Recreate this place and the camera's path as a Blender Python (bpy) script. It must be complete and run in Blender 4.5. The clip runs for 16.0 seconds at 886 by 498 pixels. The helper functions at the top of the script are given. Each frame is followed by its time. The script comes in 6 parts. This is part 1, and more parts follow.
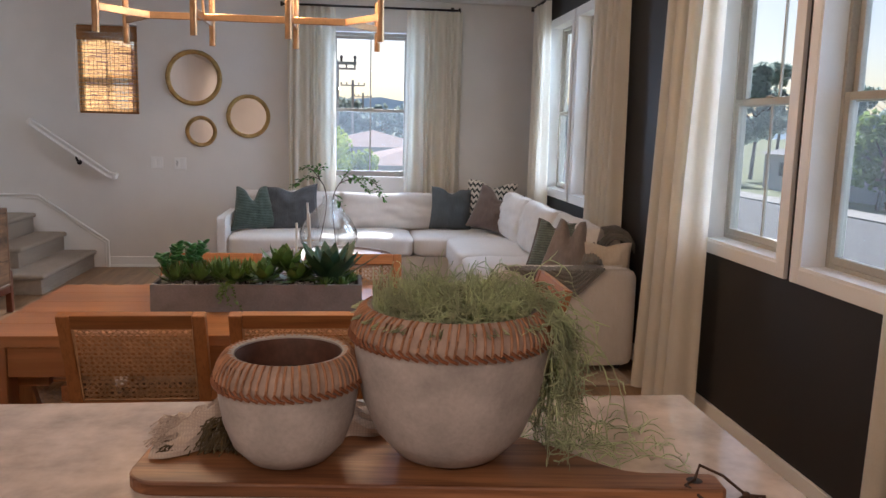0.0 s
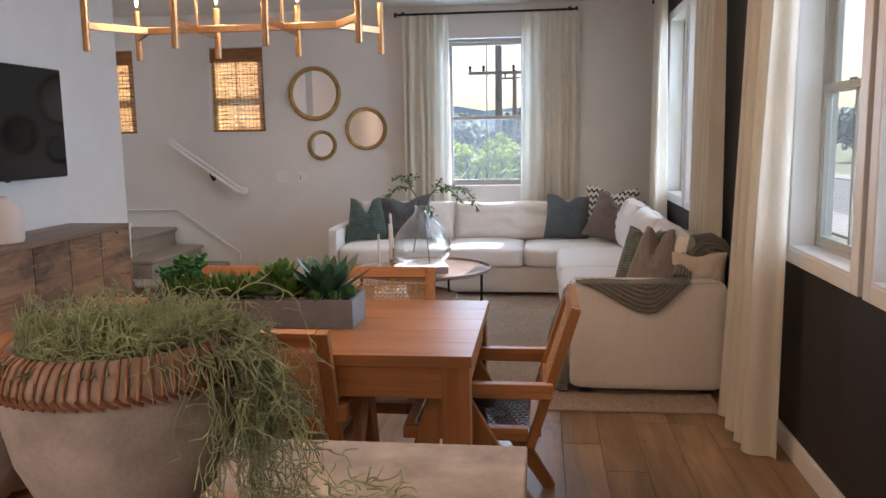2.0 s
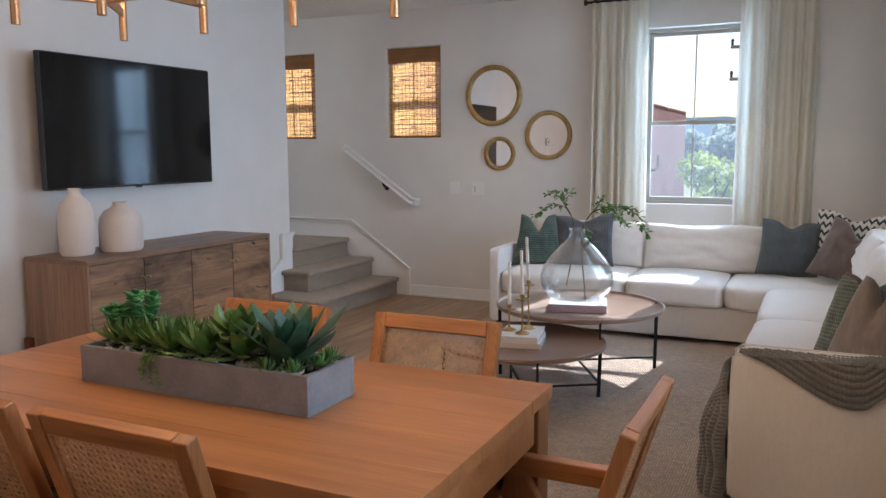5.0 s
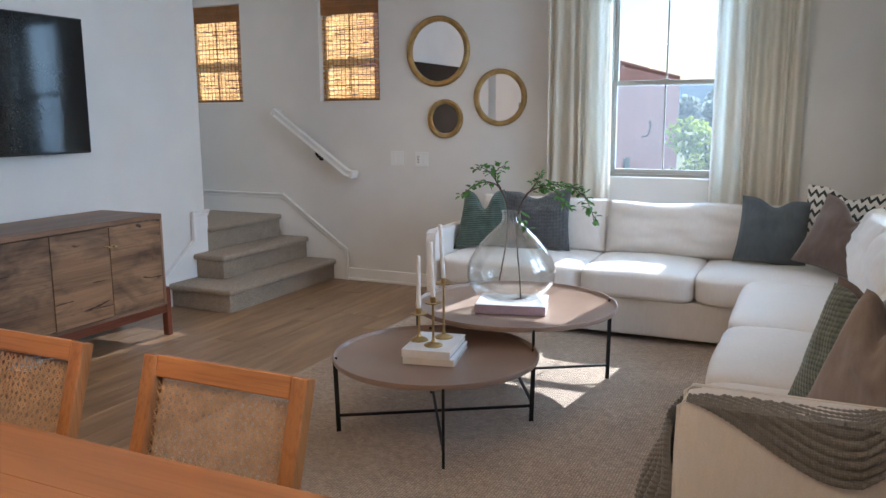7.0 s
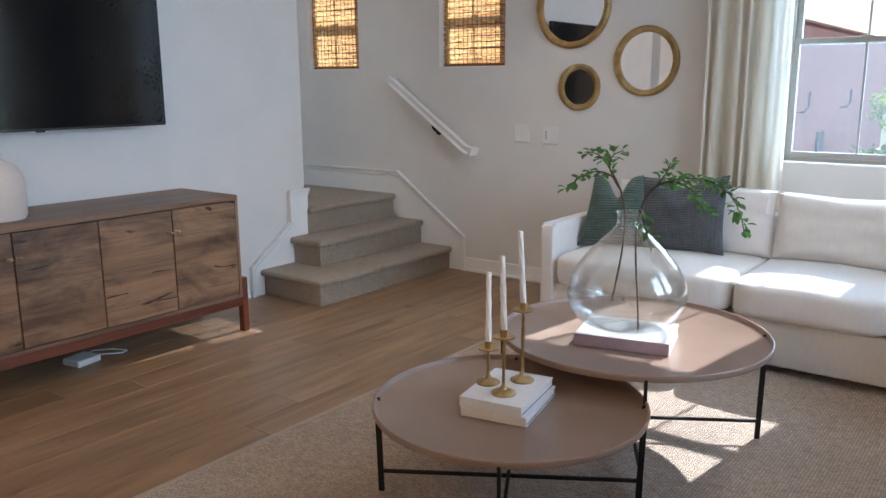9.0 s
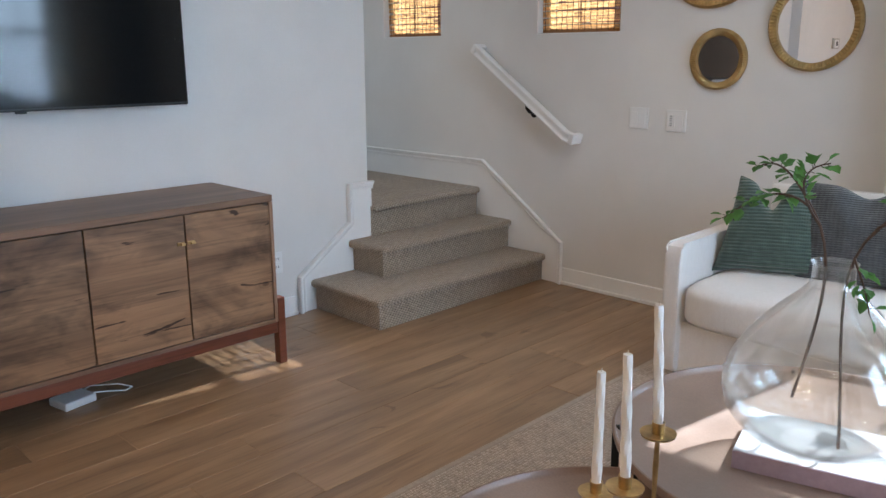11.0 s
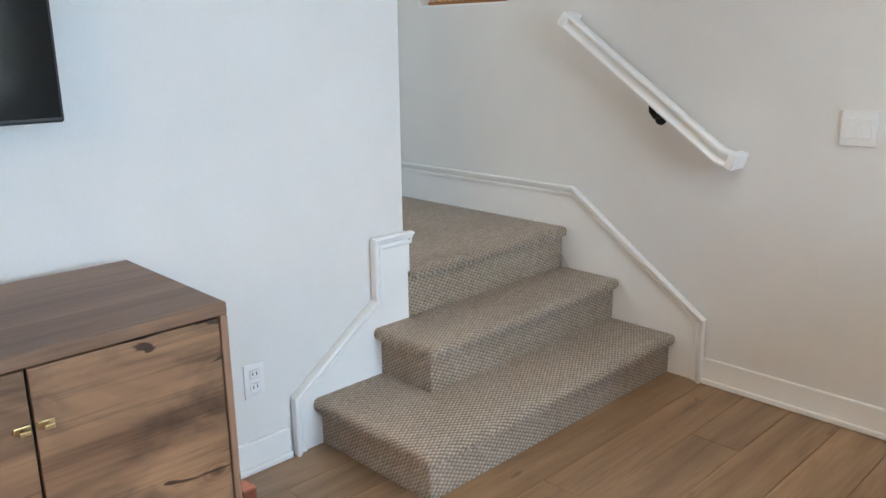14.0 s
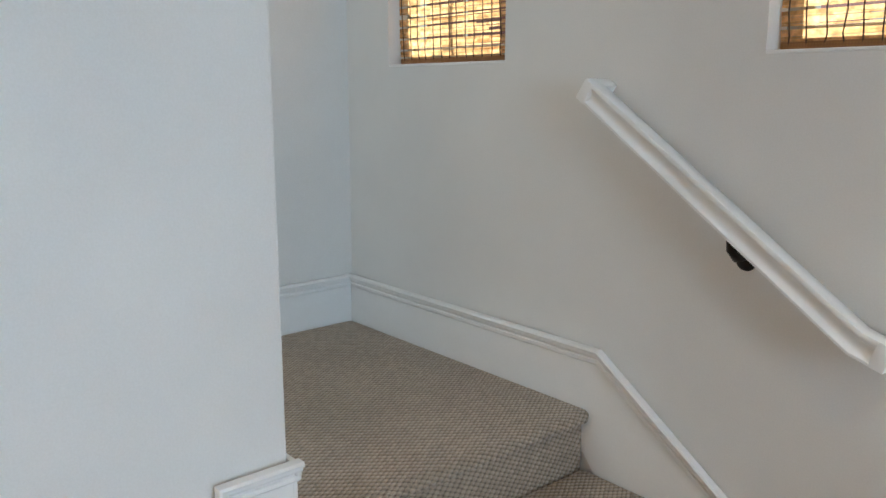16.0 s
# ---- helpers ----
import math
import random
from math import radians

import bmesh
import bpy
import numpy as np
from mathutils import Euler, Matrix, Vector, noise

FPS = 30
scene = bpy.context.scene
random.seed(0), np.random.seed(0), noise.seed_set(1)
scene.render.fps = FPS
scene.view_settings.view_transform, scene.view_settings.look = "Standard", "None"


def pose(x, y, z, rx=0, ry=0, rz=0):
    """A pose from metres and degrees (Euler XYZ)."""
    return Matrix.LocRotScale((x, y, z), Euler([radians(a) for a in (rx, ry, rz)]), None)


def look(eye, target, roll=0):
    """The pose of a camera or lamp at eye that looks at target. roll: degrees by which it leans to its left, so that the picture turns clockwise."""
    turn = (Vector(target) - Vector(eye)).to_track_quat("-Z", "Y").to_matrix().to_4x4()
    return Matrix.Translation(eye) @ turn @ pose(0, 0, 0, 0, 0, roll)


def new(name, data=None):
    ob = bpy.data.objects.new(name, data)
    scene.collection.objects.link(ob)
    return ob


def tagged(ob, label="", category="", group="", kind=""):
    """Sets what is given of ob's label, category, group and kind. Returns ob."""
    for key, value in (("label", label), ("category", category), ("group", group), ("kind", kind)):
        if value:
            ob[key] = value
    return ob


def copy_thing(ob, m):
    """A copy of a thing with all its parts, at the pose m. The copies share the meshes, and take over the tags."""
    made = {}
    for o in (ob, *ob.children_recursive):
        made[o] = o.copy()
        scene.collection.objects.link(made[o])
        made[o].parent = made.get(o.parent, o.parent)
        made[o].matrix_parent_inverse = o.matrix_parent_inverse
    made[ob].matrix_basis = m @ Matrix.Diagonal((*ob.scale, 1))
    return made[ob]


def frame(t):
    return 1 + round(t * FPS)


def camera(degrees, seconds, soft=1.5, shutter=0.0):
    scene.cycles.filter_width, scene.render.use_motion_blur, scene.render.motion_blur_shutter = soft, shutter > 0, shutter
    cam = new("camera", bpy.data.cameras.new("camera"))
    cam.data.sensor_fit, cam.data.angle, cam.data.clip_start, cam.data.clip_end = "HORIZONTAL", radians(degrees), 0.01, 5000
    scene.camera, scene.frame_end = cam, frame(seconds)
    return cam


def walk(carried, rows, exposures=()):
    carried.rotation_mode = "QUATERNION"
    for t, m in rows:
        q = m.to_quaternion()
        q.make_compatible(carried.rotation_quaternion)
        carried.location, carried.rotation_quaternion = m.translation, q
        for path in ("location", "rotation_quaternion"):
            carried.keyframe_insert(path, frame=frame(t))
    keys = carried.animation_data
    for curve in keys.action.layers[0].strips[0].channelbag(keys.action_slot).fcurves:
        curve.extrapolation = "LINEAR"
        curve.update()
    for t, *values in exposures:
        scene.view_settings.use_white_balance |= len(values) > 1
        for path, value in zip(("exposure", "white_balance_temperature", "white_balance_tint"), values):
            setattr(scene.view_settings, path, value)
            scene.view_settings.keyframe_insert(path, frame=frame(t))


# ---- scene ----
cam = camera(58.2, 16.0)
PATH = [
    (0, (0.5, 0.343, 1.456), (0.726, 2.307, 1.156), 1.4),
    (0.5, (0.672, 0.405, 1.439), (0.816, 2.373, 1.111), 0.8),
    (1, (0.842, 0.501, 1.442), (0.868, 2.47, 1.095), 0.0),
    (1.5, (1.006, 0.535, 1.432), (0.901, 2.505, 1.103), -0.6),
    (2, (1.207, 0.584, 1.438), (0.964, 2.549, 1.158), -0.9),
    (2.5, (1.321, 0.669, 1.429), (0.943, 2.621, 1.214), -1.0),
    (3, (1.407, 0.846, 1.433), (0.898, 2.773, 1.264), -0.9),
    (3.5, (1.467, 1.021, 1.429), (0.839, 2.913, 1.267), -0.6),
    (4, (1.552, 1.28, 1.424), (0.82, 3.132, 1.241), -0.4),
    (4.2, (1.577, 1.374, 1.42), (0.807, 3.21, 1.223), -0.5),
    (6.3, (1.692, 2.417, 1.398), (0.813, 4.188, 1.094), -0.3),
    (6.5, (1.695, 2.512, 1.397), (0.831, 4.289, 1.084), -0.3),
    (7, (1.668, 2.775, 1.4), (0.834, 4.562, 1.067), -0.3),
    (7.5, (1.666, 3.021, 1.397), (0.827, 4.802, 1.045), -0.4),
    (8, (1.673, 3.281, 1.391), (0.766, 5.024, 1.021), -0.4),
    (8.5, (1.622, 3.515, 1.379), (0.587, 5.182, 0.991), -0.4),
    (9, (1.536, 3.738, 1.393), (0.347, 5.294, 0.987), -0.3),
    (9.2, (1.498, 3.814, 1.395), (0.251, 5.322, 0.982), -0.1),
    (11.3, (0.753, 4.715, 1.376), (-0.607, 6.104, 0.905), -0.1),
    (11.5, (0.644, 4.787, 1.366), (-0.707, 6.184, 0.893), -0.2),
    (12, (0.388, 4.944, 1.365), (-0.973, 6.325, 0.872), -0.4),
    (12.5, (0.112, 5.089, 1.367), (-1.282, 6.433, 0.868), -0.6),
    (13, (-0.096, 5.252, 1.351), (-1.506, 6.576, 0.842), -0.7),
    (13.5, (-0.321, 5.477, 1.364), (-1.72, 6.812, 0.852), -0.8),
    (14, (-0.512, 5.712, 1.346), (-1.895, 7.065, 0.841), -0.7),
    (14.5, (-0.723, 5.965, 1.363), (-2.081, 7.345, 0.862), -0.3),
    (15, (-0.839, 6.321, 1.394), (-2.233, 7.674, 0.922), -0.0),
    (15.5, (-1.03, 6.563, 1.41), (-2.449, 7.9, 0.964), 0.1),
    (16, (-1.255, 6.821, 1.428), (-2.741, 8.102, 1.038), 0.1),
]
EXPOSURES = [(0.0, 0.88, 5900, 17), (2.0, 1.0, 6080, 17), (3.0, 1.0, 6200, 17), (4.2, 1.02, 5950, 15), (6.5, 1.10, 5560, 9), (9.2, 1.14, 5650, 10), (11.5, 1.38, 5650, 9), (12.0, 1.56, 5600, 7), (13.0, 1.82, 5550, 5), (14.0, 1.86, 5620, 5), (15.0, 1.70, 5620, 4), (16.0, 1.46, 5680, 4)]
walk(cam, [(t, look(eye, target, roll)) for t, eye, target, roll in PATH], EXPOSURES)

# ---- world and sun ----
SUN = Vector((0.15, 1.0, 0.78)).normalized()
world = bpy.data.worlds.new("sky")
scene.world = world
world.use_nodes = True
wn = world.node_tree.nodes
sky = wn.new("ShaderNodeTexSky")
sky.sky_type = "NISHITA"
sky.sun_disc = False
sky.sun_elevation = math.asin(SUN.z)
sky.sun_rotation = math.atan2(SUN.x, SUN.y)
sky.air_density, sky.dust_density, sky.ozone_density = 1.0, 1.5, 1.0
world.node_tree.links.new(sky.outputs["Color"], wn["Background"].inputs["Color"])
wn["Background"].inputs["Strength"].default_value = 0.058
sun = new("sun", bpy.data.lights.new("sun", "SUN"))
sun.data.energy, sun.data.angle, sun.data.color = 5.0, radians(0.5), (1.0, 0.955, 0.88)
sun.matrix_world = look((0, 0, 20), Vector((0, 0, 20)) - SUN)


def window_light(x, y, z, target, w, h, watts, color=(0.72, 0.86, 1.0), spread=180):
    """Adds a rectangular area lamp: a window's sky light, or unseen fill indoors."""
    data = bpy.data.lights.new("window_light", "AREA")
    data.shape, data.size, data.size_y, data.energy, data.color = "RECTANGLE", w, h, watts, color
    data.spread = radians(spread)
    ob = new("window_light", data)
    ob.matrix_world = look((x, y, z), target)
    return ob


for wy, watts in ((3.88, 6.5), (2.98, 6.5), (7.35, 10.5), (6.45, 10.5)):
    window_light(2.60, wy, 1.70, (0, wy, 1.3), 0.85, 1.6, watts, spread=98)
window_light(0.67, 8.84, 1.70, (0.67, 0, 1.3), 0.9, 1.6, 17, (0.57, 0.78, 1.0))
# unseen lamp added below the closed ceiling, for daylight from the upper hall
window_light(-3.28, 6.3, 2.66, (-3.1, 8.0, 0.6), 0.8, 0.8, 6, (1.0, 0.97, 0.90))
# unseen fill added behind the walk's start: kitchen and hall daylight and ceiling lamps
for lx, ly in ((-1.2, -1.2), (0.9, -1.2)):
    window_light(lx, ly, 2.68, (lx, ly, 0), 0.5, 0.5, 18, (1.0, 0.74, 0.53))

# ---- node materials ----


def shader(name):
    m = bpy.data.materials.new(name)
    m.use_nodes = True
    t = m.node_tree
    return m, t, t.nodes["Principled BSDF"], t.nodes["Material Output"]


def ramp_mix(t, fac, c1, c2, lo=0.3, hi=0.7):
    r = t.nodes.new("ShaderNodeValToRGB")
    r.color_ramp.elements[0].position, r.color_ramp.elements[1].position = lo, hi
    r.color_ramp.elements[0].color, r.color_ramp.elements[1].color = (*c1, 1), (*c2, 1)
    t.links.new(fac, r.inputs["Fac"])
    return r.outputs["Color"]


def noise_tex(t, coord, scale, detail=4, rough=0.55, stretch=(1, 1, 1), dist=0.0):
    mp = t.nodes.new("ShaderNodeMapping")
    mp.inputs["Scale"].default_value = stretch
    t.links.new(coord, mp.inputs["Vector"])
    n = t.nodes.new("ShaderNodeTexNoise")
    n.inputs["Scale"].default_value, n.inputs["Detail"].default_value = scale, detail
    n.inputs["Roughness"].default_value, n.inputs["Distortion"].default_value = rough, dist
    t.links.new(mp.outputs["Vector"], n.inputs["Vector"])
    return n.outputs["Fac"]


def blend(t, mode, fac, a, b):
    m = t.nodes.new("ShaderNodeMix")
    m.data_type, m.blend_type = "RGBA", mode
    if isinstance(fac, (int, float)):
        m.inputs[0].default_value = fac
    else:
        t.links.new(fac, m.inputs[0])
    for src, sock in ((a, m.inputs[6]), (b, m.inputs[7])):
        if isinstance(src, tuple):
            sock.default_value = (*src, 1)
        else:
            t.links.new(src, sock)
    return m.outputs[2]


def bump(t, p, height, strength, dist=0.002):
    b = t.nodes.new("ShaderNodeBump")
    b.inputs["Strength"].default_value, b.inputs["Distance"].default_value = strength, dist
    t.links.new(height, b.inputs["Height"])
    t.links.new(b.outputs["Normal"], p.inputs["Normal"])


def coords(t, per_object=False):
    c = t.nodes.new("ShaderNodeTexCoord").outputs["Object"]
    if not per_object:
        return c
    info = t.nodes.new("ShaderNodeObjectInfo")
    mul = t.nodes.new("ShaderNodeVectorMath")
    mul.operation = "MULTIPLY_ADD"
    t.links.new(info.outputs["Random"], mul.inputs[0])
    mul.inputs[1].default_value = (37.0, 91.0, 17.0)
    t.links.new(c, mul.inputs[2])
    return mul.outputs["Vector"]


def plain(name, c, rough=0.5, metal=0.0, var=0.12, scale=3.0, fine=80.0, bumps=0.15, spec=0.5, per_object=False):
    """A surface with soft patches and a fine grain."""
    m, t, p, _ = shader(name)
    co = coords(t, per_object)
    big, small = noise_tex(t, co, scale), noise_tex(t, co, fine, 3)
    lo, hi = tuple(v * (1 - var) for v in c), tuple(min(1, v * (1 + var)) for v in c)
    col = blend(t, "OVERLAY", 0.18, ramp_mix(t, big, lo, hi), ramp_mix(t, small, (0.3,) * 3, (0.7,) * 3))
    t.links.new(col, p.inputs["Base Color"])
    rr = t.nodes.new("ShaderNodeMapRange")
    rr.inputs["To Min"].default_value, rr.inputs["To Max"].default_value = max(0, rough - 0.08), min(1, rough + 0.08)
    t.links.new(big, rr.inputs["Value"])
    t.links.new(rr.outputs["Result"], p.inputs["Roughness"])
    p.inputs["Metallic"].default_value = metal
    p.inputs["Specular IOR Level"].default_value = spec
    if bumps:
        bump(t, p, small, bumps)
    return m


def wood(name, c1, c2, along="y", size=1.0, rough=0.42, dark=0.35, per_object=True, knots=False, tone=0.25, spots=0.0):
    """Long grain, broad figure and thin dark pores that run along one axis."""
    m, t, p, _ = shader(name)
    co = coords(t, per_object)
    st = {"x": (0.09, 1, 1), "y": (1, 0.09, 1), "z": (1, 1, 0.09)}[along]
    fig = noise_tex(t, co, 9 * size, 5, 0.6, st, 0.9)
    fine = noise_tex(t, co, 110 * size, 3, 0.6, tuple(v if v == 1 else 0.03 for v in st))
    wide = noise_tex(t, co, 2.0 * size, 3, 0.5, tuple(v if v == 1 else 0.35 for v in st), 0.6)
    col = ramp_mix(t, fig, c1, c2, 0.32, 0.68)
    col = blend(t, "MULTIPLY", 0.75, col, ramp_mix(t, fine, tuple([1 - dark] * 3), (1, 1, 1), 0.36, 0.52))
    col = blend(t, "MULTIPLY", 1.0, col, ramp_mix(t, wide, tuple([1 - tone] * 3), (1.08, 1.05, 1.02), 0.35, 0.65))
    if spots:
        sp_ = noise_tex(t, co, 11 * size, 3, 0.5, tuple(v if v == 1 else 0.38 for v in st), 0.7)
        col = blend(t, "MULTIPLY", spots, col, ramp_mix(t, sp_, (0.40, 0.34, 0.30), (1, 1, 1), 0.27, 0.34))
        lt = noise_tex(t, co, 5 * size, 4, 0.6, tuple(v if v == 1 else 0.2 for v in st), 1.2)
        col = blend(t, "MULTIPLY", 1.0, col, ramp_mix(t, lt, (0.86, 0.84, 0.82), (1.16, 1.16, 1.15), 0.35, 0.65))
    if knots:
        # glued boards that differ in tone, grey smudges, short cracks and a few round knots
        sp = t.nodes.new("ShaderNodeSeparateXYZ")
        t.links.new(co, sp.inputs[0])
        row, wn_ = t.nodes.new("ShaderNodeMath"), t.nodes.new("ShaderNodeTexWhiteNoise")
        row.operation, wn_.noise_dimensions = "SNAP", "1D"
        row.inputs[1].default_value = 0.118
        t.links.new(sp.outputs["Z"], row.inputs[0])
        t.links.new(row.outputs[0], wn_.inputs["W"])
        col = blend(t, "MULTIPLY", 1.0, col, ramp_mix(t, wn_.outputs["Value"], (0.84, 0.82, 0.80), (1.16, 1.14, 1.10), 0, 1))
        kn = noise_tex(t, co, 6.0 * size, 4, 0.62, tuple(v if v == 1 else 0.42 for v in st), 0.8)
        col = blend(t, "MULTIPLY", 1.0, col, ramp_mix(t, kn, (0.42, 0.42, 0.43), (1.05, 1.04, 1.02), 0.36, 0.54))
        sk = noise_tex(t, co, 26 * size, 3, 0.5, tuple(v if v == 1 else 0.13 for v in st), 0.9)
        col = blend(t, "MULTIPLY", 0.95, col, ramp_mix(t, sk, (0.13, 0.09, 0.07), (1.0, 1.0, 1.0), 0.33, 0.352))
        vm = t.nodes.new("ShaderNodeMapping")
        vm.inputs["Scale"].default_value = (0.0, 0.6, 1.0)
        vo = t.nodes.new("ShaderNodeTexVoronoi")
        vo.inputs["Scale"].default_value = 3.4
        t.links.new(co, vm.inputs["Vector"])
        t.links.new(vm.outputs["Vector"], vo.inputs["Vector"])
        ring = t.nodes.new("ShaderNodeMath")
        ring.operation = "PINGPONG"
        ring.inputs[1].default_value = 0.018
        t.links.new(vo.outputs["Distance"], ring.inputs[0])
        rings = ramp_mix(t, ring.outputs[0], (0.72, 0.66, 0.6), (1, 1, 1), 0.0, 0.018)
        inside = ramp_mix(t, vo.outputs["Distance"], (1, 1, 1), (0, 0, 0), 0.05, 0.13)
        col = blend(t, "MULTIPLY", 1.0, col, blend(t, "MIX", inside, (1, 1, 1), rings))
        col = blend(t, "MULTIPLY", 0.9, col, ramp_mix(t, vo.outputs["Distance"], (0.30, 0.21, 0.15), (1, 1, 1), 0.016, 0.045))
    if per_object:
        info = t.nodes.new("ShaderNodeObjectInfo")
        col = blend(t, "MULTIPLY", 1.0, col, ramp_mix(t, info.outputs["Random"], (0.90, 0.89, 0.88), (1.07, 1.07, 1.07), 0, 1))
    t.links.new(col, p.inputs["Base Color"])
    p.inputs["Roughness"].default_value = rough
    bump(t, p, fine, 0.12, 0.001)
    return m


def cloth(name, c, weave=420.0, rough=0.9, var=0.1, translucent=0.0, bumps=0.35, sheen=0.25):
    m, t, p, out = shader(name)
    co = coords(t)
    big = noise_tex(t, co, 2.5, 4)
    sl = noise_tex(t, co, 60, 3, 0.6, (1, 1, 0.25))
    lo, hi = tuple(v * (1 - var) for v in c), tuple(min(1, v * (1 + var)) for v in c)
    col = blend(t, "OVERLAY", 0.25, ramp_mix(t, big, lo, hi), ramp_mix(t, sl, (0.32,) * 3, (0.68,) * 3))
    hs = []
    for d in ("X", "Z"):
        w = t.nodes.new("ShaderNodeTexWave")
        w.bands_direction = d
        w.inputs["Scale"].default_value, w.inputs["Distortion"].default_value = weave / 6.28, 1.5
        w.inputs["Detail Scale"].default_value = 3
        t.links.new(co, w.inputs["Vector"])
        hs.append(w.outputs["Fac"])
    h = t.nodes.new("ShaderNodeMath")
    h.operation = "MULTIPLY"
    if weave > 450:
        hs = [noise_tex(t, co, weave * 0.7, 2), noise_tex(t, co, weave * 0.35, 2)]
    t.links.new(hs[0], h.inputs[0])
    t.links.new(hs[1], h.inputs[1])
    col = blend(t, "MULTIPLY", 0.3, col, ramp_mix(t, h.outputs[0], (0.6,) * 3, (1.15,) * 3, 0.0, 0.6))
    t.links.new(col, p.inputs["Base Color"])
    p.inputs["Roughness"].default_value = rough
    p.inputs["Sheen Weight"].default_value = sheen
    p.inputs["Specular IOR Level"].default_value = 0.2
    bump(t, p, h.outputs[0], bumps, 0.001)
    if translucent:
        tr = t.nodes.new("ShaderNodeBsdfTranslucent")
        t.links.new(col, tr.inputs["Color"])
        mx = t.nodes.new("ShaderNodeMixShader")
        mx.inputs["Fac"].default_value = translucent
        t.links.new(p.outputs["BSDF"], mx.inputs[1])
        t.links.new(tr.outputs["BSDF"], mx.inputs[2])
        t.links.new(mx.outputs["Shader"], out.inputs["Surface"])
    return m


def knit(name, c, row, stitch, slant=0.45):
    """Knitted rows: ridges across, each one of slanted stitches."""
    m, t, p, _ = shader(name)
    co = coords(t)
    big = noise_tex(t, co, 3, 4)
    soft = noise_tex(t, co, 30, 3)
    hs = []
    for d, length, warp in (("Z", row, 0.6), ("X", stitch, 1.2)):
        w = t.nodes.new("ShaderNodeTexWave")
        w.bands_direction = d
        w.inputs["Scale"].default_value, w.inputs["Distortion"].default_value = 0.314 / length, warp
        w.inputs["Detail"].default_value, w.inputs["Detail Scale"].default_value = 1.0, 2.0
        t.links.new(co, w.inputs["Vector"])
        hs.append(w.outputs["Fac"])
    h = t.nodes.new("ShaderNodeMath")
    h.operation = "MULTIPLY_ADD"
    h.inputs[1].default_value = slant
    t.links.new(hs[1], h.inputs[0])
    t.links.new(hs[0], h.inputs[2])
    col = ramp_mix(t, big, tuple(v * 0.85 for v in c), tuple(v * 1.15 for v in c))
    col = blend(t, "MULTIPLY", 0.65, col, ramp_mix(t, h.outputs[0], (0.62,) * 3, (1.15,) * 3, 0.05, 1.0))
    col = blend(t, "MULTIPLY", 0.6, col, ramp_mix(t, soft, (0.7,) * 3, (1.2,) * 3))
    t.links.new(col, p.inputs["Base Color"])
    p.inputs["Roughness"].default_value, p.inputs["Sheen Weight"].default_value = 0.92, 0.3
    p.inputs["Specular IOR Level"].default_value = 0.15
    bump(t, p, h.outputs[0], 0.8, row * 0.35)
    return m


def loops(name, c1, c2, size, bumps=0.8, row=None):
    """Looped or woven pile: small cells in rows."""
    m, t, p, _ = shader(name)
    co = coords(t)
    mp = t.nodes.new("ShaderNodeMapping")
    mp.inputs["Scale"].default_value = row or (1, 1, 1)
    mp.inputs["Rotation"].default_value = (0, 0, 0.0 if row else radians(45))
    t.links.new(co, mp.inputs["Vector"])
    v = t.nodes.new("ShaderNodeTexVoronoi")
    v.inputs["Scale"].default_value, v.inputs["Randomness"].default_value = 1 / size, 0.2
    t.links.new(mp.outputs["Vector"], v.inputs["Vector"])
    hgt = t.nodes.new("ShaderNodeMath")
    hgt.operation = "SUBTRACT"
    hgt.inputs[0].default_value = 1.0
    t.links.new(v.outputs["Distance"], hgt.inputs[1])
    big = noise_tex(t, co, 1.6, 4)
    mid = noise_tex(t, co, 25, 3)
    col = ramp_mix(t, v.outputs["Distance"], c2, c1, 0.25, 0.75)
    rnd = t.nodes.new("ShaderNodeSeparateColor")
    t.links.new(v.outputs["Color"], rnd.inputs["Color"])
    col = blend(t, "MULTIPLY", 1.0, col, ramp_mix(t, rnd.outputs[0], (0.78, 0.77, 0.76), (1.12, 1.12, 1.12), 0, 1))
    col = blend(t, "MULTIPLY", 1.0, col, ramp_mix(t, big, (0.88,) * 3, (1.08,) * 3))
    col = blend(t, "MULTIPLY", 0.6, col, ramp_mix(t, mid, (0.82,) * 3, (1.1,) * 3))
    t.links.new(col, p.inputs["Base Color"])
    p.inputs["Roughness"].default_value = 0.95
    p.inputs["Specular IOR Level"].default_value = 0.15
    bump(t, p, hgt.outputs[0], bumps, size * 0.6)
    return m


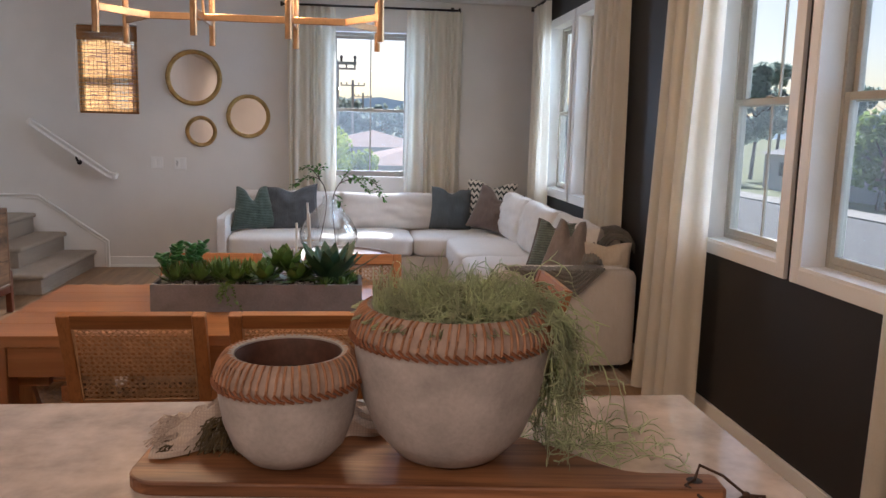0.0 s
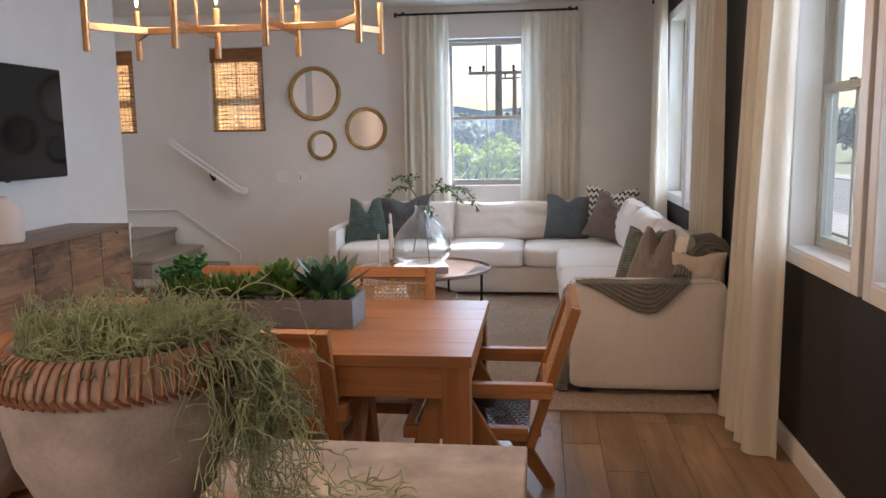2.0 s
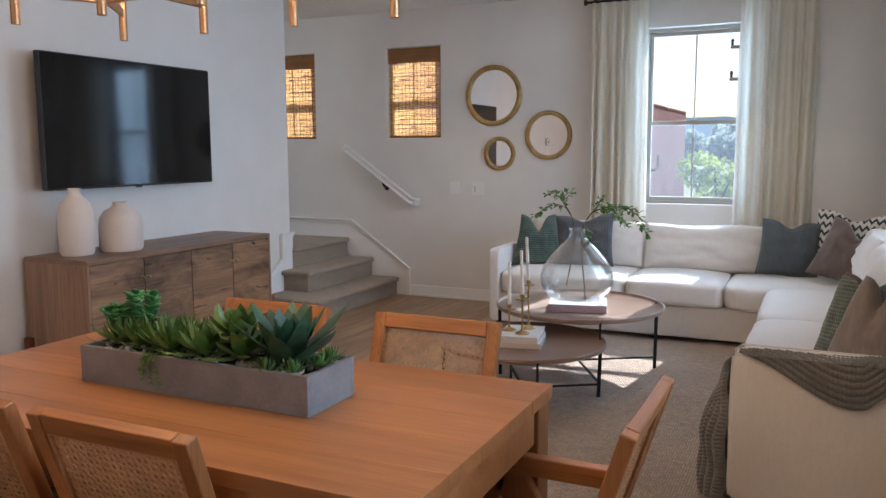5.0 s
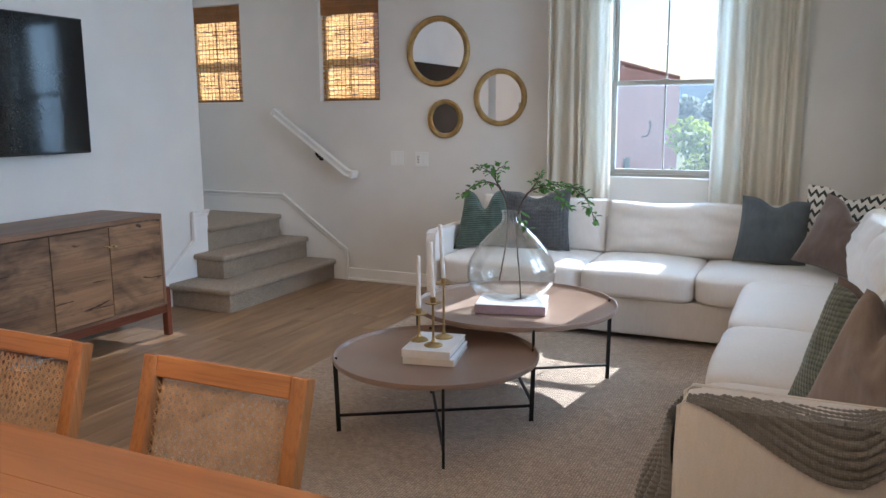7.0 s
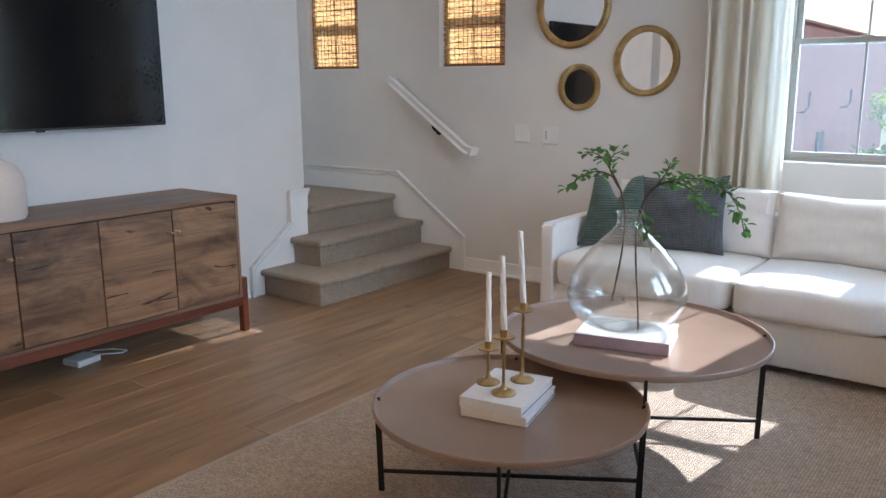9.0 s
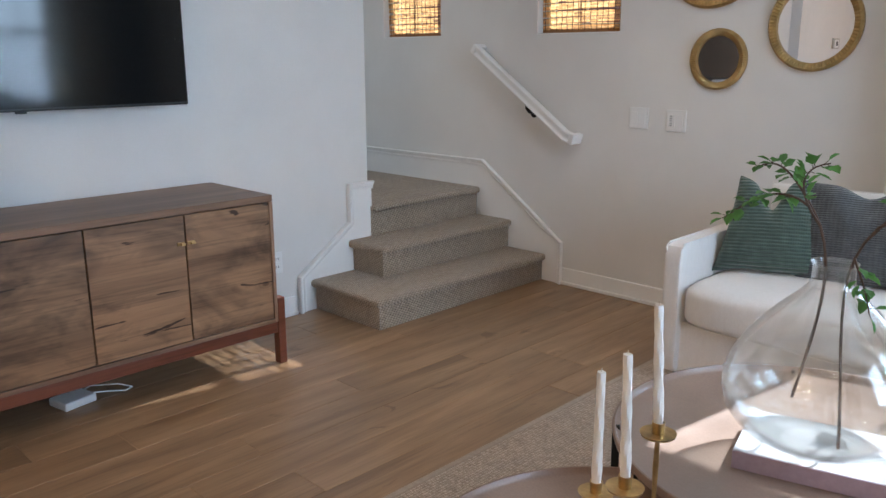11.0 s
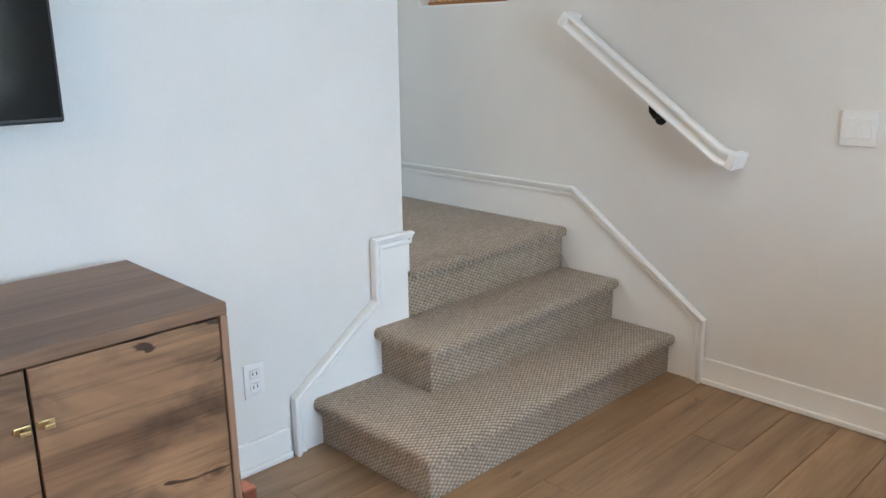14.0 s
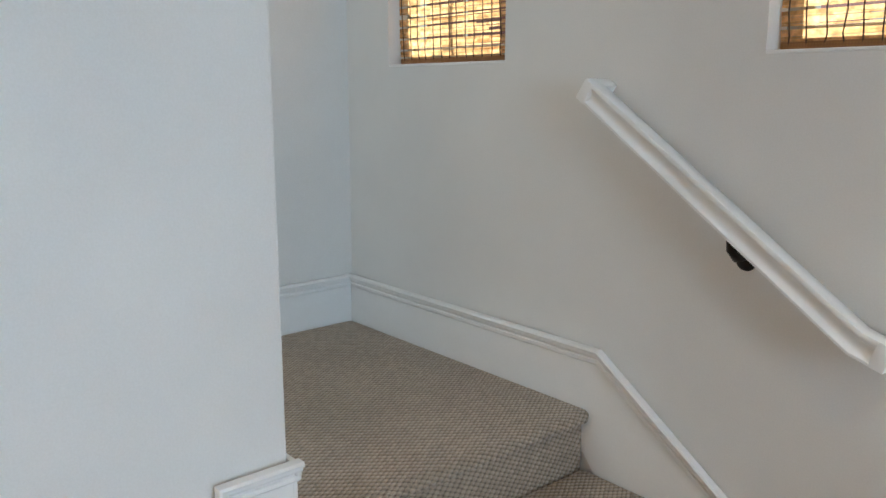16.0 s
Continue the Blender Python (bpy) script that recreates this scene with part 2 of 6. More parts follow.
def basket(name, c1, c2, size):
    """Looped stair carpet in a diagonal basket weave, unrolled over treads and risers."""
    m, t, p, _ = shader(name)
    co = coords(t)
    sp = t.nodes.new("ShaderNodeSeparateXYZ")
    t.links.new(co, sp.inputs[0])
    un, vn, wn_ = (t.nodes.new("ShaderNodeMath") for _ in range(3))
    un.operation, vn.operation, wn_.operation = "SUBTRACT", "MULTIPLY_ADD", "MULTIPLY_ADD"
    t.links.new(sp.outputs["X"], un.inputs[0])
    t.links.new(sp.outputs["Z"], un.inputs[1])
    t.links.new(sp.outputs["Z"], vn.inputs[0])
    vn.inputs[1].default_value = 0.35
    t.links.new(sp.outputs["Y"], vn.inputs[2])
    t.links.new(sp.outputs["X"], wn_.inputs[0])
    wn_.inputs[1].default_value = 0.5
    t.links.new(vn.outputs[0], wn_.inputs[2])
    cb = t.nodes.new("ShaderNodeCombineXYZ")
    t.links.new(un.outputs[0], cb.inputs[0])
    t.links.new(wn_.outputs[0], cb.inputs[1])
    mp = t.nodes.new("ShaderNodeMapping")
    mp.inputs["Rotation"].default_value = (0, 0, radians(38))
    mp.inputs["Scale"].default_value = (1.0, 0.72, 1.0)
    t.links.new(cb.outputs[0], mp.inputs["Vector"])
    v = t.nodes.new("ShaderNodeTexVoronoi")
    v.voronoi_dimensions = "2D"
    v.inputs["Scale"].default_value, v.inputs["Randomness"].default_value = 1 / size, 0.10
    t.links.new(mp.outputs["Vector"], v.inputs["Vector"])
    hgt = t.nodes.new("ShaderNodeMath")
    hgt.operation = "SUBTRACT"
    hgt.inputs[0].default_value = 1.0
    t.links.new(v.outputs["Distance"], hgt.inputs[1])
    # gaps between loops take the dark colour: their shade, painted beside the bump
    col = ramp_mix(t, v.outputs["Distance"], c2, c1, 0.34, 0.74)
    rnd_ = t.nodes.new("ShaderNodeSeparateColor")
    t.links.new(v.outputs["Color"], rnd_.inputs["Color"])
    col = blend(t, "MULTIPLY", 1.0, col, ramp_mix(t, rnd_.outputs[0], (0.86, 0.855, 0.85), (1.08, 1.08, 1.08), 0, 1))
    col = blend(t, "MULTIPLY", 1.0, col, ramp_mix(t, noise_tex(t, co, 2.2, 4), (0.88,) * 3, (1.08,) * 3))
    col = blend(t, "MULTIPLY", 0.7, col, ramp_mix(t, noise_tex(t, co, 420, 2), (0.7,) * 3, (1.2,) * 3))
    t.links.new(col, p.inputs["Base Color"])
    p.inputs["Roughness"].default_value = 0.95
    p.inputs["Specular IOR Level"].default_value = 0.12
    p.inputs["Sheen Weight"].default_value = 0.2
    bump(t, p, hgt.outputs[0], 1.0, size * 0.7)
    return m


def pane_glass(name, tint=(0.96, 0.98, 0.98), edge=0.6, face=0.025, power=5.0):
    m, t, p, out = shader(name)
    tr, gl, lw, mx = (t.nodes.new(k) for k in ("ShaderNodeBsdfTransparent", "ShaderNodeBsdfGlossy", "ShaderNodeLayerWeight", "ShaderNodeMixShader"))
    pw, fr = t.nodes.new("ShaderNodeMath"), t.nodes.new("ShaderNodeMath")
    pw.operation, fr.operation = "POWER", "MULTIPLY_ADD"
    pw.inputs[1].default_value, fr.inputs[1].default_value, fr.inputs[2].default_value = power, edge, face
    lw.inputs["Blend"].default_value = 0.5
    t.links.new(lw.outputs["Facing"], pw.inputs[0])
    t.links.new(pw.outputs[0], fr.inputs[0])
    tr.inputs["Color"].default_value = (*tint, 1)
    gl.inputs["Roughness"].default_value = 0.0
    for a, b in ((fr.outputs[0], mx.inputs[0]), (tr.outputs[0], mx.inputs[1]), (gl.outputs[0], mx.inputs[2]), (mx.outputs[0], out.inputs["Surface"])):
        t.links.new(a, b)
    return m


def leafy(name, c, translucent, scale):
    """Thin leaves that let some light through."""
    m = plain(name, c, 0.55, var=0.4, scale=scale, fine=scale * 7, bumps=0)
    t = m.node_tree
    p, out = t.nodes["Principled BSDF"], t.nodes["Material Output"]
    tr, mx = t.nodes.new("ShaderNodeBsdfTranslucent"), t.nodes.new("ShaderNodeMixShader")
    t.links.new(p.inputs["Base Color"].links[0].from_socket, tr.inputs["Color"])
    mx.inputs["Fac"].default_value = translucent
    for a, b in ((p.outputs[0], mx.inputs[1]), (tr.outputs[0], mx.inputs[2]), (mx.outputs[0], out.inputs["Surface"])):
        t.links.new(a, b)
    return m


def glow(name, c, strength):
    m, t, p, _ = shader(name)
    p.inputs["Base Color"].default_value = (*c, 1)
    p.inputs["Emission Color"].default_value = (*c, 1)
    p.inputs["Emission Strength"].default_value = strength
    return m


WALL = plain("wall_paint", (0.74, 0.725, 0.70), 0.75, var=0.03, fine=240, bumps=0.10, spec=0.3)
CEIL = plain("ceiling_paint", (0.76, 0.75, 0.72), 0.85, var=0.03, fine=160, bumps=0.15, spec=0.2)
CHARCOAL = plain("charcoal_paint", (0.030, 0.027, 0.026), 0.6, var=0.08, fine=240, bumps=0.10, spec=0.35)
TRIM = plain("trim_enamel", (0.86, 0.855, 0.84), 0.35, var=0.03, fine=120, bumps=0.04)
VINYL = plain("window_vinyl", (0.44, 0.42, 0.37), 0.4, var=0.04, bumps=0.03)
PLANK = wood("oak_plank", (0.245, 0.152, 0.084), (0.40, 0.262, 0.150), "y", 1.0, 0.34, 0.2, tone=0.16, spots=0.55)
# dark slab below the boards, its colour painting the shade in the joints
SUBFLOOR = plain("joint_shadow", (0.08, 0.055, 0.035), 0.9)
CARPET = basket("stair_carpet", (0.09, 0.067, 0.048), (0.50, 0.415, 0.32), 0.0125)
RUGM = loops("jute_rug", (0.34, 0.265, 0.205), (0.66, 0.545, 0.44), 0.012, 0.9, (1, 2.6, 1))
RUGB = cloth("rug_binding", (0.42, 0.34, 0.265), 500)
TEAK = wood("chair_teak", (0.32, 0.120, 0.036), (0.47, 0.200, 0.065), "z", 1.2, 0.4, 0.3)
TEAKX = wood("chair_teak_rail", (0.32, 0.120, 0.036), (0.47, 0.200, 0.065), "x", 1.2, 0.4, 0.3)
TEAKY = wood("chair_teak_arm", (0.32, 0.120, 0.036), (0.47, 0.200, 0.065), "y", 1.2, 0.4, 0.3)
TABLEX = wood("table_wood", (0.31, 0.124, 0.040), (0.45, 0.198, 0.070), "x", 0.8, 0.34, 0.2, tone=0.15)
TABLEZ = wood("table_leg_wood", (0.28, 0.108, 0.036), (0.41, 0.175, 0.062), "z", 0.8, 0.38, 0.25)
CANE = plain("natural_cane", (0.48, 0.29, 0.15), 0.5, var=0.25, scale=30, fine=200)
BLACKCORD = plain("black_cord", (0.03, 0.035, 0.04), 0.55, var=0.2)
CABTOP = wood("walnut_case", (0.19, 0.105, 0.062), (0.33, 0.20, 0.12), "y", 0.9, 0.42, 0.3)
CABEND = wood("walnut_case_end", (0.24, 0.14, 0.085), (0.36, 0.22, 0.14), "z", 0.9, 0.45, 0.3)
CABDOOR = wood("rustic_door_wood", (0.20, 0.113, 0.062), (0.36, 0.222, 0.128), "y", 0.85, 0.45, 0.38, knots=True, tone=0.25)
LEGRED = wood("red_stained_wood", (0.115, 0.032, 0.016), (0.19, 0.06, 0.030), "y", 1.0, 0.4, 0.3)
BRASS = plain("aged_brass", (0.50, 0.36, 0.17), 0.35, 1.0, var=0.25, scale=30)
BRONZE = plain("brushed_rose_gold", (0.44, 0.275, 0.15), 0.34, 1.0, var=0.12, scale=25)
BLACKMETAL = plain("black_iron", (0.025, 0.023, 0.022), 0.5, 0.6, var=0.2)
TRAY = plain("taupe_leather_top", (0.265, 0.182, 0.138), 0.33, var=0.10, scale=5, fine=180, bumps=0.12)
GOLDFRAME = plain("antique_gold_frame", (0.42, 0.28, 0.11), 0.42, 0.75, var=0.3, scale=18, fine=120, bumps=0.5)
MIRROR = plain("silvered_mirror", (0.88, 0.88, 0.88), 0.0, 1.0, var=0.0, bumps=0)
MIRROR.node_tree.nodes["Principled BSDF"].inputs["Roughness"].default_value = 0.01
for l in list(MIRROR.node_tree.nodes["Principled BSDF"].inputs["Roughness"].links):
    MIRROR.node_tree.links.remove(l)
SCREEN = plain("tv_glass", (0.010, 0.011, 0.012), 0.10, var=0.05, bumps=0.0, spec=0.36)
for l in list(SCREEN.node_tree.nodes["Principled BSDF"].inputs["Roughness"].links):
    SCREEN.node_tree.links.remove(l)
SCREEN.node_tree.nodes["Principled BSDF"].inputs["Roughness"].default_value = 0.07
BEZEL = plain("tv_bezel", (0.012, 0.012, 0.013), 0.4, bumps=0.0)
SOFA = cloth("sofa_linen", (0.80, 0.765, 0.73), 520, var=0.03, bumps=0.2)
CURTAIN = cloth("curtain_linen", (0.90, 0.85, 0.745), 700, var=0.05, translucent=0.36, bumps=0.25)
GREEN = knit("green_knit", (0.085, 0.125, 0.108), 0.015, 0.009, 0.15)
GREENK = knit("sage_knit", (0.185, 0.22, 0.19), 0.016, 0.012)
GREYTX = knit("charcoal_bark_cloth", (0.095, 0.102, 0.11), 0.0095, 0.02)
SLATE = cloth("slate_linen", (0.10, 0.118, 0.13), 500, var=0.15, bumps=0.5)
TAUPE = cloth("taupe_velvet", (0.155, 0.115, 0.10), 600, var=0.15, sheen=0.6)
GREYP = cloth("warm_grey_cotton", (0.30, 0.25, 0.23), 600, var=0.1)
CREAM = cloth("cream_linen", (0.66, 0.58, 0.48), 500, var=0.06)
THROW = cloth("grey_knit_throw", (0.20, 0.195, 0.185), 330, var=0.2, bumps=0.9)
CONCRETE = plain("grey_cement", (0.43, 0.41, 0.405), 0.85, var=0.2, scale=13, fine=140, bumps=0.5)
CEMENTBOX = plain("planter_cement", (0.225, 0.215, 0.22), 0.8, var=0.14, scale=14, fine=120, bumps=0.35)
RATTAN = plain("rattan_strip", (0.42, 0.22, 0.125), 0.5, var=0.3, scale=40, fine=200, per_object=True)
SOIL = plain("dark_soil", (0.035, 0.022, 0.016), 0.95, var=0.3, scale=40, fine=150, bumps=1.0)
QUARTZ = plain("island_quartz", (0.66, 0.58, 0.53), 0.11, var=0.24, scale=11, fine=60, bumps=0.02)
ISLBASE = plain("island_panel_paint", (0.66, 0.64, 0.61), 0.5, var=0.03)
BOARDD = wood("dark_acacia_board", (0.19, 0.066, 0.028), (0.68, 0.34, 0.155), "x", 1.5, 0.42, 0.4, tone=0.5)
CORD = plain("leather_cord", (0.06, 0.03, 0.018), 0.6)
CERAMIC = plain("bisque_ceramic", (0.68, 0.60, 0.54), 0.6, var=0.05, fine=160, bumps=0.2)
WAX = plain("white_wax", (0.82, 0.80, 0.76), 0.45, var=0.03, bumps=0.05)
PAPER = plain("book_pages", (0.66, 0.62, 0.58), 0.8, var=0.08, scale=10, fine=300)
BOOKW = plain("book_cover", (0.68, 0.68, 0.70), 0.45, var=0.04)
BOOKM = plain("mauve_spine", (0.36, 0.28, 0.34), 0.5, var=0.08)
PLASTIC = plain("white_plastic", (0.80, 0.80, 0.79), 0.4, var=0.02, bumps=0.02)
# near-black for dark parts, and for shade painted into slots, gaps and holes
SLOT = plain("dark_slot", (0.03, 0.03, 0.03), 0.6)
GLASS = pane_glass("window_glass")


def mesh_screen():
    """Fine fly screen: mostly open, its wires catch daylight; also paints in window haze."""
    m, t, p, out = shader("fly_screen")
    tr, df, tl, mx, m2 = (t.nodes.new(k) for k in ("ShaderNodeBsdfTransparent", "ShaderNodeBsdfDiffuse", "ShaderNodeBsdfTranslucent", "ShaderNodeMixShader", "ShaderNodeMixShader"))
    df.inputs["Color"].default_value = (0.5, 0.5, 0.5, 1)
    tl.inputs["Color"].default_value = (0.72, 0.74, 0.76, 1)
    mx.inputs[0].default_value, m2.inputs[0].default_value = 0.7, 0.04
    for a, b in ((df.outputs[0], mx.inputs[1]), (tl.outputs[0], mx.inputs[2]), (tr.outputs[0], m2.inputs[1]), (mx.outputs[0], m2.inputs[2]), (m2.outputs[0], out.inputs["Surface"])):
        t.links.new(a, b)
    return m


SCREENM = mesh_screen()
REED = leafy("bamboo_reed", (0.82, 0.47, 0.21), 0.64, 60)


def island_tones(m, lo, hi):
    """Lets each loose piece of a mesh differ in tone."""
    t = m.node_tree
    geo = t.nodes.new("ShaderNodeNewGeometry")
    src = t.nodes["Principled BSDF"].inputs["Base Color"].links[0].from_socket
    users = [l.to_socket for l in src.links]
    col = blend(t, "MULTIPLY", 1.0, src, ramp_mix(t, geo.outputs["Random Per Island"], lo, hi, 0.0, 1.0))
    for sock in users:
        t.links.new(col, sock)


island_tones(REED, (0.72, 0.64, 0.55), (1.25, 1.25, 1.25))
REEDV = cloth("bamboo_valance", (0.42, 0.21, 0.085), 300, var=0.4, translucent=0.35, bumps=0.4)
STRING = plain("shade_string", (0.10, 0.055, 0.03), 0.8)
LEAFG = leafy("branch_leaf", (0.085, 0.21, 0.045), 0.35, 12)
TWIG = plain("twig_bark", (0.085, 0.055, 0.04), 0.8, var=0.3, scale=40)
MOSS = leafy("pale_moss_green", (0.58, 0.65, 0.45), 0.5, 25)
AGAVE = plain("agave_leaf", (0.030, 0.082, 0.046), 0.42, var=0.4, scale=18)
SUCC = plain("succulent_leaf", (0.10, 0.19, 0.045), 0.42, var=0.45, scale=22)
RIMBAND = plain("pale_rattan_band", (0.43, 0.33, 0.28), 0.6, var=0.25, scale=30, fine=150, bumps=0.3)
STITCH = plain("dark_rattan_stitch", (0.24, 0.095, 0.045), 0.55, var=0.3, scale=60)
DARKRATTAN = plain("dark_rattan_lining", (0.10, 0.045, 0.03), 0.6, var=0.3, scale=60)
JADE = plain("jade_leaf", (0.035, 0.15, 0.038), 0.35, var=0.35, scale=22)
PEBBLE = plain("white_pebble", (0.60, 0.55, 0.50), 0.6, var=0.2, scale=60)
LINENT = cloth("linen_towel", (0.56, 0.48, 0.42), 420, var=0.15)
OLIVET = cloth("olive_fringe", (0.10, 0.075, 0.035), 420, var=0.3)
GRASS = plain("lawn_grass", (0.12, 0.14, 0.045), 0.9, var=0.4, scale=0.4, fine=6, bumps=0.5)
ASPHALT = plain("street_asphalt", (0.07, 0.07, 0.07), 0.9, var=0.15, scale=0.5, fine=20)
PAVE = plain("pale_pavement", (0.28, 0.265, 0.245), 0.9, var=0.1, scale=0.8, fine=20)
BRICKR = plain("red_brick_wall", (0.33, 0.13, 0.115), 0.9, var=0.15, scale=0.4, fine=6)
STUCCO = plain("white_stucco", (0.50, 0.49, 0.48), 0.9, var=0.06, scale=0.5, fine=10)
ROOFT = plain("terracotta_shingle", (0.30, 0.19, 0.155), 0.9, var=0.2, scale=1.0, fine=8)
ROOFG = plain("grey_shingle", (0.20, 0.19, 0.20), 0.9, var=0.2, scale=1.0, fine=8)
# pole wood paled towards grey, with the air's haze put into its colour
POLE = plain("haze_paled_pole_wood", (0.46, 0.43, 0.41), 0.9, var=0.2)
CROWN = leafy("crown_leaf", (0.24, 0.33, 0.12), 0.6, 0.7)
CROWNY = leafy("sunny_hedge_leaf", (0.34, 0.42, 0.08), 0.6, 0.8)
# conifer green lifted well above its own tone, to paint in haze
CROWND = leafy("haze_paled_pine_leaf", (0.38, 0.46, 0.42), 0.6, 0.5)
CROWNR = leafy("russet_leaf", (0.30, 0.19, 0.13), 0.4, 0.9)
# pale grey-green: distance haze painted into the skyline leaves
CROWNH = leafy("far_haze_tinted_leaf", (0.34, 0.40, 0.37), 0.6, 0.3)
# distance haze is painted into the hills' pale blue base colour
HILL = plain("haze_tinted_hill", (0.34, 0.46, 0.56), 1.0, var=0.12, scale=0.01, fine=0.05)
BULB = glow("lit_filament", (1.0, 0.58, 0.24), 16.0)
LENS = glow("lit_downlight", (1.0, 0.86, 0.66), 9.0)


def zigzag():
    m, t, p, _ = shader("zigzag_print")
    co = t.nodes.new("ShaderNodeTexCoord").outputs["Object"]
    sp = t.nodes.new("ShaderNodeSeparateXYZ")
    t.links.new(co, sp.inputs[0])

    def op(kind, a, b=None, c=None):
        n = t.nodes.new("ShaderNodeMath")
        n.operation = kind
        for i, v in enumerate((a, b, c)):
            if v is None:
                continue
            if isinstance(v, (int, float)):
                n.inputs[i].default_value = v
            else:
                t.links.new(v, n.inputs[i])
        return n.outputs[0]
    tri = op("PINGPONG", sp.outputs["X"], 0.024)
    band = op("PINGPONG", op("ADD", sp.outputs["Z"], op("MULTIPLY", tri, 1.3)), 0.03)
    mask = op("LESS_THAN", band, 0.0125)
    t.links.new(blend(t, "MIX", mask, (0.66, 0.63, 0.58), (0.035, 0.045, 0.045)), p.inputs["Base Color"])
    p.inputs["Roughness"].default_value = 0.9
    bump(t, p, noise_tex(t, co, 260, 2), 0.3, 0.001)
    return m


ZIGZAG = zigzag()


def blown_glass():
    """Thick clear glass: refraction and reflection over a thin straight-through share."""
    m = pane_glass("clear_blown_glass", (0.985, 0.997, 0.997), 0.7, 0.055, 2.8)
    t = m.node_tree
    out = t.nodes["Material Output"]
    thin = out.inputs["Surface"].links[0].from_socket
    gl, mx = t.nodes.new("ShaderNodeBsdfGlass"), t.nodes.new("ShaderNodeMixShader")
    gl.inputs["Color"].default_value, gl.inputs["Roughness"].default_value, gl.inputs["IOR"].default_value = (0.99, 1.0, 1.0, 1), 0.0, 1.47
    mx.inputs[0].default_value = 0.06
    t.links.new(thin, mx.inputs[1])
    t.links.new(gl.outputs[0], mx.inputs[2])
    t.links.new(mx.outputs[0], out.inputs["Surface"])
    return m


VASEG = blown_glass()

# ---- mesh helpers ----


def part(name, bm, material, parent=None, label="", smooth=False):
    me = bpy.data.meshes.new(name)
    bm.normal_update()
    bm.to_mesh(me)
    bm.free()
    me.materials.append(material)
    if smooth:
        me.shade_smooth()
        me.set_sharp_from_angle(angle=radians(42))
    ob = new(name, me)
    if parent is not None:
        ob.parent = parent
    if label:
        tagged(ob, label)
    return ob


def thing(name, label, category, m=None, group=""):
    ob = new(name)
    ob.empty_display_size = 0.05
    if m is not None:
        ob.matrix_world = m
    return tagged(ob, label, category, group)


def box(bm, x0, x1, y0, y1, z0, z1, bev=0.0, seg=2):
    r = bmesh.ops.create_cube(bm, size=1.0, matrix=Matrix.LocRotScale(((x0 + x1) / 2, (y0 + y1) / 2, (z0 + z1) / 2), None, (x1 - x0, y1 - y0, z1 - z0)))
    if bev:
        es = list({e for v in r["verts"] for e in v.link_edges})
        bmesh.ops.bevel(bm, geom=es, offset=bev, segments=seg, affect="EDGES", profile=0.5)
    return bm


def boxed(*a, **k):
    return box(bmesh.new(), *a, **k)


def bar(bm, a, b, w, h, up=(0, 0, 1), bev=0.0, w2=None, h2=None):
    """A bar from a to b, w wide across and h high along up; w2, h2 at b."""
    a, b = Vector(a), Vector(b)
    d = (b - a).normalized()
    side = d.cross(Vector(up)).normalized()
    u = side.cross(d)
    w2, h2 = w2 or w, h2 or h
    vs = []
    for p, ww, hh in ((a, w, h), (b, w2, h2)):
        for sx, sz in ((-1, -1), (1, -1), (1, 1), (-1, 1)):
            vs.append(bm.verts.new(p + side * (sx * ww / 2) + u * (sz * hh / 2)))
    fs = [(3, 2, 1, 0), (4, 5, 6, 7), (0, 1, 5, 4), (1, 2, 6, 5), (2, 3, 7, 6), (3, 0, 4, 7)]
    faces = [bm.faces.new([vs[i] for i in f]) for f in fs]
    if bev:
        es = list({e for f in faces for e in f.edges})
        bmesh.ops.bevel(bm, geom=es, offset=bev, segments=2, affect="EDGES", profile=0.5)
    return bm


def tube(bm, pts, r, n=8, radii=None, caps=True):
    pts = [Vector(p) for p in pts]
    rings = []
    ref = Vector((0.31, 0.2, 0.93)).normalized()
    for i, p in enumerate(pts):
        d = (pts[min(i + 1, len(pts) - 1)] - pts[max(i - 1, 0)]).normalized()
        s = d.cross(ref)
        if s.length < 0.1:
            s = d.cross(Vector((1, 0, 0)))
        s.normalize()
        u = s.cross(d)
        rr = radii[i] if radii else r
        rings.append([bm.verts.new(p + (s * math.cos(k * math.tau / n) + u * math.sin(k * math.tau / n)) * rr) for k in range(n)])
    for a, b in zip(rings, rings[1:]):
        for k in range(n):
            bm.faces.new((a[k], a[(k + 1) % n], b[(k + 1) % n], b[k]))
    if caps:
        bm.faces.new(list(reversed(rings[0])))
        bm.faces.new(rings[-1])
    return bm


def lathe(bm, profile, n=40, c=(0, 0, 0)):
    """Turns (radius, height) points about the upright axis through c."""
    rings = []
    for r, z in profile:
        if r < 1e-5:
            rings.append([bm.verts.new((c[0], c[1], c[2] + z))])
        else:
            rings.append([bm.verts.new((c[0] + r * math.cos(k * math.tau / n), c[1] + r * math.sin(k * math.tau / n), c[2] + z)) for k in range(n)])
    for a, b in zip(rings, rings[1:]):
        for k in range(n):
            q = [a[k % len(a)], a[(k + 1) % len(a)], b[(k + 1) % len(b)], b[k % len(b)]]
            q = list(dict.fromkeys(q))
            if len(q) > 2:
                bm.faces.new(q)
    return bm


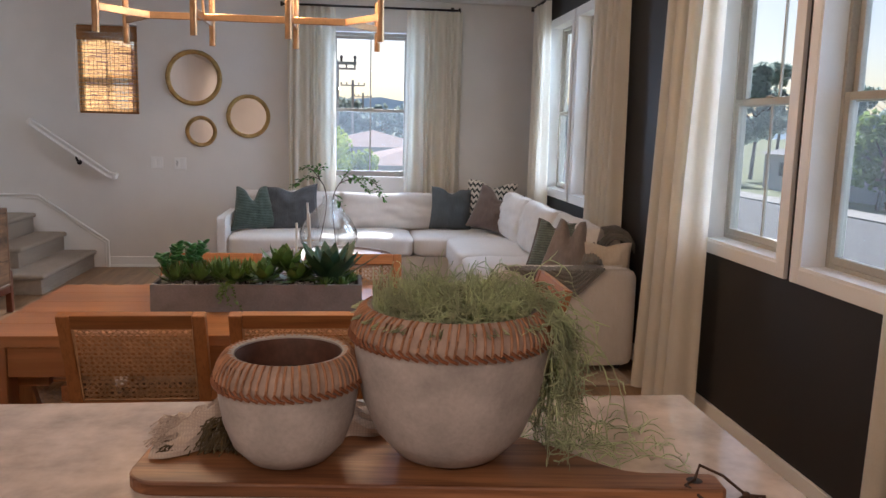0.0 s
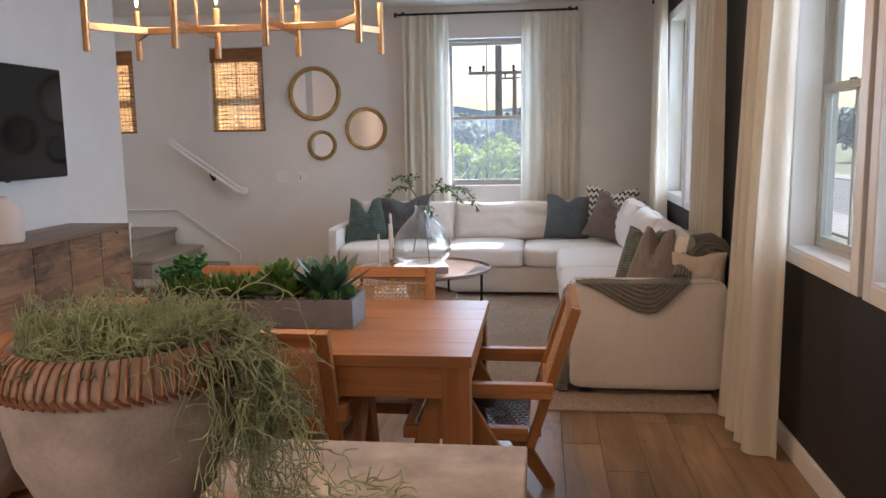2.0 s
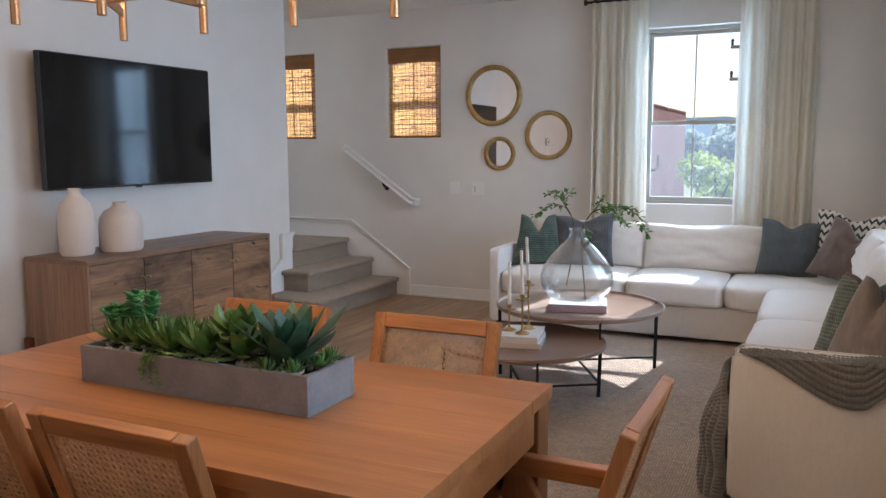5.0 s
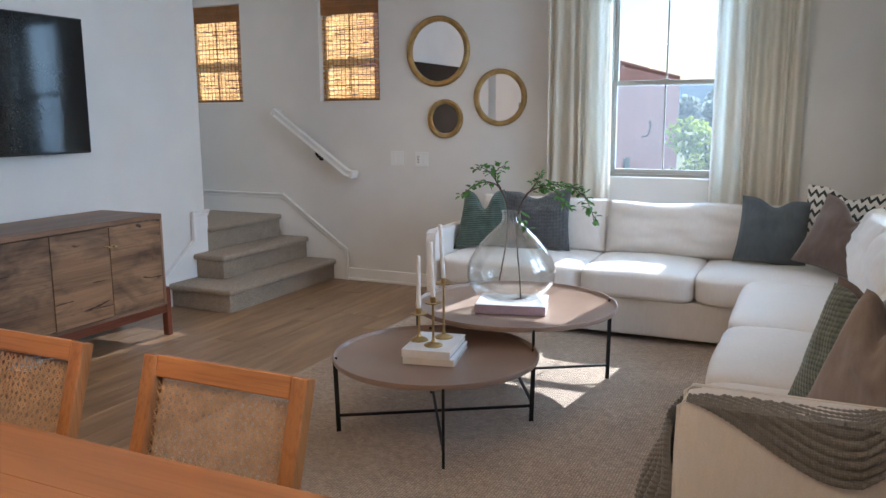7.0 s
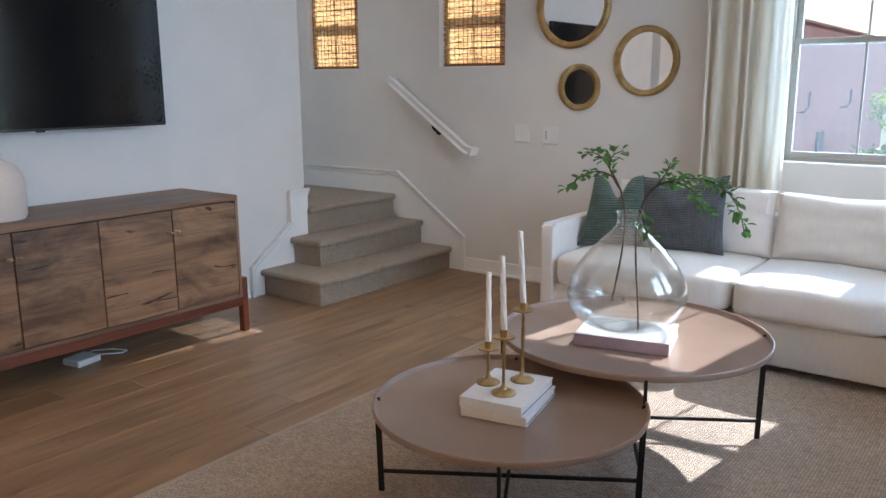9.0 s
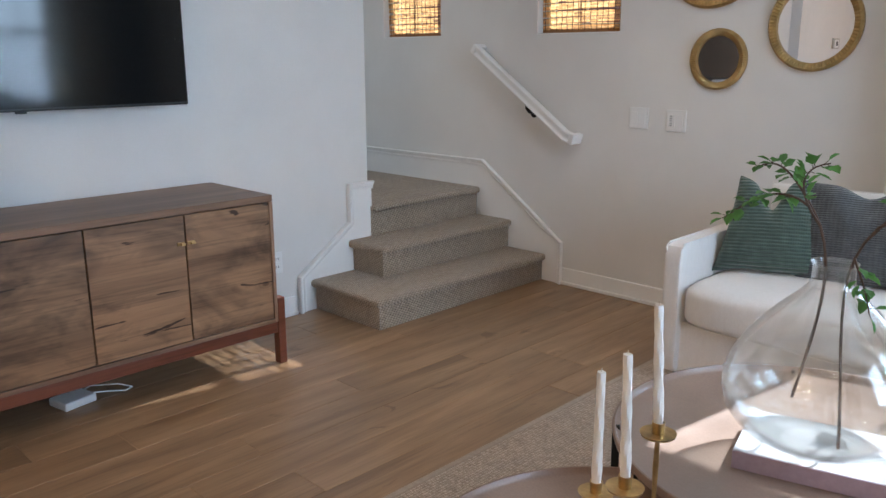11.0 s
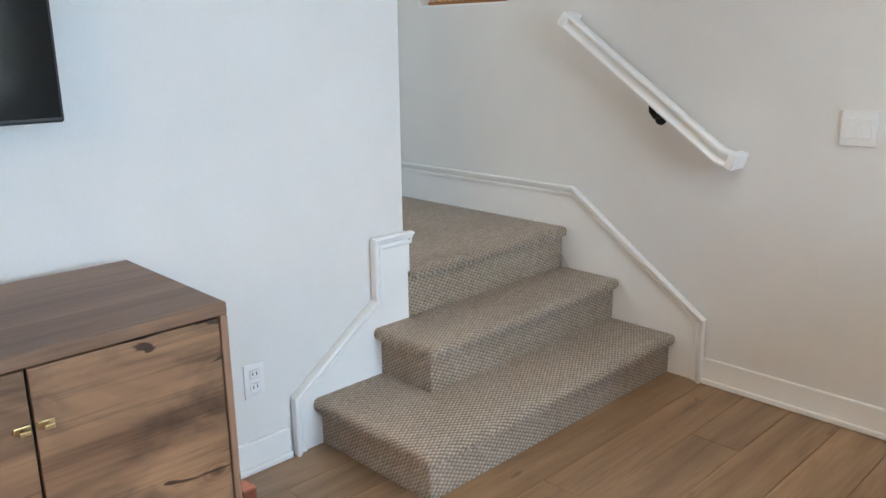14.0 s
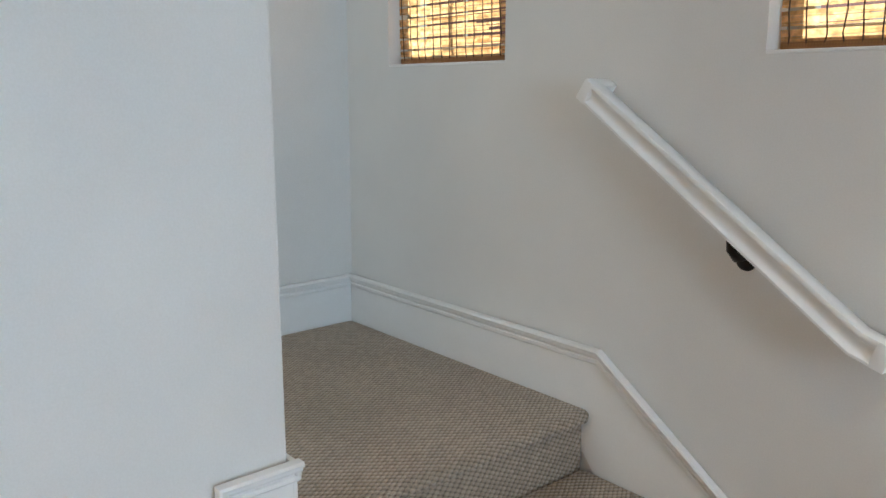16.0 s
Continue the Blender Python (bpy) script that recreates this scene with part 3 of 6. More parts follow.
def cushion(x0, x1, y0, y1, z0, z1, puff=0.02, p=7.0, wob=0.006, seed=0):
    """A stuffed block with soft edges and a slightly uneven surface."""
    bm = bmesh.new()
    bmesh.ops.create_cube(bm, size=2.0)
    bmesh.ops.subdivide_edges(bm, edges=bm.edges[:], cuts=13, use_grid_fill=True)
    c, h = Vector(((x0 + x1) / 2, (y0 + y1) / 2, (z0 + z1) / 2)), Vector(((x1 - x0) / 2, (y1 - y0) / 2, (z1 - z0) / 2))
    for v in bm.verts:
        q = v.co.copy()
        k = (abs(q.x) ** p + abs(q.y) ** p + abs(q.z) ** p) ** (-1 / p)
        q *= k
        w = (1 - min(1, abs(q.x)) ** 2) * (1 - min(1, abs(q.y)) ** 2) * q.z + 0.4 * (1 - min(1, abs(q.z)) ** 2) * (1 - min(1, abs(q.x)) ** 2) * 0
        co = Vector((q.x * h.x, q.y * h.y, q.z * h.z)) + Vector((0, 0, puff * w))
        fr = (1 - q.z * q.z)
        co.x += (0.25 * puff) * fr * q.x * (1 - q.y * q.y)
        co.y += (0.25 * puff) * fr * q.y * (1 - q.x * q.x)
        n = noise.noise_vector(co * 4.5 + Vector((seed * 3.7, seed, 0)))
        v.co = c + co + n * wob
    return bm


def pillow_mesh(w, h, t, chop=0.0, seed=0, n=22, taper=0.0, pin=0.07, fat=0.45):
    """A scatter cushion that stands on its lower edge in the local xz plane, with pointed corners; chop dents its top."""
    bm = bmesh.new()
    side = {}
    for s in (1, -1):
        for i in range(n + 1):
            for j in range(n + 1):
                u, v = 2 * i / n - 1, 2 * j / n - 1
                edge = max(abs(u), abs(v)) > 0.999
                if edge and s < 0:
                    side[s, i, j] = side[1, i, j]
                    continue
                x = u * (1 - pin * (1 - v * v)) * w / 2 * (1 - taper * (v + 1) / 2)
                z = v * (1 - pin * (1 - u * u)) * h / 2
                d = max(0.0, (1 - u * u) * (1 - v * v)) ** fat * t / 2
                if chop:
                    k = math.exp(-(u / 0.34) ** 2) * max(0.0, (v + 0.2) / 1.2) ** 1.5
                    z -= chop * k
                    d *= 1 - 0.45 * k
                q = noise.noise(Vector((u * 2.1 + seed * 5.1, v * 2.1, s * 3.0))) + 0.5 * noise.noise(Vector((u * 5 + seed, v * 3.5, s * 2.0)))
                d *= 1 + 0.22 * q
                z += 0.012 * noise.noise(Vector((u * 1.5, seed * 2.3, v)))
                side[s, i, j] = bm.verts.new((x, s * d, z + h / 2))
        for i in range(n):
            for j in range(n):
                f = [side[s, i, j], side[s, i + 1, j], side[s, i + 1, j + 1], side[s, i, j + 1]]
                bm.faces.new(f if s < 0 else f[::-1])
    return bm


def wall_mesh(axis, pos, thick, a0, a1, z0, z1, holes=()):
    """A wall in the plane axis=pos, thick towards its back, with openings (a0, a1, z0, z1)."""
    bm = bmesh.new()
    ca = sorted({a0, a1, *[h[i] for h in holes for i in (0, 1)]})
    cz = sorted({z0, z1, *[h[i] for h in holes for i in (2, 3)]})
    solid = {(i, j): not any(h[0] < (ca[i] + ca[i + 1]) / 2 < h[1] and h[2] < (cz[j] + cz[j + 1]) / 2 < h[3] for h in holes)
             for i in range(len(ca) - 1) for j in range(len(cz) - 1)}

    def co(a, z, d):
        return (pos + d, a, z) if axis == "x" else (a, pos + d, z)
    for (i, j), s in solid.items():
        if not s:
            continue
        q = [(ca[i], cz[j]), (ca[i + 1], cz[j]), (ca[i + 1], cz[j + 1]), (ca[i], cz[j + 1])]
        for d in (0, thick):
            bm.faces.new([bm.verts.new(co(a, z, d)) for a, z in q])
        for k, nb in ((0, (i, j - 1)), (1, (i + 1, j)), (2, (i, j + 1)), (3, (i - 1, j))):
            if not solid.get(nb, False):
                (pa, pz), (qa, qz) = q[k], q[(k + 1) % 4]
                bm.faces.new([bm.verts.new(co(*v)) for v in ((pa, pz, 0), (qa, qz, 0), (qa, qz, thick), (pa, pz, thick))])
    bmesh.ops.remove_doubles(bm, verts=bm.verts[:], dist=1e-5)
    bmesh.ops.recalc_face_normals(bm, faces=bm.faces[:])
    return bm


def poly_prism(bm, pts, d0, d1, axis):
    """A flat outline of (a, z) points given depth along axis from d0 to d1."""
    def co(a, z, d):
        return (d, a, z) if axis == "x" else (a, d, z)
    lo = [bm.verts.new(co(a, z, d0)) for a, z in pts]
    hi = [bm.verts.new(co(a, z, d1)) for a, z in pts]
    bm.faces.new(lo)
    bm.faces.new(hi[::-1])
    for k in range(len(pts)):
        m = (k + 1) % len(pts)
        bm.faces.new((lo[k], hi[k], hi[m], lo[m]))
    bmesh.ops.recalc_face_normals(bm, faces=bm.faces[:])
    return bm


def structure(name, bm, material, label, category=""):
    return tagged(part(name, bm, material), label, category, kind="structure")

# ---- the room ----
XR, XL, YB, ZC = 2.32, -2.62, 8.55, 2.70
YK = -3.0
NEAR_Y = ((3.515, 4.245), (2.615, 3.345), (6.985, 7.715), (6.085, 6.815))
SIDE_HOLES = [(a, b, 0.925, 2.39) for a, b in NEAR_Y]
BACK_HOLE = (0.27, 1.075, 0.94, 2.386)
SHADES = ((-2.165, -1.588), (-3.555, -2.98))
structure("wall_east", wall_mesh("x", XR, 0.16, YK, YB, -0.3, ZC, SIDE_HOLES), CHARCOAL, "charcoal painted wall with two pairs of tall windows", "wall")
structure("wall_north", wall_mesh("y", YB, 0.16, -3.97, XR + 0.16, -0.3, ZC, [BACK_HOLE] + [(a, b, 1.51, 2.365) for a, b in SHADES]), WALL, "warm white painted wall with one tall and two small windows", "wall")
structure("wall_west", boxed(XL - 0.15, XL, YK, 7.575, -0.3, ZC, 0.006), WALL, "warm white painted wall behind the television", "wall")
structure("wall_kitchen", boxed(XL - 0.02, XL + 0.11, YK, 3.56, -0.3, ZC, 0.006), WALL, "warm white painted wall that steps forward towards the kitchen", "wall")
structure("wall_landing", boxed(-3.97, -3.81, 5.0, YB, -0.3, ZC), WALL, "warm white painted wall at the end of the stair landing", "wall")
structure("wall_stair_back", boxed(-3.81, XL - 0.15, 5.0, 5.12, -0.3, ZC), WALL, "plain white wall that closes the stair", "wall")
structure("wall_south", boxed(XL, XR, YK - 0.15, YK, -0.3, ZC), WALL, "plain white wall behind the kitchen", "wall")
structure("ceiling", boxed(-3.97, XR + 0.16, YK - 0.15, YB + 0.16, ZC, ZC + 0.2), CEIL, "flat white painted ceiling", "ceiling")
floor = structure("floor", boxed(-3.97, XR, YK, YB, -0.3, -0.012), SUBFLOOR, "light oak plank floor with long boards", "floor")

# baseboards, in runs that stop at the stair skirts
bb = structure("baseboard", boxed(-1.925, XR - 0.016, YB - 0.016, YB, 0.0, 0.105, 0.004), TRIM, "white painted baseboard", "baseboard")
structure("baseboard", boxed(XR - 0.016, XR, YK, YB - 0.016, 0.0, 0.105, 0.004), TRIM, "white painted baseboard along the charcoal wall", "baseboard")
structure("baseboard", boxed(XL, XL + 0.016, YK, 7.035, 0.0, 0.105, 0.004), TRIM, "white painted baseboard", "baseboard")
shoe = bmesh.new()
box(shoe, -1.925, -0.4, YB - 0.030, YB - 0.016, 0.0, 0.022, 0.005)
structure("trim", shoe, TRIM, "white quarter-round shoe moulding", "trim")
structure("trim", boxed(XL + 0.016, XL + 0.030, YK, 7.035, 0.0, 0.022, 0.005), TRIM, "white quarter-round shoe moulding", "trim")


def sweep(bm, pts, profile, normal, caps=True):
    """Draws a closed (out, up) profile along a flat line of points, mitred at its bends."""
    pts, nrm = [Vector(p) for p in pts], Vector(normal).normalized()
    ups = []
    for a, b in zip(pts, pts[1:]):
        u = nrm.cross(b - a).normalized()
        ups.append(u)
    if sum(u.z for u in ups) < 0:
        ups = [-u for u in ups]
    rings = []
    for i, p in enumerate(pts):
        u0, u1 = ups[max(0, i - 1)], ups[min(i, len(ups) - 1)]
        u = (u0 + u1).normalized()
        u = u / max(0.3, u.dot(u0))
        rings.append([bm.verts.new(p + nrm * d + u * v) for d, v in profile])
    n = len(profile)
    for a, b in zip(rings, rings[1:]):
        for k in range(n):
            bm.faces.new((a[k], a[(k + 1) % n], b[(k + 1) % n], b[k]))
    if caps:
        bm.faces.new(rings[0][::-1])
        bm.faces.new(rings[-1])
    bmesh.ops.recalc_face_normals(bm, faces=bm.faces[:])
    return bm


BEAD = [(0, -0.026), (0.006, -0.026), (0.009, -0.022), (0.009, -0.013), (0.005, -0.010), (0.005, -0.006), (0.014, -0.003), (0.017, 0.002), (0.017, 0.007), (0.024, 0.010), (0.026, 0.016), (0.022, 0.021), (0, 0.021)]


def moulding(bm, pts, axis, face, out):
    """A beaded cap along a line of (a, z) points on a wall."""
    if axis == "x":
        return sweep(bm, [(face, a, z) for a, z in pts], BEAD, (out, 0, 0))
    return sweep(bm, [(a, face, z) for a, z in pts], BEAD, (0, out, 0))


skirt_n = structure("trim", poly_prism(bmesh.new(), [(-1.925, 0), (-1.925, 0.257), (-2.57, 0.700), (-3.81, 0.700), (-3.81, 0.4), (-2.62, 0.4), (-2.3, 0)], YB - 0.016, YB, "y"), TRIM, "white stair skirt board along the wall", "trim")
part("moulding", moulding(bmesh.new(), [(-1.932, 0.0), (-1.932, 0.257), (-2.573, 0.703), (-3.81, 0.703)], "y", YB - 0.016, -1), TRIM, skirt_n)
skirt_e = structure("trim", boxed(-3.81, -3.794, 7.0, YB - 0.016, 0.5, 0.700, 0.002), TRIM, "white skirt board at the end of the landing", "trim")
part("moulding", moulding(bmesh.new(), [(7.0, 0.703), (YB - 0.016, 0.703)], "x", -3.794, 1), TRIM, skirt_e)
skirt_w = structure("trim", poly_prism(bmesh.new(), [(7.055, 0), (7.055, 0.205), (7.415, 0.46), (7.415, 0.668), (7.577, 0.672), (7.577, 0)], XL, XL + 0.016, "x"), TRIM, "white skirt board that steps up the wall's end", "trim")
part("moulding", moulding(bmesh.new(), [(7.068, 0), (7.068, 0.196), (7.428, 0.451), (7.428, 0.664), (7.592, 0.664)], "x", XL + 0.016, 1), TRIM, skirt_w)
part("end_cap", boxed(XL - 0.152, XL + 0.03, 7.577, 7.592, 0.652, 0.680, 0.004), TRIM, skirt_w)
part("end_board", boxed(XL - 0.15, XL + 0.016, 7.576, 7.588, 0.53, 0.655, 0.002), TRIM, skirt_w)


# ---- carpeted stair ----
def tread(x_front, y_front, y_back, x_back, z0, z1, ret):
    """One step: riser, rounded nosing that overhangs, and a return on the open side."""
    bm = bmesh.new()
    box(bm, x_back, x_front, y_front, y_back, z0, z1 - 0.02, 0.004)
    o = 0.033
    box(bm, x_back, x_front + o, y_front - (o if ret else 0), y_back, z1 - 0.045, z1, 0.020, 4)
    return bm


stair = tagged(new("stairs"), "carpeted stair of three steps up to a landing", "stairs", kind="structure")
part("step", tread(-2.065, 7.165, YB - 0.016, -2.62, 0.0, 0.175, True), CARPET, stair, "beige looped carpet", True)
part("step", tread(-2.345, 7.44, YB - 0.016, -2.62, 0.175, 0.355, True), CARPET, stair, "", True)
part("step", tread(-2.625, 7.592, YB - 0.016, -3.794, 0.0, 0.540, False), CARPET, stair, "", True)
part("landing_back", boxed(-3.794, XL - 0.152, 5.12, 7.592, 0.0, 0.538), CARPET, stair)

# ---- handrail ----
rail = thing("handrail", "white painted wooden handrail on a black wall bracket", "handrail")
prof = [(-2.605, 1.432), (-1.880, 0.926), (-1.812, 0.905)]
COVE = [(0.88 * d, 0.80 * v + 0.003) for d, v in [(-0.024, 0.034), (-0.018, 0.039), (0.016, 0.039), (0.024, 0.035), (0.027, 0.027), (0.025, 0.019), (0.016, 0.012), (0.011, 0.003), (0.010, -0.008), (0.013, -0.017), (0.021, -0.023), (0.027, -0.027), (0.027, -0.034), (0.022, -0.037), (-0.018, -0.037), (-0.024, -0.032)]]
bm = sweep(bmesh.new(), [(x, YB - 0.075, z) for x, z in prof], COVE, (0, -1, 0))
for (ax, az), (bx, bz) in ((prof[0], prof[1]), (prof[2], prof[1])):
    d = Vector((bx - ax, 0, bz - az)).normalized()
    e = Vector((ax, 0, az + 0.003)) + d * 0.014
    up = Vector((-d.z, 0, d.x))
    bar(bm, (e.x, YB - 0.100, e.z), (e.x, YB, e.z), 0.034, 0.061, up=up if up.z > 0 else -up, bev=0.006)
part("rail", bm, TRIM, rail, "", True)
bm = lathe(bmesh.new(), [(0, 0.016), (0.016, 0.014), (0.024, 0.006), (0.026, 0)], 24)
bmesh.ops.transform(bm, matrix=Matrix.Translation((-2.172, YB, 1.040)) @ Matrix.Rotation(radians(90), 4, "X"), verts=bm.verts[:])
tube(bm, [(-2.172, YB - 0.01, 1.052), (-2.172, YB - 0.045, 1.052), (-2.172, YB - 0.072, 1.075), (-2.172, YB - 0.075, 1.105)], 0.012, 10)
part("bracket", bm, BLACKMETAL, rail, "black iron bracket", True)


# ---- windows ----
def sash_window(name, m, w, z0, z1, label, casing):
    """A double-hung window in local x (across) and y (outwards), its opening centred on x = 0."""
    win = tagged(new(name), label, "window", kind="structure")
    win.matrix_world = m
    h, f, zm = w / 2, 0.03, 1.615 if z0 < 1.2 else 1.88
    bm = bmesh.new()
    for a in ((-h, -h + f, z0, z1), (h - f, h, z0, z1)):
        box(bm, a[0], a[1], 0.085, 0.15, a[2], a[3], 0.003)
    for a in ((z0, z0 + f), (z1 - f, z1)):
        box(bm, -h + f, h - f, 0.085, 0.15, a[0], a[1], 0.003)
    part("window_frame", bm, VINYL, win)
    for nm, za, zb, yy in (("lower_sash", z0 + f, zm + 0.018, 0.088), ("upper_sash", zm - 0.018, z1 - f, 0.118)):
        bm, s = bmesh.new(), 0.032
        for a in ((-h + f, -h + f + s), (h - f - s, h - f)):
            box(bm, a[0], a[1], yy, yy + 0.028, za, zb, 0.003)
        for a in ((za, za + s), (zb - s, zb)):
            box(bm, -h + f + s, h - f - s, yy, yy + 0.028, a[0], a[1], 0.003)
        sash = part(nm, bm, VINYL, win)
        part("muntin", boxed(-0.006, 0.006, yy + 0.009, yy + 0.019, za + s, zb - s), VINYL, sash)
        g = part("pane", boxed(-h + f + s - 0.004, h - f - s + 0.004, yy + 0.0125, yy + 0.0155, za + s - 0.004, zb - s + 0.004), GLASS, sash, "clear glass")
        g.visible_shadow = False
    if z0 < 1.2:
        sc = part("fly_screen", boxed(-h + f, h - f, 0.1495, 0.1502, z0 + f, zm), SCREENM, win, "fine grey fly screen")
        sc.visible_shadow = False
    bm = bmesh.new()
    box(bm, -0.03, 0.03, 0.078, 0.09, zm + 0.016, zm + 0.026, 0.003)
    part("latch", bm, VINYL, win)
    if casing:
        c = 0.062
        bm = bmesh.new()
        box(bm, -h - c, -h, -0.022, 0.0, z0 - c, z1 + c, 0.003)
        box(bm, h, h + c, -0.022, 0.0, z0 - c, z1 + c, 0.003)
        box(bm, -h, h, -0.022, 0.0, z1, z1 + c, 0.003)
        box(bm, -h, h, -0.022, 0.0, z0 - c, z0, 0.003)
        part("casing", bm, TRIM, win, "white painted casing")
        t = 0.012
        bm = bmesh.new()
        box(bm, -h, -h + t, -0.02, 0.085, z0, z1)
        box(bm, h - t, h, -0.02, 0.085, z0, z1)
        box(bm, -h + t, h - t, -0.02, 0.085, z1 - t, z1)
        box(bm, -h + t, h - t, -0.02, 0.085, z0, z0 + t)
        part("jamb", bm, TRIM, win)
    else:
        part("window_sill", boxed(-h, h, 0.0, 0.085, z0, z0 + 0.008, 0.002), TRIM, win)
    return win


for k, (a, b) in enumerate(NEAR_Y):
    sash_window("window_%d" % (k + 1), pose(XR, (a + b) / 2, 0, 0, 0, -90), b - a, 0.925, 2.39, "tall double-hung window with white casing in the charcoal wall", True)
sash_window("window_5", pose(0.6725, YB, 0, 0, 0, 0), 0.805, 0.94, 2.386, "tall double-hung window behind the sectional sofa", False)
for k, (a, b) in enumerate(SHADES):
    sash_window("window_%d" % (k + 6), pose((a + b) / 2, YB, 0, 0, 0, 0), b - a, 1.51, 2.365, "small square window behind a woven shade", False)


# ---- woven shades ----
def woven_shade(x0, x1, group):
    sh = thing("window_blind", "woven bamboo roman shade glowing with daylight in a small window", "window shade", pose((x0 + x1) / 2, YB + 0.045, 1.52), group)
    w = x1 - x0 - 0.012
    rnd = random.Random(int(x0 * 100))
    bm = bmesh.new()
    z, bunch = 0.012, 0
    while z < 0.72:
        d = rnd.choice((0.0045, 0.006, 0.006, 0.009))
        yb = 0.010 * math.exp(-z / 0.05)
        a, sl, n = rnd.uniform(-0.001, 0.001), rnd.uniform(-0.0005, 0.0005), 10
        for s in range(n):
            if rnd.random() < 0.03:
                continue
            xa, xb = -w / 2 + w * s / n, -w / 2 + w * (s + 1) / n
            ya_, yb_, za_, zb_ = yb + a + rnd.uniform(-.0006, .0006), yb + a, z + sl * s, z + sl * (s + 1)
            bm.faces.new([bm.verts.new(q) for q in ((xa, ya_, za_), (xb, yb_, zb_), (xb, yb_ + 0.0006, zb_ + d), (xa, ya_ + 0.0006, za_ + d))])
        bunch += 1
        z += d + (0.007 if bunch % 5 == 0 else 0.0002)
    tagged(part("reeds", bm, REED, sh, "honey bamboo reeds"), kind="stuff")
    bm = bmesh.new()
    for k in range(14):
        x = -w / 2 + 0.02 + (w - 0.04) * k / 13
        pts = [(x + rnd.uniform(-.005, .005), -0.003 + 0.010 * math.exp(-zz / 0.05), zz) for zz in (0, 0.03, 0.08, 0.2, 0.4, 0.6, 0.72)]
        tube(bm, pts, 0.0019, 5)
    tagged(part("string_lines", bm, STRING, sh), kind="stuff")
    bm = bmesh.new()
    z = 0.70
    while z < 0.838:
        bar(bm, (-w / 2, -0.014 + rnd.uniform(-.001, .001), z), (w / 2, -0.014, z), 0.003, 0.0058)
        z += rnd.choice((0.0062, 0.007, 0.0066))
    tagged(part("valance", bm, REEDV, sh, "bamboo valance, darker than the reeds"), kind="stuff")
    part("hem_bar", boxed(-w / 2, w / 2, 0.004, 0.016, 0.0, 0.016, 0.003), REEDV, sh)
    return sh


for a, b in SHADES:
    woven_shade(a, b, "stair window shades")


# ---- curtains and rods ----
def curtain(m, w, h, folds, label, seed=0, flare=1.0, group="linen curtains"):
    """A pleated panel that hangs along local x from z = h to its hem."""
    cu = thing("curtain", label, "curtain", m, group)
    bm = bmesh.new()
    nu, nv = folds * 22, 30
    rnd = random.Random(seed)
    ph = [rnd.uniform(-0.5, 0.5) for _ in range(folds + 2)]
    rows = []
    for j in range(nv + 1):
        v = j / nv
        row = []
        for i in range(nu + 1):
            u = i / nu
            k = u * folds
            amp = (0.020 + 0.026 * (1 - v) + 0.006 * math.sin(k * 1.7 + seed)) * (7 / folds) ** 0.8
            off = ph[int(k)] * (1 - (k % 1)) + ph[int(k) + 1] * (k % 1)
            x = (u - 0.5) * w * (1 + (flare - 1) * (1 - v)) + (0.010 + 0.020 * (1 - v)) * math.sin(k * 2.1 + seed * 2) + 0.020 * math.sin(math.tau * k * 2 + off) * (7 / folds - 0.9)
            y = -0.045 * (flare - 1) / 0.04 * (1 - v) + amp * math.cos(math.tau * k + off * (1 - v) * 1.5) + 0.008 * math.sin(3 * v + k)
            z = 0.008 + v * (h - 0.008)
            row.append(bm.verts.new((x, y, z)))
        rows.append(row)
    for a, b in zip(rows, rows[1:]):
        for i in range(nu):
            bm.faces.new((a[i], a[i + 1], b[i + 1], b[i]))
    part("panel", bm, CURTAIN, cu, "", True)
    return cu


def curtain_rod(m, length, label):
    rod = thing("curtain_rod", label, "curtain rod", m)
    part("pole", tube(bmesh.new(), [(-length / 2, 0, 0), (length / 2, 0, 0)], 0.011, 12), BLACKMETAL, rod, "", True)
    for s in (-1, 1):
        part("finial", boxed(s * length / 2 - 0.012, s * length / 2 + 0.012, -0.018, 0.018, -0.022, 0.022, 0.005), BLACKMETAL, rod)
        bm = bmesh.new()
        xx = s * (length / 2 - 0.06)
        box(bm, xx - 0.01, xx + 0.01, 0, 0.098, -0.008, 0.008, 0.002)
        box(bm, xx - 0.015, xx + 0.015, 0.09, 0.098, -0.04, 0.04, 0.002)
        part("bracket", bm, BLACKMETAL, rod)
    return rod


curtain_rod(pose(0.672, YB - 0.10, 2.612), 1.74, "slim black metal curtain rod above the tall window")
curtain(pose(0.075, YB - 0.10, 0), 0.47, 2.600, 6, "floor-length ivory linen curtain gathered beside the window", 1)
curtain(pose(1.305, YB - 0.10, 0), 0.55, 2.600, 7, "floor-length ivory linen curtain gathered beside the window", 2)
curtain_rod(pose(XR - 0.10, 6.78, 2.612, 0, 0, -90), 2.75, "slim black metal curtain rod on the charcoal wall")
curtain_rod(pose(XR - 0.10, 3.38, 2.612, 0, 0, -90), 2.75, "slim black metal curtain rod on the charcoal wall")
curtain(pose(XR - 0.10, 7.78, 0, 0, 0, -90), 0.56, 2.600, 7, "floor-length ivory linen curtain on the charcoal wall", 3)
curtain(pose(XR - 0.10, 5.78, 0, 0, 0, -90), 0.66, 2.600, 6, "floor-length ivory linen curtain on the charcoal wall behind the sofa", 4)
curtain(pose(XR - 0.10, 4.36, 0, 0, 0, -90), 0.62, 2.600, 4, "floor-length ivory linen curtain pooling beside the sofa arm", 5, 1.04)
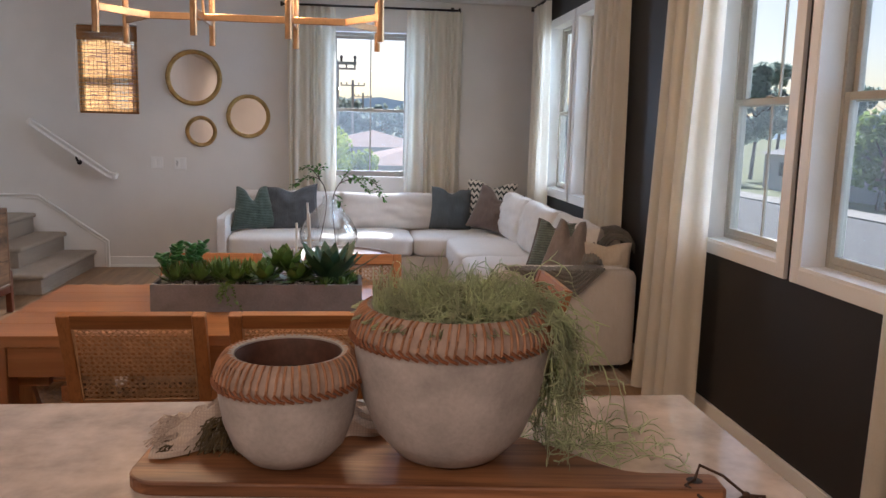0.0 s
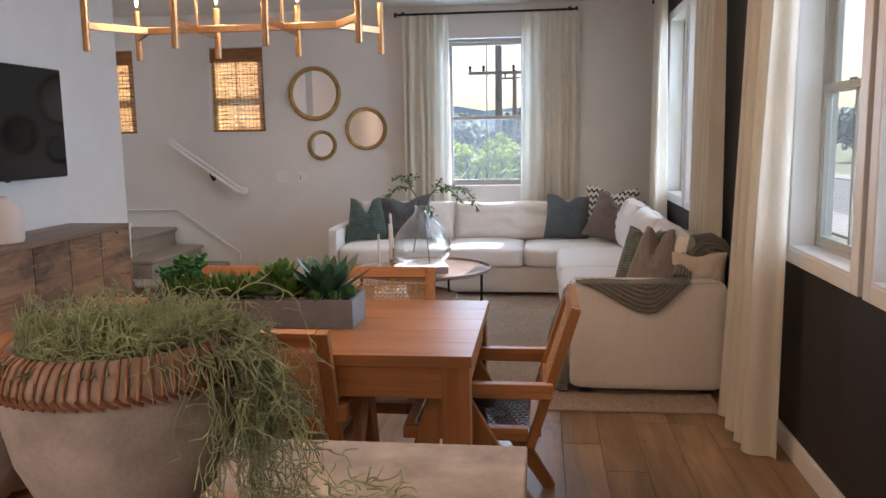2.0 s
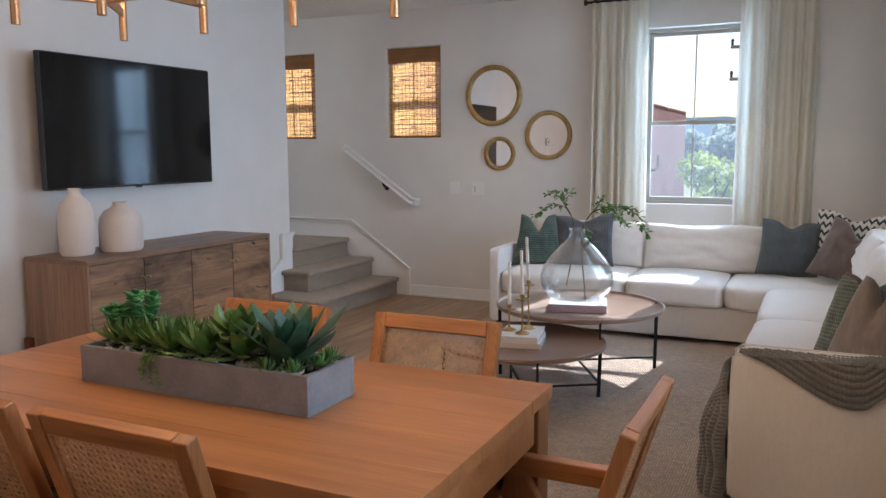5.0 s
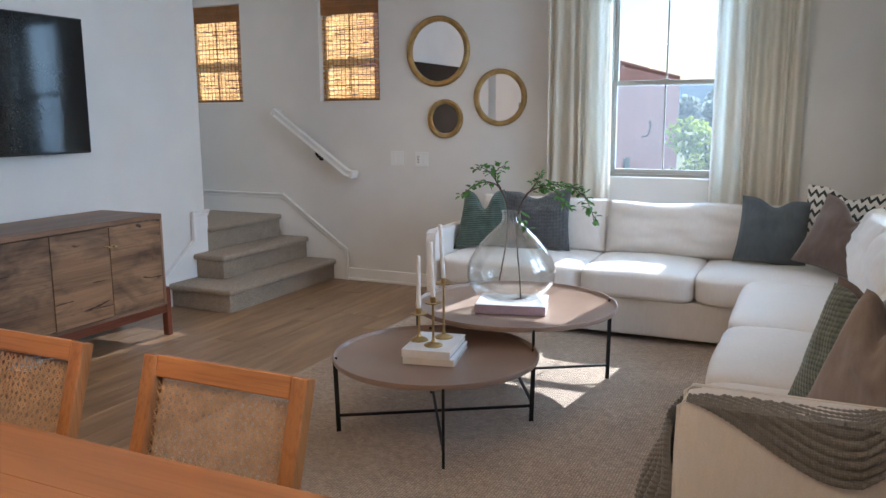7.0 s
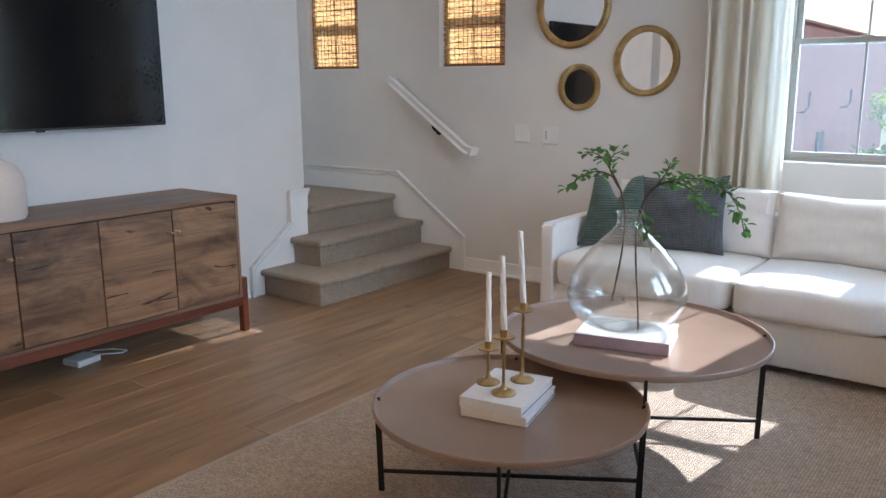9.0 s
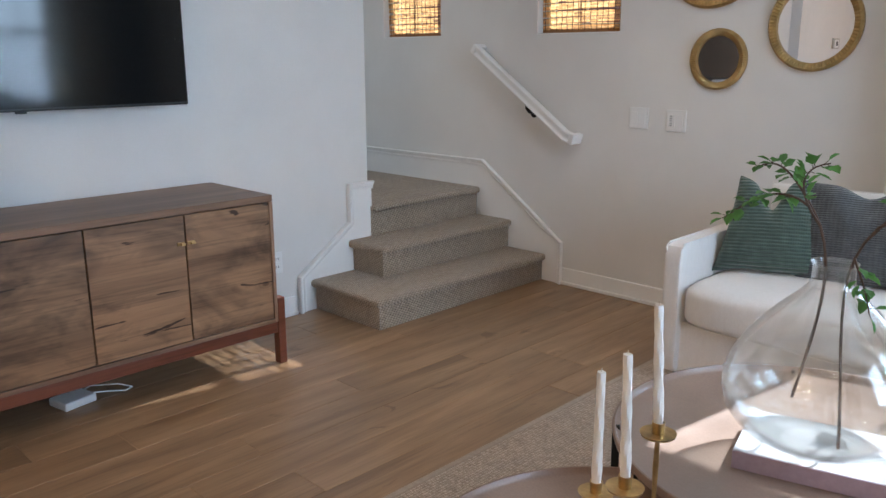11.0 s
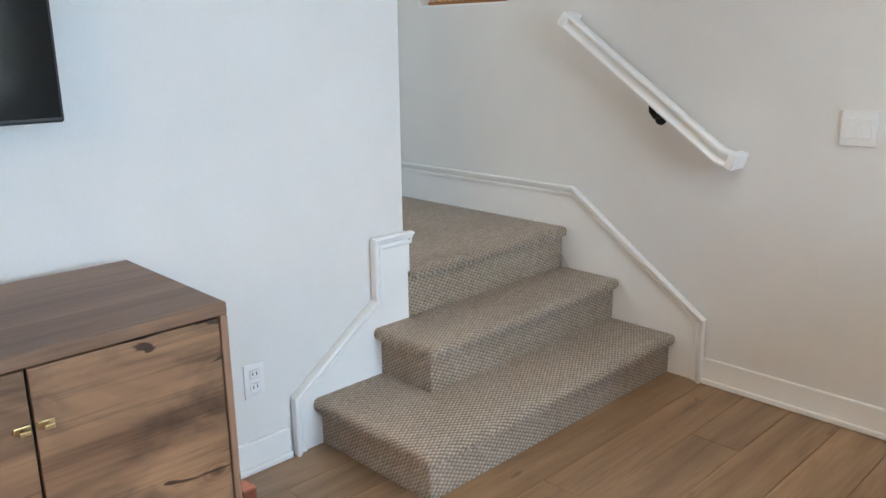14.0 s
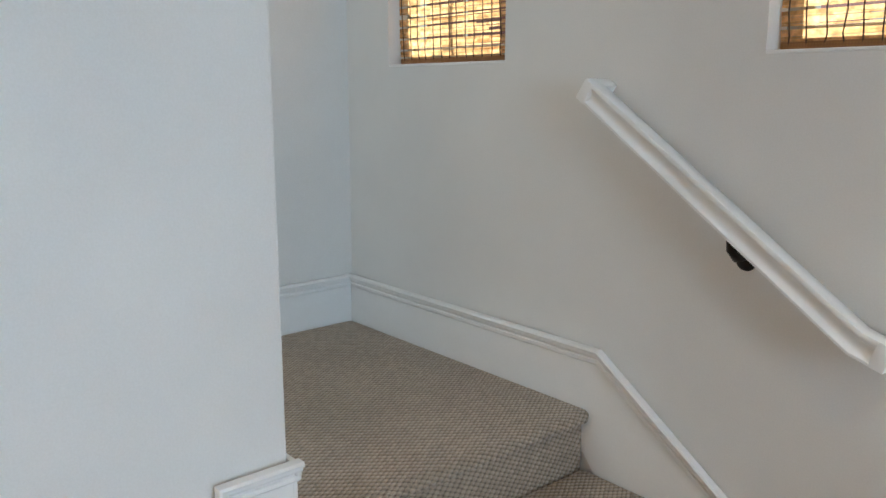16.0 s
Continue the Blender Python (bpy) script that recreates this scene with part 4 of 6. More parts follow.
curtain(pose(XR - 0.10, 2.38, 0, 0, 0, -90), 0.62, 2.600, 5, "floor-length ivory linen curtain at the kitchen end of the windows", 6)

# ---- ceiling fittings ----


def downlight(x, y):
    dl = thing("recessed_light", "small round recessed ceiling light, switched on", "ceiling light", pose(x, y, ZC), "recessed ceiling lights")
    part("trim_ring", lathe(bmesh.new(), [(0.052, 0), (0.055, -0.008), (0.075, -0.006), (0.078, 0)], 32), PLASTIC, dl, "", True)
    part("lens", lathe(bmesh.new(), [(0, -0.004), (0.052, -0.004)], 32), LENS, dl, "warm glowing lens")
    sp = new("downlight_lamp", bpy.data.lights.new("downlight_lamp", "SPOT"))
    sp.data.energy, sp.data.spot_size, sp.data.spot_blend, sp.data.color, sp.data.shadow_soft_size = 14, radians(110), 0.8, (1, 0.82, 0.62), 0.05
    sp.matrix_world = look((x, y, ZC - 0.02), (x, y + 0.001, 0))


for lx, ly in ((1.224, 7.414), (-1.071, 7.47)):
    downlight(lx, ly)
sp = thing("ceiling_speaker", "flush round white ceiling speaker grille", "speaker", pose(1.63, 7.403, ZC))
part("grille", lathe(bmesh.new(), [(0, -0.005), (0.105, -0.005), (0.112, 0)], 40), CEIL, sp, "", True)
sm = thing("smoke_detector", "small white round ceiling sensor", "smoke detector", pose(0.095, 7.22, ZC))
part("cover", lathe(bmesh.new(), [(0, -0.022), (0.03, -0.02), (0.038, -0.008), (0.04, 0)], 24), PLASTIC, sm, "", True)
vt = thing("ceiling_vent", "long white ceiling air vent with slats", "air vent", pose(0.09, 7.87, ZC, 0, 0, 8))
bm = bmesh.new()
for a in ((-0.19, 0.19, -0.075, -0.055), (-0.19, 0.19, 0.055, 0.075), (-0.19, -0.17, -0.055, 0.055), (0.17, 0.19, -0.055, 0.055), (-0.065, -0.055, -0.055, 0.055), (0.055, 0.065, -0.055, 0.055)):
    box(bm, a[0], a[1], a[2], a[3], -0.010, 0.0)
part("frame", bm, PLASTIC, vt)
# near-black sheet behind the slats paints the duct's shade
part("backing", boxed(-0.17, 0.17, -0.055, 0.055, -0.0025, -0.0005), SLOT, vt)
for k in range(6):
    part("slat", bar(bmesh.new(), (-0.17, -0.045 + k * 0.018, -0.006), (0.17, -0.045 + k * 0.018, -0.006), 0.012, 0.0015, up=(0, 0.5, 1)), PLASTIC, vt)


# ---- wall fittings ----
def wall_plate(name, label, category, m, kind):
    pl = thing(name, label, category, m)
    part("plate", boxed(-0.058, 0.058, -0.0095, 0, -0.058, 0.058, 0.003), PLASTIC, pl)
    for x in (-0.024, 0.024):
        if kind == "rockers" or x > 0:
            part("rocker", boxed(x - 0.017, x + 0.017, -0.0135, -0.0095, -0.034, 0.034, 0.002), PLASTIC, pl)
        else:
            kp = part("keypad", boxed(x - 0.019, x + 0.019, -0.0125, -0.0095, -0.036, 0.036, 0.002), PLASTIC, pl)
            for z in (-0.024, -0.012, 0, 0.012, 0.024):
                part("label_bar", boxed(x - 0.012, x + 0.004, -0.0140, -0.0125, z - 0.002, z + 0.002), SLOT, kp)
    return pl


wall_plate("light_switch", "white double rocker light switch on the wall", "light switch", pose(-1.434, YB, 1.050), "rockers")
wall_plate("light_switch", "white switch plate with a keypad and a dimmer", "light switch", pose(-1.209, YB, 1.045), "keypad")
ou = thing("wall_outlet", "white double power outlet low on the wall", "outlet", pose(XL, 6.922, 0.308, 0, 0, 90))
part("plate", boxed(-0.036, 0.036, -0.006, 0, -0.058, 0.058, 0.002), PLASTIC, ou)
for z in (-0.022, 0.022):
    rc = part("receptacle", boxed(-0.017, 0.017, -0.009, -0.006, z - 0.015, z + 0.015, 0.003), PLASTIC, ou)
    # raised near-black bars paint the shaded socket holes
    for x in (-0.007, 0.007):
        part("slot", boxed(x - 0.0015, x + 0.0015, -0.0100, -0.009, z - 0.004, z + 0.007), SLOT, rc)


tp = thing("wall_panel", "small white control panel with a dark screen", "control panel", pose(XL + 0.11, 2.5, 1.52, 0, 0, 90))
part("bezel", boxed(-0.095, 0.095, -0.022, 0, -0.06, 0.06, 0.006), VINYL, tp, "grey frame")
part("face", boxed(-0.06, 0.06, -0.026, -0.021, -0.045, 0.045, 0.003), PLASTIC, tp)
part("screen", boxed(-0.024, 0.024, -0.0285, -0.0255, -0.024, 0.024, 0.001), SLOT, tp, "dark screen")

# ---- round mirrors ----
def round_mirror(x, z, r, rim, label):
    mi = thing("round_mirror", label, "mirror", pose(x, YB, z, 90, 0, 0), "gold framed wall mirrors")
    bm = bmesh.new()
    n = 160
    prof = [(r - rim, 0.004), (r - rim, 0.020), (r - rim * 0.72, 0.030), (r - rim * 0.3, 0.030), (r, 0.016), (r, 0.0)]
    lathe(bm, prof, n)
    for v in bm.verts:
        if v.co.z > 0.014:
            a = math.atan2(v.co.y, v.co.x)
            v.co.z += 0.0022 * math.cos(a * n / 2)
    part("frame", bm, GOLDFRAME, mi, "ribbed antique gold frame", True)
    part("mirror_glass", lathe(bmesh.new(), [(0, 0.0065), (r - rim + 0.002, 0.0065)], 64), MIRROR, mi, "silvered glass")


round_mirror(-1.059, 1.886, 0.270, 0.043, "large round wall mirror in a ribbed gold frame")
round_mirror(-0.539, 1.526, 0.215, 0.039, "medium round wall mirror in a ribbed gold frame")
round_mirror(-0.999, 1.367, 0.152, 0.037, "small round wall mirror in a ribbed gold frame")

# ---- television ----
tv = thing("television", "large flat black television mounted on the white wall", "television", pose(-2.43, 5.683, 1.581, 0, 0, 90))
part("cabinet", boxed(-0.703, 0.703, 0.006, 0.05, -0.404, 0.404, 0.006), BEZEL, tv)
part("screen", boxed(-0.695, 0.695, 0.0, 0.0075, -0.392, 0.396, 0.002), SCREEN, tv, "glossy dark screen")
part("wall_mount", boxed(-0.25, 0.25, 0.05, 0.188, -0.2, 0.2, 0.004), BLACKMETAL, tv)
part("sensor", boxed(-0.02, 0.02, 0.003, 0.02, -0.412, -0.403, 0.002), BEZEL, tv)

# ---- sideboard ----
sb = thing("sideboard", "long walnut sideboard with four rustic doors on a red-brown base", "sideboard", pose(0, 0, 0))
Y0, Y1, XF, XBK = 4.892, 6.54, -2.045, -2.56
bm = bmesh.new()
box(bm, XBK, XF, Y0, Y1, 0.765, 0.795, 0.004)
part("top", bm, CABTOP, sb)
part("side_panel", boxed(XBK, XF, Y0, Y0 + 0.018, 0.208, 0.765, 0.003), CABEND, sb)
part("side_panel", boxed(XBK, XF, Y1 - 0.018, Y1, 0.208, 0.765, 0.003), CABEND, sb)
part("bottom_panel", boxed(XBK, XF, Y0 + 0.018, Y1 - 0.018, 0.208, 0.226, 0.002), CABTOP, sb)
# solid near-black block paints the case's inner shade, seen at the door gaps
part("carcass", boxed(XBK, XF - 0.022, Y0 + 0.018, Y1 - 0.018, 0.226, 0.765), SLOT, sb, "near-black filler block, painted shade behind the doors")
dw = (Y1 - Y0 - 0.036) / 4
for k in range(4):
    ya = Y0 + 0.018 + k * dw
    door = part("door", boxed(XF - 0.021, XF - 0.002, ya + 0.003, ya + dw - 0.003, 0.230, 0.761, 0.002), CABDOOR, sb, "knotty walnut door")
    yk = ya + dw - 0.022 if k % 2 == 0 else ya + 0.022
    bm = bmesh.new()
    box(bm, XF - 0.002, XF + 0.004, yk - 0.016, yk + 0.016, 0.640, 0.654, 0.002)
    tube(bm, [(XF + 0.003, yk, 0.647), (XF + 0.020, yk, 0.647)], 0.004)
    box(bm, XF + 0.016, XF + 0.024, yk - 0.010, yk + 0.010, 0.642, 0.652, 0.002)
    part("door_handle", bm, BRASS, door, "small brass latch")
bm = bmesh.new()
box(bm, XF - 0.05, XF - 0.008, Y0, Y1, 0.155, 0.207, 0.004)
box(bm, XBK + 0.01, XBK + 0.05, Y0, Y1, 0.155, 0.207, 0.004)
part("base_rail", bm, LEGRED, sb, "red-brown stained rail")
for yy in (Y0 - 0.042, Y1 + 0.002):
    for xx in (XF - 0.050, XBK + 0.005):
        part("leg", boxed(xx, xx + 0.045, yy, yy + 0.04, 0.0, 0.318, 0.005), LEGRED, sb)


def bottle(name, x, y, prof, label):
    v = thing(name, label, "vase", pose(x, y, 0.795))
    part("body", lathe(bmesh.new(), prof, 48), CERAMIC, v, "", True)


bottle("ceramic_vase", -2.34, 5.085, [(0, 0), (0.088, 0), (0.098, 0.02), (0.102, 0.16), (0.098, 0.26), (0.080, 0.315), (0.045, 0.345), (0.036, 0.36), (0.034, 0.385), (0.038, 0.395), (0.028, 0.395), (0.026, 0.34), (0, 0.33)], "tall blush-white ceramic bottle vase on the sideboard")
bottle("ceramic_vase", -2.28, 5.365, [(0, 0), (0.118, 0), (0.128, 0.02), (0.130, 0.15), (0.122, 0.205), (0.095, 0.245), (0.055, 0.268), (0.042, 0.28), (0.040, 0.295), (0.046, 0.302), (0.034, 0.302), (0.032, 0.27), (0, 0.26)], "short wide blush-white ceramic vase on the sideboard")
rt = thing("network_box", "small white network box on the floor under the sideboard", "router", pose(-2.30, 5.70, 0, 0, 0, 12))
part("case", boxed(-0.06, 0.06, -0.07, 0.07, 0.0, 0.035, 0.008), PLASTIC, rt)
part("cable", tube(bmesh.new(), [(0.0, 0.07, 0.02), (0.03, 0.13, 0.012), (0.08, 0.19, 0.006), (0.07, 0.23, 0.006), (0.0, 0.21, 0.01), (-0.06, 0.12, 0.02), (-0.04, 0.07, 0.02)], 0.003, 6), PLASTIC, rt, "", True)

# ---- rug ----
rug = thing("area_rug", "large woven jute rug under the sofa and coffee tables", "rug")
part("weave", boxed(-0.82, 2.12, 4.66, 8.10, 0.0, 0.010, 0.003), RUGM, rug)
bm = bmesh.new()
for a in ((-0.835, 2.135, 4.645, 4.672), (-0.835, 2.135, 8.088, 8.115), (-0.835, -0.808, 4.672, 8.088), (2.108, 2.135, 4.672, 8.088)):
    box(bm, a[0], a[1], a[2], a[3], 0.0, 0.012, 0.004)
part("binding", bm, RUGB, rug)

# ---- sectional sofa ----
RZ = 0.012
so = thing("sectional_sofa", "large L-shaped off-white linen sectional sofa with loose cushions", "sofa", pose(0, 0, RZ))
part("base", boxed(-0.70, 2.20, 7.62, 8.46, 0.03, 0.262, 0.012), SOFA, so)
part("base", boxed(1.385, 2.20, 5.04, 7.60, 0.03, 0.262, 0.012), SOFA, so)
part("armrest", cushion(-0.712, -0.628, 7.585, 8.46, 0.035, 0.605, 0.006, 16, 0.003), SOFA, so, "", True)
part("armrest", cushion(1.368, 2.205, 4.895, 5.045, 0.035, 0.627, 0.006, 16, 0.003), SOFA, so, "", True)
part("backrest", cushion(-0.57, 2.205, 8.34, 8.46, 0.20, 0.655, 0.004, 16, 0.003), SOFA, so, "", True)
part("backrest", cushion(2.07, 2.205, 5.045, 8.34, 0.20, 0.655, 0.004, 16, 0.003), SOFA, so, "", True)
for k, (a, b, c, d) in enumerate(((-0.626, 0.357, 7.56, 8.35), (0.360, 1.058, 7.56, 8.35), (1.062, 2.07, 7.54, 8.35), (1.345, 2.07, 6.50, 7.55), (1.345, 2.07, 5.67, 6.497), (1.35, 2.07, 5.045, 5.667))):
    part("seat_cushion", cushion(a, b, c, d, 0.262, 0.44 + (0.015 if k > 2 else 0), 0.028, 9, 0.006, k), SOFA, so, "", True)


def back_cushion(w, h, t, m, seed):
    ob = part("back_cushion", pillow_mesh(w, h, t * 1.25, 0.0, seed, 30, 0.0, 0.018, 0.30), SOFA, so, "", True)
    ob.matrix_local = m
    bm = bmesh.new()
    n = 24
    rim = []
    for k in range(4 * n):
        q, r = divmod(k, n)
        f = 2 * r / n - 1
        u, v = ((f, -1), (1, f), (-f, 1), (-1, -f))[q]
        rim.append((u * (1 - 0.018 * (1 - v * v)) * w / 2, 0, v * (1 - 0.018 * (1 - u * u)) * h / 2 + h / 2 + 0.012 * noise.noise(Vector((u * 1.5, seed * 2.3, v)))))
    tube(bm, rim + rim[:1], 0.0045, 6)
    part("piping", bm, SOFA, ob, "", True)


def arm_piping(arm, pts):
    part("piping", tube(bmesh.new(), pts, 0.005, 6), SOFA, arm, "", True)


for arm in [o for o in so.children if o.name.startswith("armrest")]:
    c = [Vector(v) for v in arm.bound_box]
    x0, x1, y0, y1 = min(v.x for v in c), max(v.x for v in c), min(v.y for v in c), max(v.y for v in c)
    zt = max(v.z for v in c) - 0.006
    if x1 - x0 < 0.3:
        for x in (x0 + 0.012, x1 - 0.012):
            arm_piping(arm, [(x, y0 + 0.012, 0.06), (x, y0 + 0.010, zt - 0.02), (x, y0 + 0.03, zt), (x, y1 - 0.05, zt)])
    else:
        for y in (y0 + 0.012, y1 - 0.012):
            arm_piping(arm, [(x0 + 0.012, y, 0.06), (x0 + 0.010, y, zt - 0.02), (x0 + 0.03, y, zt), (x1 - 0.05, y, zt)])


back_cushion(0.93, 0.375, 0.19, pose(-0.09, 8.215, 0.435, -9, 0, 0), 11)
back_cushion(0.97, 0.365, 0.19, pose(0.865, 8.215, 0.435, -9, 0, 0), 12)
back_cushion(0.62, 0.37, 0.19, pose(1.66, 8.225, 0.435, -9, 0, 0), 13)
for yy, w in ((7.52, 0.92), (6.55, 0.98), (5.58, 0.90)):
    back_cushion(w, 0.42, 0.20, pose(1.955, yy, 0.445, -11, 0, -90), int(yy * 10))
for x, y in ((-0.64, 7.68), (1.46, 4.98), (2.12, 4.98), (-0.64, 8.38), (1.45, 7.68)):
    part("foot", boxed(x - 0.03, x + 0.03, y - 0.03, y + 0.03, 0.0, 0.036, 0.003), SLOT, so)


def scatter(label, mat_, w, h, t, m, chop=0.0, seed=0, taper=0.0):
    pl = thing("scatter_cushion", label, "pillow", m, "sofa scatter cushions")
    part("cover", pillow_mesh(w, h, t, chop, seed, 28, taper), mat_, pl, "", True)


ZS = 0.468
scatter("dark green knitted scatter cushion with a dented top", GREEN, 0.47, 0.42, 0.18, pose(-0.405, 7.93, ZS, -15, -3, 14), 0.13, 1, 0.40)
scatter("charcoal textured scatter cushion with a dented top", GREYTX, 0.50, 0.43, 0.17, pose(-0.06, 7.98, ZS, -16, -3, 3), 0.05, 2)
scatter("slate blue linen scatter cushion", SLATE, 0.43, 0.43, 0.17, pose(1.445, 8.00, ZS, -16, 5, 6), 0.05, 3, 0.06)
scatter("cream scatter cushion with a dark zigzag print", ZIGZAG, 0.50, 0.46, 0.15, pose(1.83, 8.06, ZS + 0.03, -10, 4, -14), 0.05, 4)
scatter("taupe velvet scatter cushion", TAUPE, 0.48, 0.44, 0.17, pose(1.78, 7.76, ZS + 0.02, -22, 13, -28), 0.09, 5, 0.08)
scatter("sage green knitted scatter cushion", GREENK, 0.42, 0.40, 0.17, pose(1.80, 5.37, ZS + 0.012, -12, 0, -36), 0.07, 6, 0.40)
scatter("taupe velvet scatter cushion behind the knitted one", TAUPE, 0.42, 0.40, 0.15, pose(1.83, 5.50, ZS + 0.012, -12, 0, -34), 0.05, 9, 0.35)
scatter("warm grey cotton scatter cushion", GREYP, 0.44, 0.43, 0.18, pose(1.845, 5.215, ZS + 0.012, -8, 3, -32), 0.10, 7, 0.62)
scatter("small cream linen cushion tucked beside the sofa arm", CREAM, 0.30, 0.29, 0.13, pose(2.085, 5.105, ZS + 0.02, -2, 0, -6), 0.02, 8)


# ---- knitted throw over the arm ----
def throw():
    th = thing("throw_blanket", "grey ribbed knit throw draped over the sofa arm and back", "blanket")
    y0, zt = 4.884, 0.643

    def ribbed(name, f, phase, nu, nv, amp):
        """A sheet f(u, v) with knitted ribs: phase(u, v) counts ribs across and metres along."""
        bm = bmesh.new()
        g = []
        e = 1e-3
        for i in range(nu + 1):
            row = []
            for j in range(nv + 1):
                u, v = i / nu, j / nv
                p = f(u, v)
                nrm = (f(min(1, u + e), v) - f(max(0, u - e), v)).cross(f(u, min(1, v + e)) - f(u, max(0, v - e)))
                nrm = nrm.normalized() if nrm.length > 1e-9 else Vector((0, -1, 0))
                q, along = phase(u, v)
                w = q % 1.0
                k = math.sin(math.pi * w) ** 0.8
                # the stitches slant to either side of each rib
                k += 0.22 * math.sin(along * math.tau / 0.016 + 6.0 * abs(w - 0.5)) * min(1, 2.5 * k)
                row.append(bm.verts.new(p + nrm * amp * k))
            g.append(row)
        for a, b in zip(g, g[1:]):
            for j in range(nv):
                bm.faces.new((a[j], a[j + 1], b[j + 1], b[j]))
        part(name, bm, THROW, th, "", True)

    def drop(v):
        return 0.166 * math.sin(math.pi * v ** 1.5) * (1 - 0.45 * max(0, v - 0.7) / 0.3)

    def top(v):
        return 0.05 + 0.08 * v

    def swag(u, v):
        # u runs down the hang, v from the arm's open end to the sofa's back
        s = u * (top(v) + drop(v))
        x = 1.398 + 0.60 * v
        if s < top(v):
            return Vector((x, y0 + top(v) - s, zt + 0.004 * math.sin(9 * v)))
        return Vector((x + 0.05 * (s - top(v)), y0 - 0.004 - 0.010 * math.sin(math.pi * u), zt - (s - top(v))))

    def swag_phase(u, v):
        return ((1 - u) * (top(v) + drop(v)) / 0.027 + 0.35 * v, 0.66 * v)

    left = [Vector(p) for p in ((1.90, 5.06, 0.632), (1.945, 5.14, 0.70), (1.985, 5.20, 0.795), (2.06, 5.24, 0.848), (2.17, 5.26, 0.862), (2.24, 5.26, 0.82), (2.285, 5.26, 0.75))]
    right = [Vector(p) for p in ((2.02, 4.99, 0.640), (2.045, 5.13, 0.685), (2.10, 5.165, 0.75), (2.15, 5.175, 0.785), (2.21, 5.18, 0.77), (2.255, 5.185, 0.745), (2.285, 5.19, 0.69))]

    def climb(u, v):
        k = min(5, int(v * 6))
        t = v * 6 - k
        t = t * t * (3 - 2 * t) * 0.4 + t * 0.6
        a, b = left[k].lerp(left[k + 1], t), right[k].lerp(right[k + 1], t)
        return a.lerp(b, u) + Vector((0, -0.02, 0.028)) * math.sin(math.pi * u)

    def tail(u, v):
        z = 0.56 - 0.535 * v
        w = 0.104 * min(1, max(0.03, (0.58 - z) / 0.30)) ** 0.9
        return Vector((1.362 - w * math.sin(math.pi * u) ** 0.7 - 0.006 * math.sin(v * 14 + 5 * u), 4.912 + 0.27 * u + 0.010 * math.sin(v * 9), z))
    ribbed("front_fold", swag, swag_phase, 90, 130, 0.008)
    ribbed("back_fold", climb, lambda u, v: (u * 7.0, 0.55 * v), 70, 110, 0.009)
    ribbed("hanging_end", tail, lambda u, v: (u * 9.0, 0.54 * v), 90, 110, 0.014)


throw()

# ---- nested coffee tables ----
LEGDIR = [Vector((-0.374, -0.234)), Vector((0.212, -0.382)), Vector((0.374, 0.234)), Vector((-0.212, 0.382))]


def tray_table(cx, cy, r, ztop, lr, label):
    tb = thing("coffee_table", label, "coffee table", pose(cx, cy, RZ), "nested coffee tables")
    z = ztop - RZ
    part("tray_top", lathe(bmesh.new(), [(0, z - 0.028), (r - 0.03, z - 0.028), (r - 0.004, z - 0.018), (r, z - 0.002), (r - 0.003, z + 0.004), (r - 0.008, z + 0.004), (r - 0.013, z - 0.008), (r - 0.02, z - 0.014), (0, z - 0.014)], 96), TRAY, tb, "taupe tray top with a raised rim", True)
    for d in LEGDIR:
        d = d.normalized()
        tx, ty = d * (r - 0.012)
        bx, by = d * lr
        part("leg", bar(bmesh.new(), (bx, by, 0.0), (tx, ty, z - 0.004), 0.011, 0.020, up=(d.x, d.y, 0), bev=0.002), BLACKMETAL, tb)
    for d in (LEGDIR[0].normalized(), LEGDIR[1].normalized()):
        e = d * (lr * 0.99)
        part("stretcher", bar(bmesh.new(), (-e.x, -e.y, 0.074), (e.x, e.y, 0.074), 0.012, 0.012, bev=0.002), BLACKMETAL, tb)
    return tb


tray_table(0.193, 5.855, 0.458, 0.358, 0.437, "low round coffee table with taupe tray top on black legs")
tray_table(0.315, 6.555, 0.517, 0.446, 0.500, "taller round coffee table with taupe tray top on black legs")
ZA, ZB = 0.358 - 0.013, 0.446 - 0.013


def book(m, w, d, h, label, spine):
    bk = thing("book", label, "book", m, "coffee table books")
    part("pages", boxed(-w / 2 + 0.004, w / 2 - 0.004, -d / 2 + 0.006, d / 2 - 0.003, 0.003, h - 0.003), PAPER, bk)
    bm = bmesh.new()
    box(bm, -w / 2, w / 2, -d / 2, d / 2, 0.0, 0.003, 0.001)
    box(bm, -w / 2, w / 2, -d / 2, d / 2, h - 0.003, h, 0.001)
    part("cover", bm, BOOKW, bk)
    # near-black strips paint the shade where the pages meet the covers
    seam = bmesh.new()
    for z in (0.0035, h - 0.0045):
        box(seam, -w / 2 + 0.002, w / 2 - 0.002, -d / 2 + 0.002, d / 2 - 0.0015, z, z + 0.001)
    part("page_gap", seam, SLOT, bk)
    part("spine", boxed(-w / 2, w / 2, -d / 2 - 0.003, -d / 2 + 0.004, 0.0, h, 0.0015), spine, bk)
    return bk


book(pose(0.195, 5.855, ZA, 0, 0, 12), 0.225, 0.30, 0.030, "thick white hardcover book on the low table", PAPER)
book(pose(0.190, 5.850, ZA + 0.030, 0, 0, 10), 0.215, 0.29, 0.034, "white hardcover book on top of another", BOOKW)
b3 = book(pose(0.330, 6.470, ZB, 0, 0, 14), 0.345, 0.26, 0.045, "large pale hardcover book under the glass vase", BOOKM)


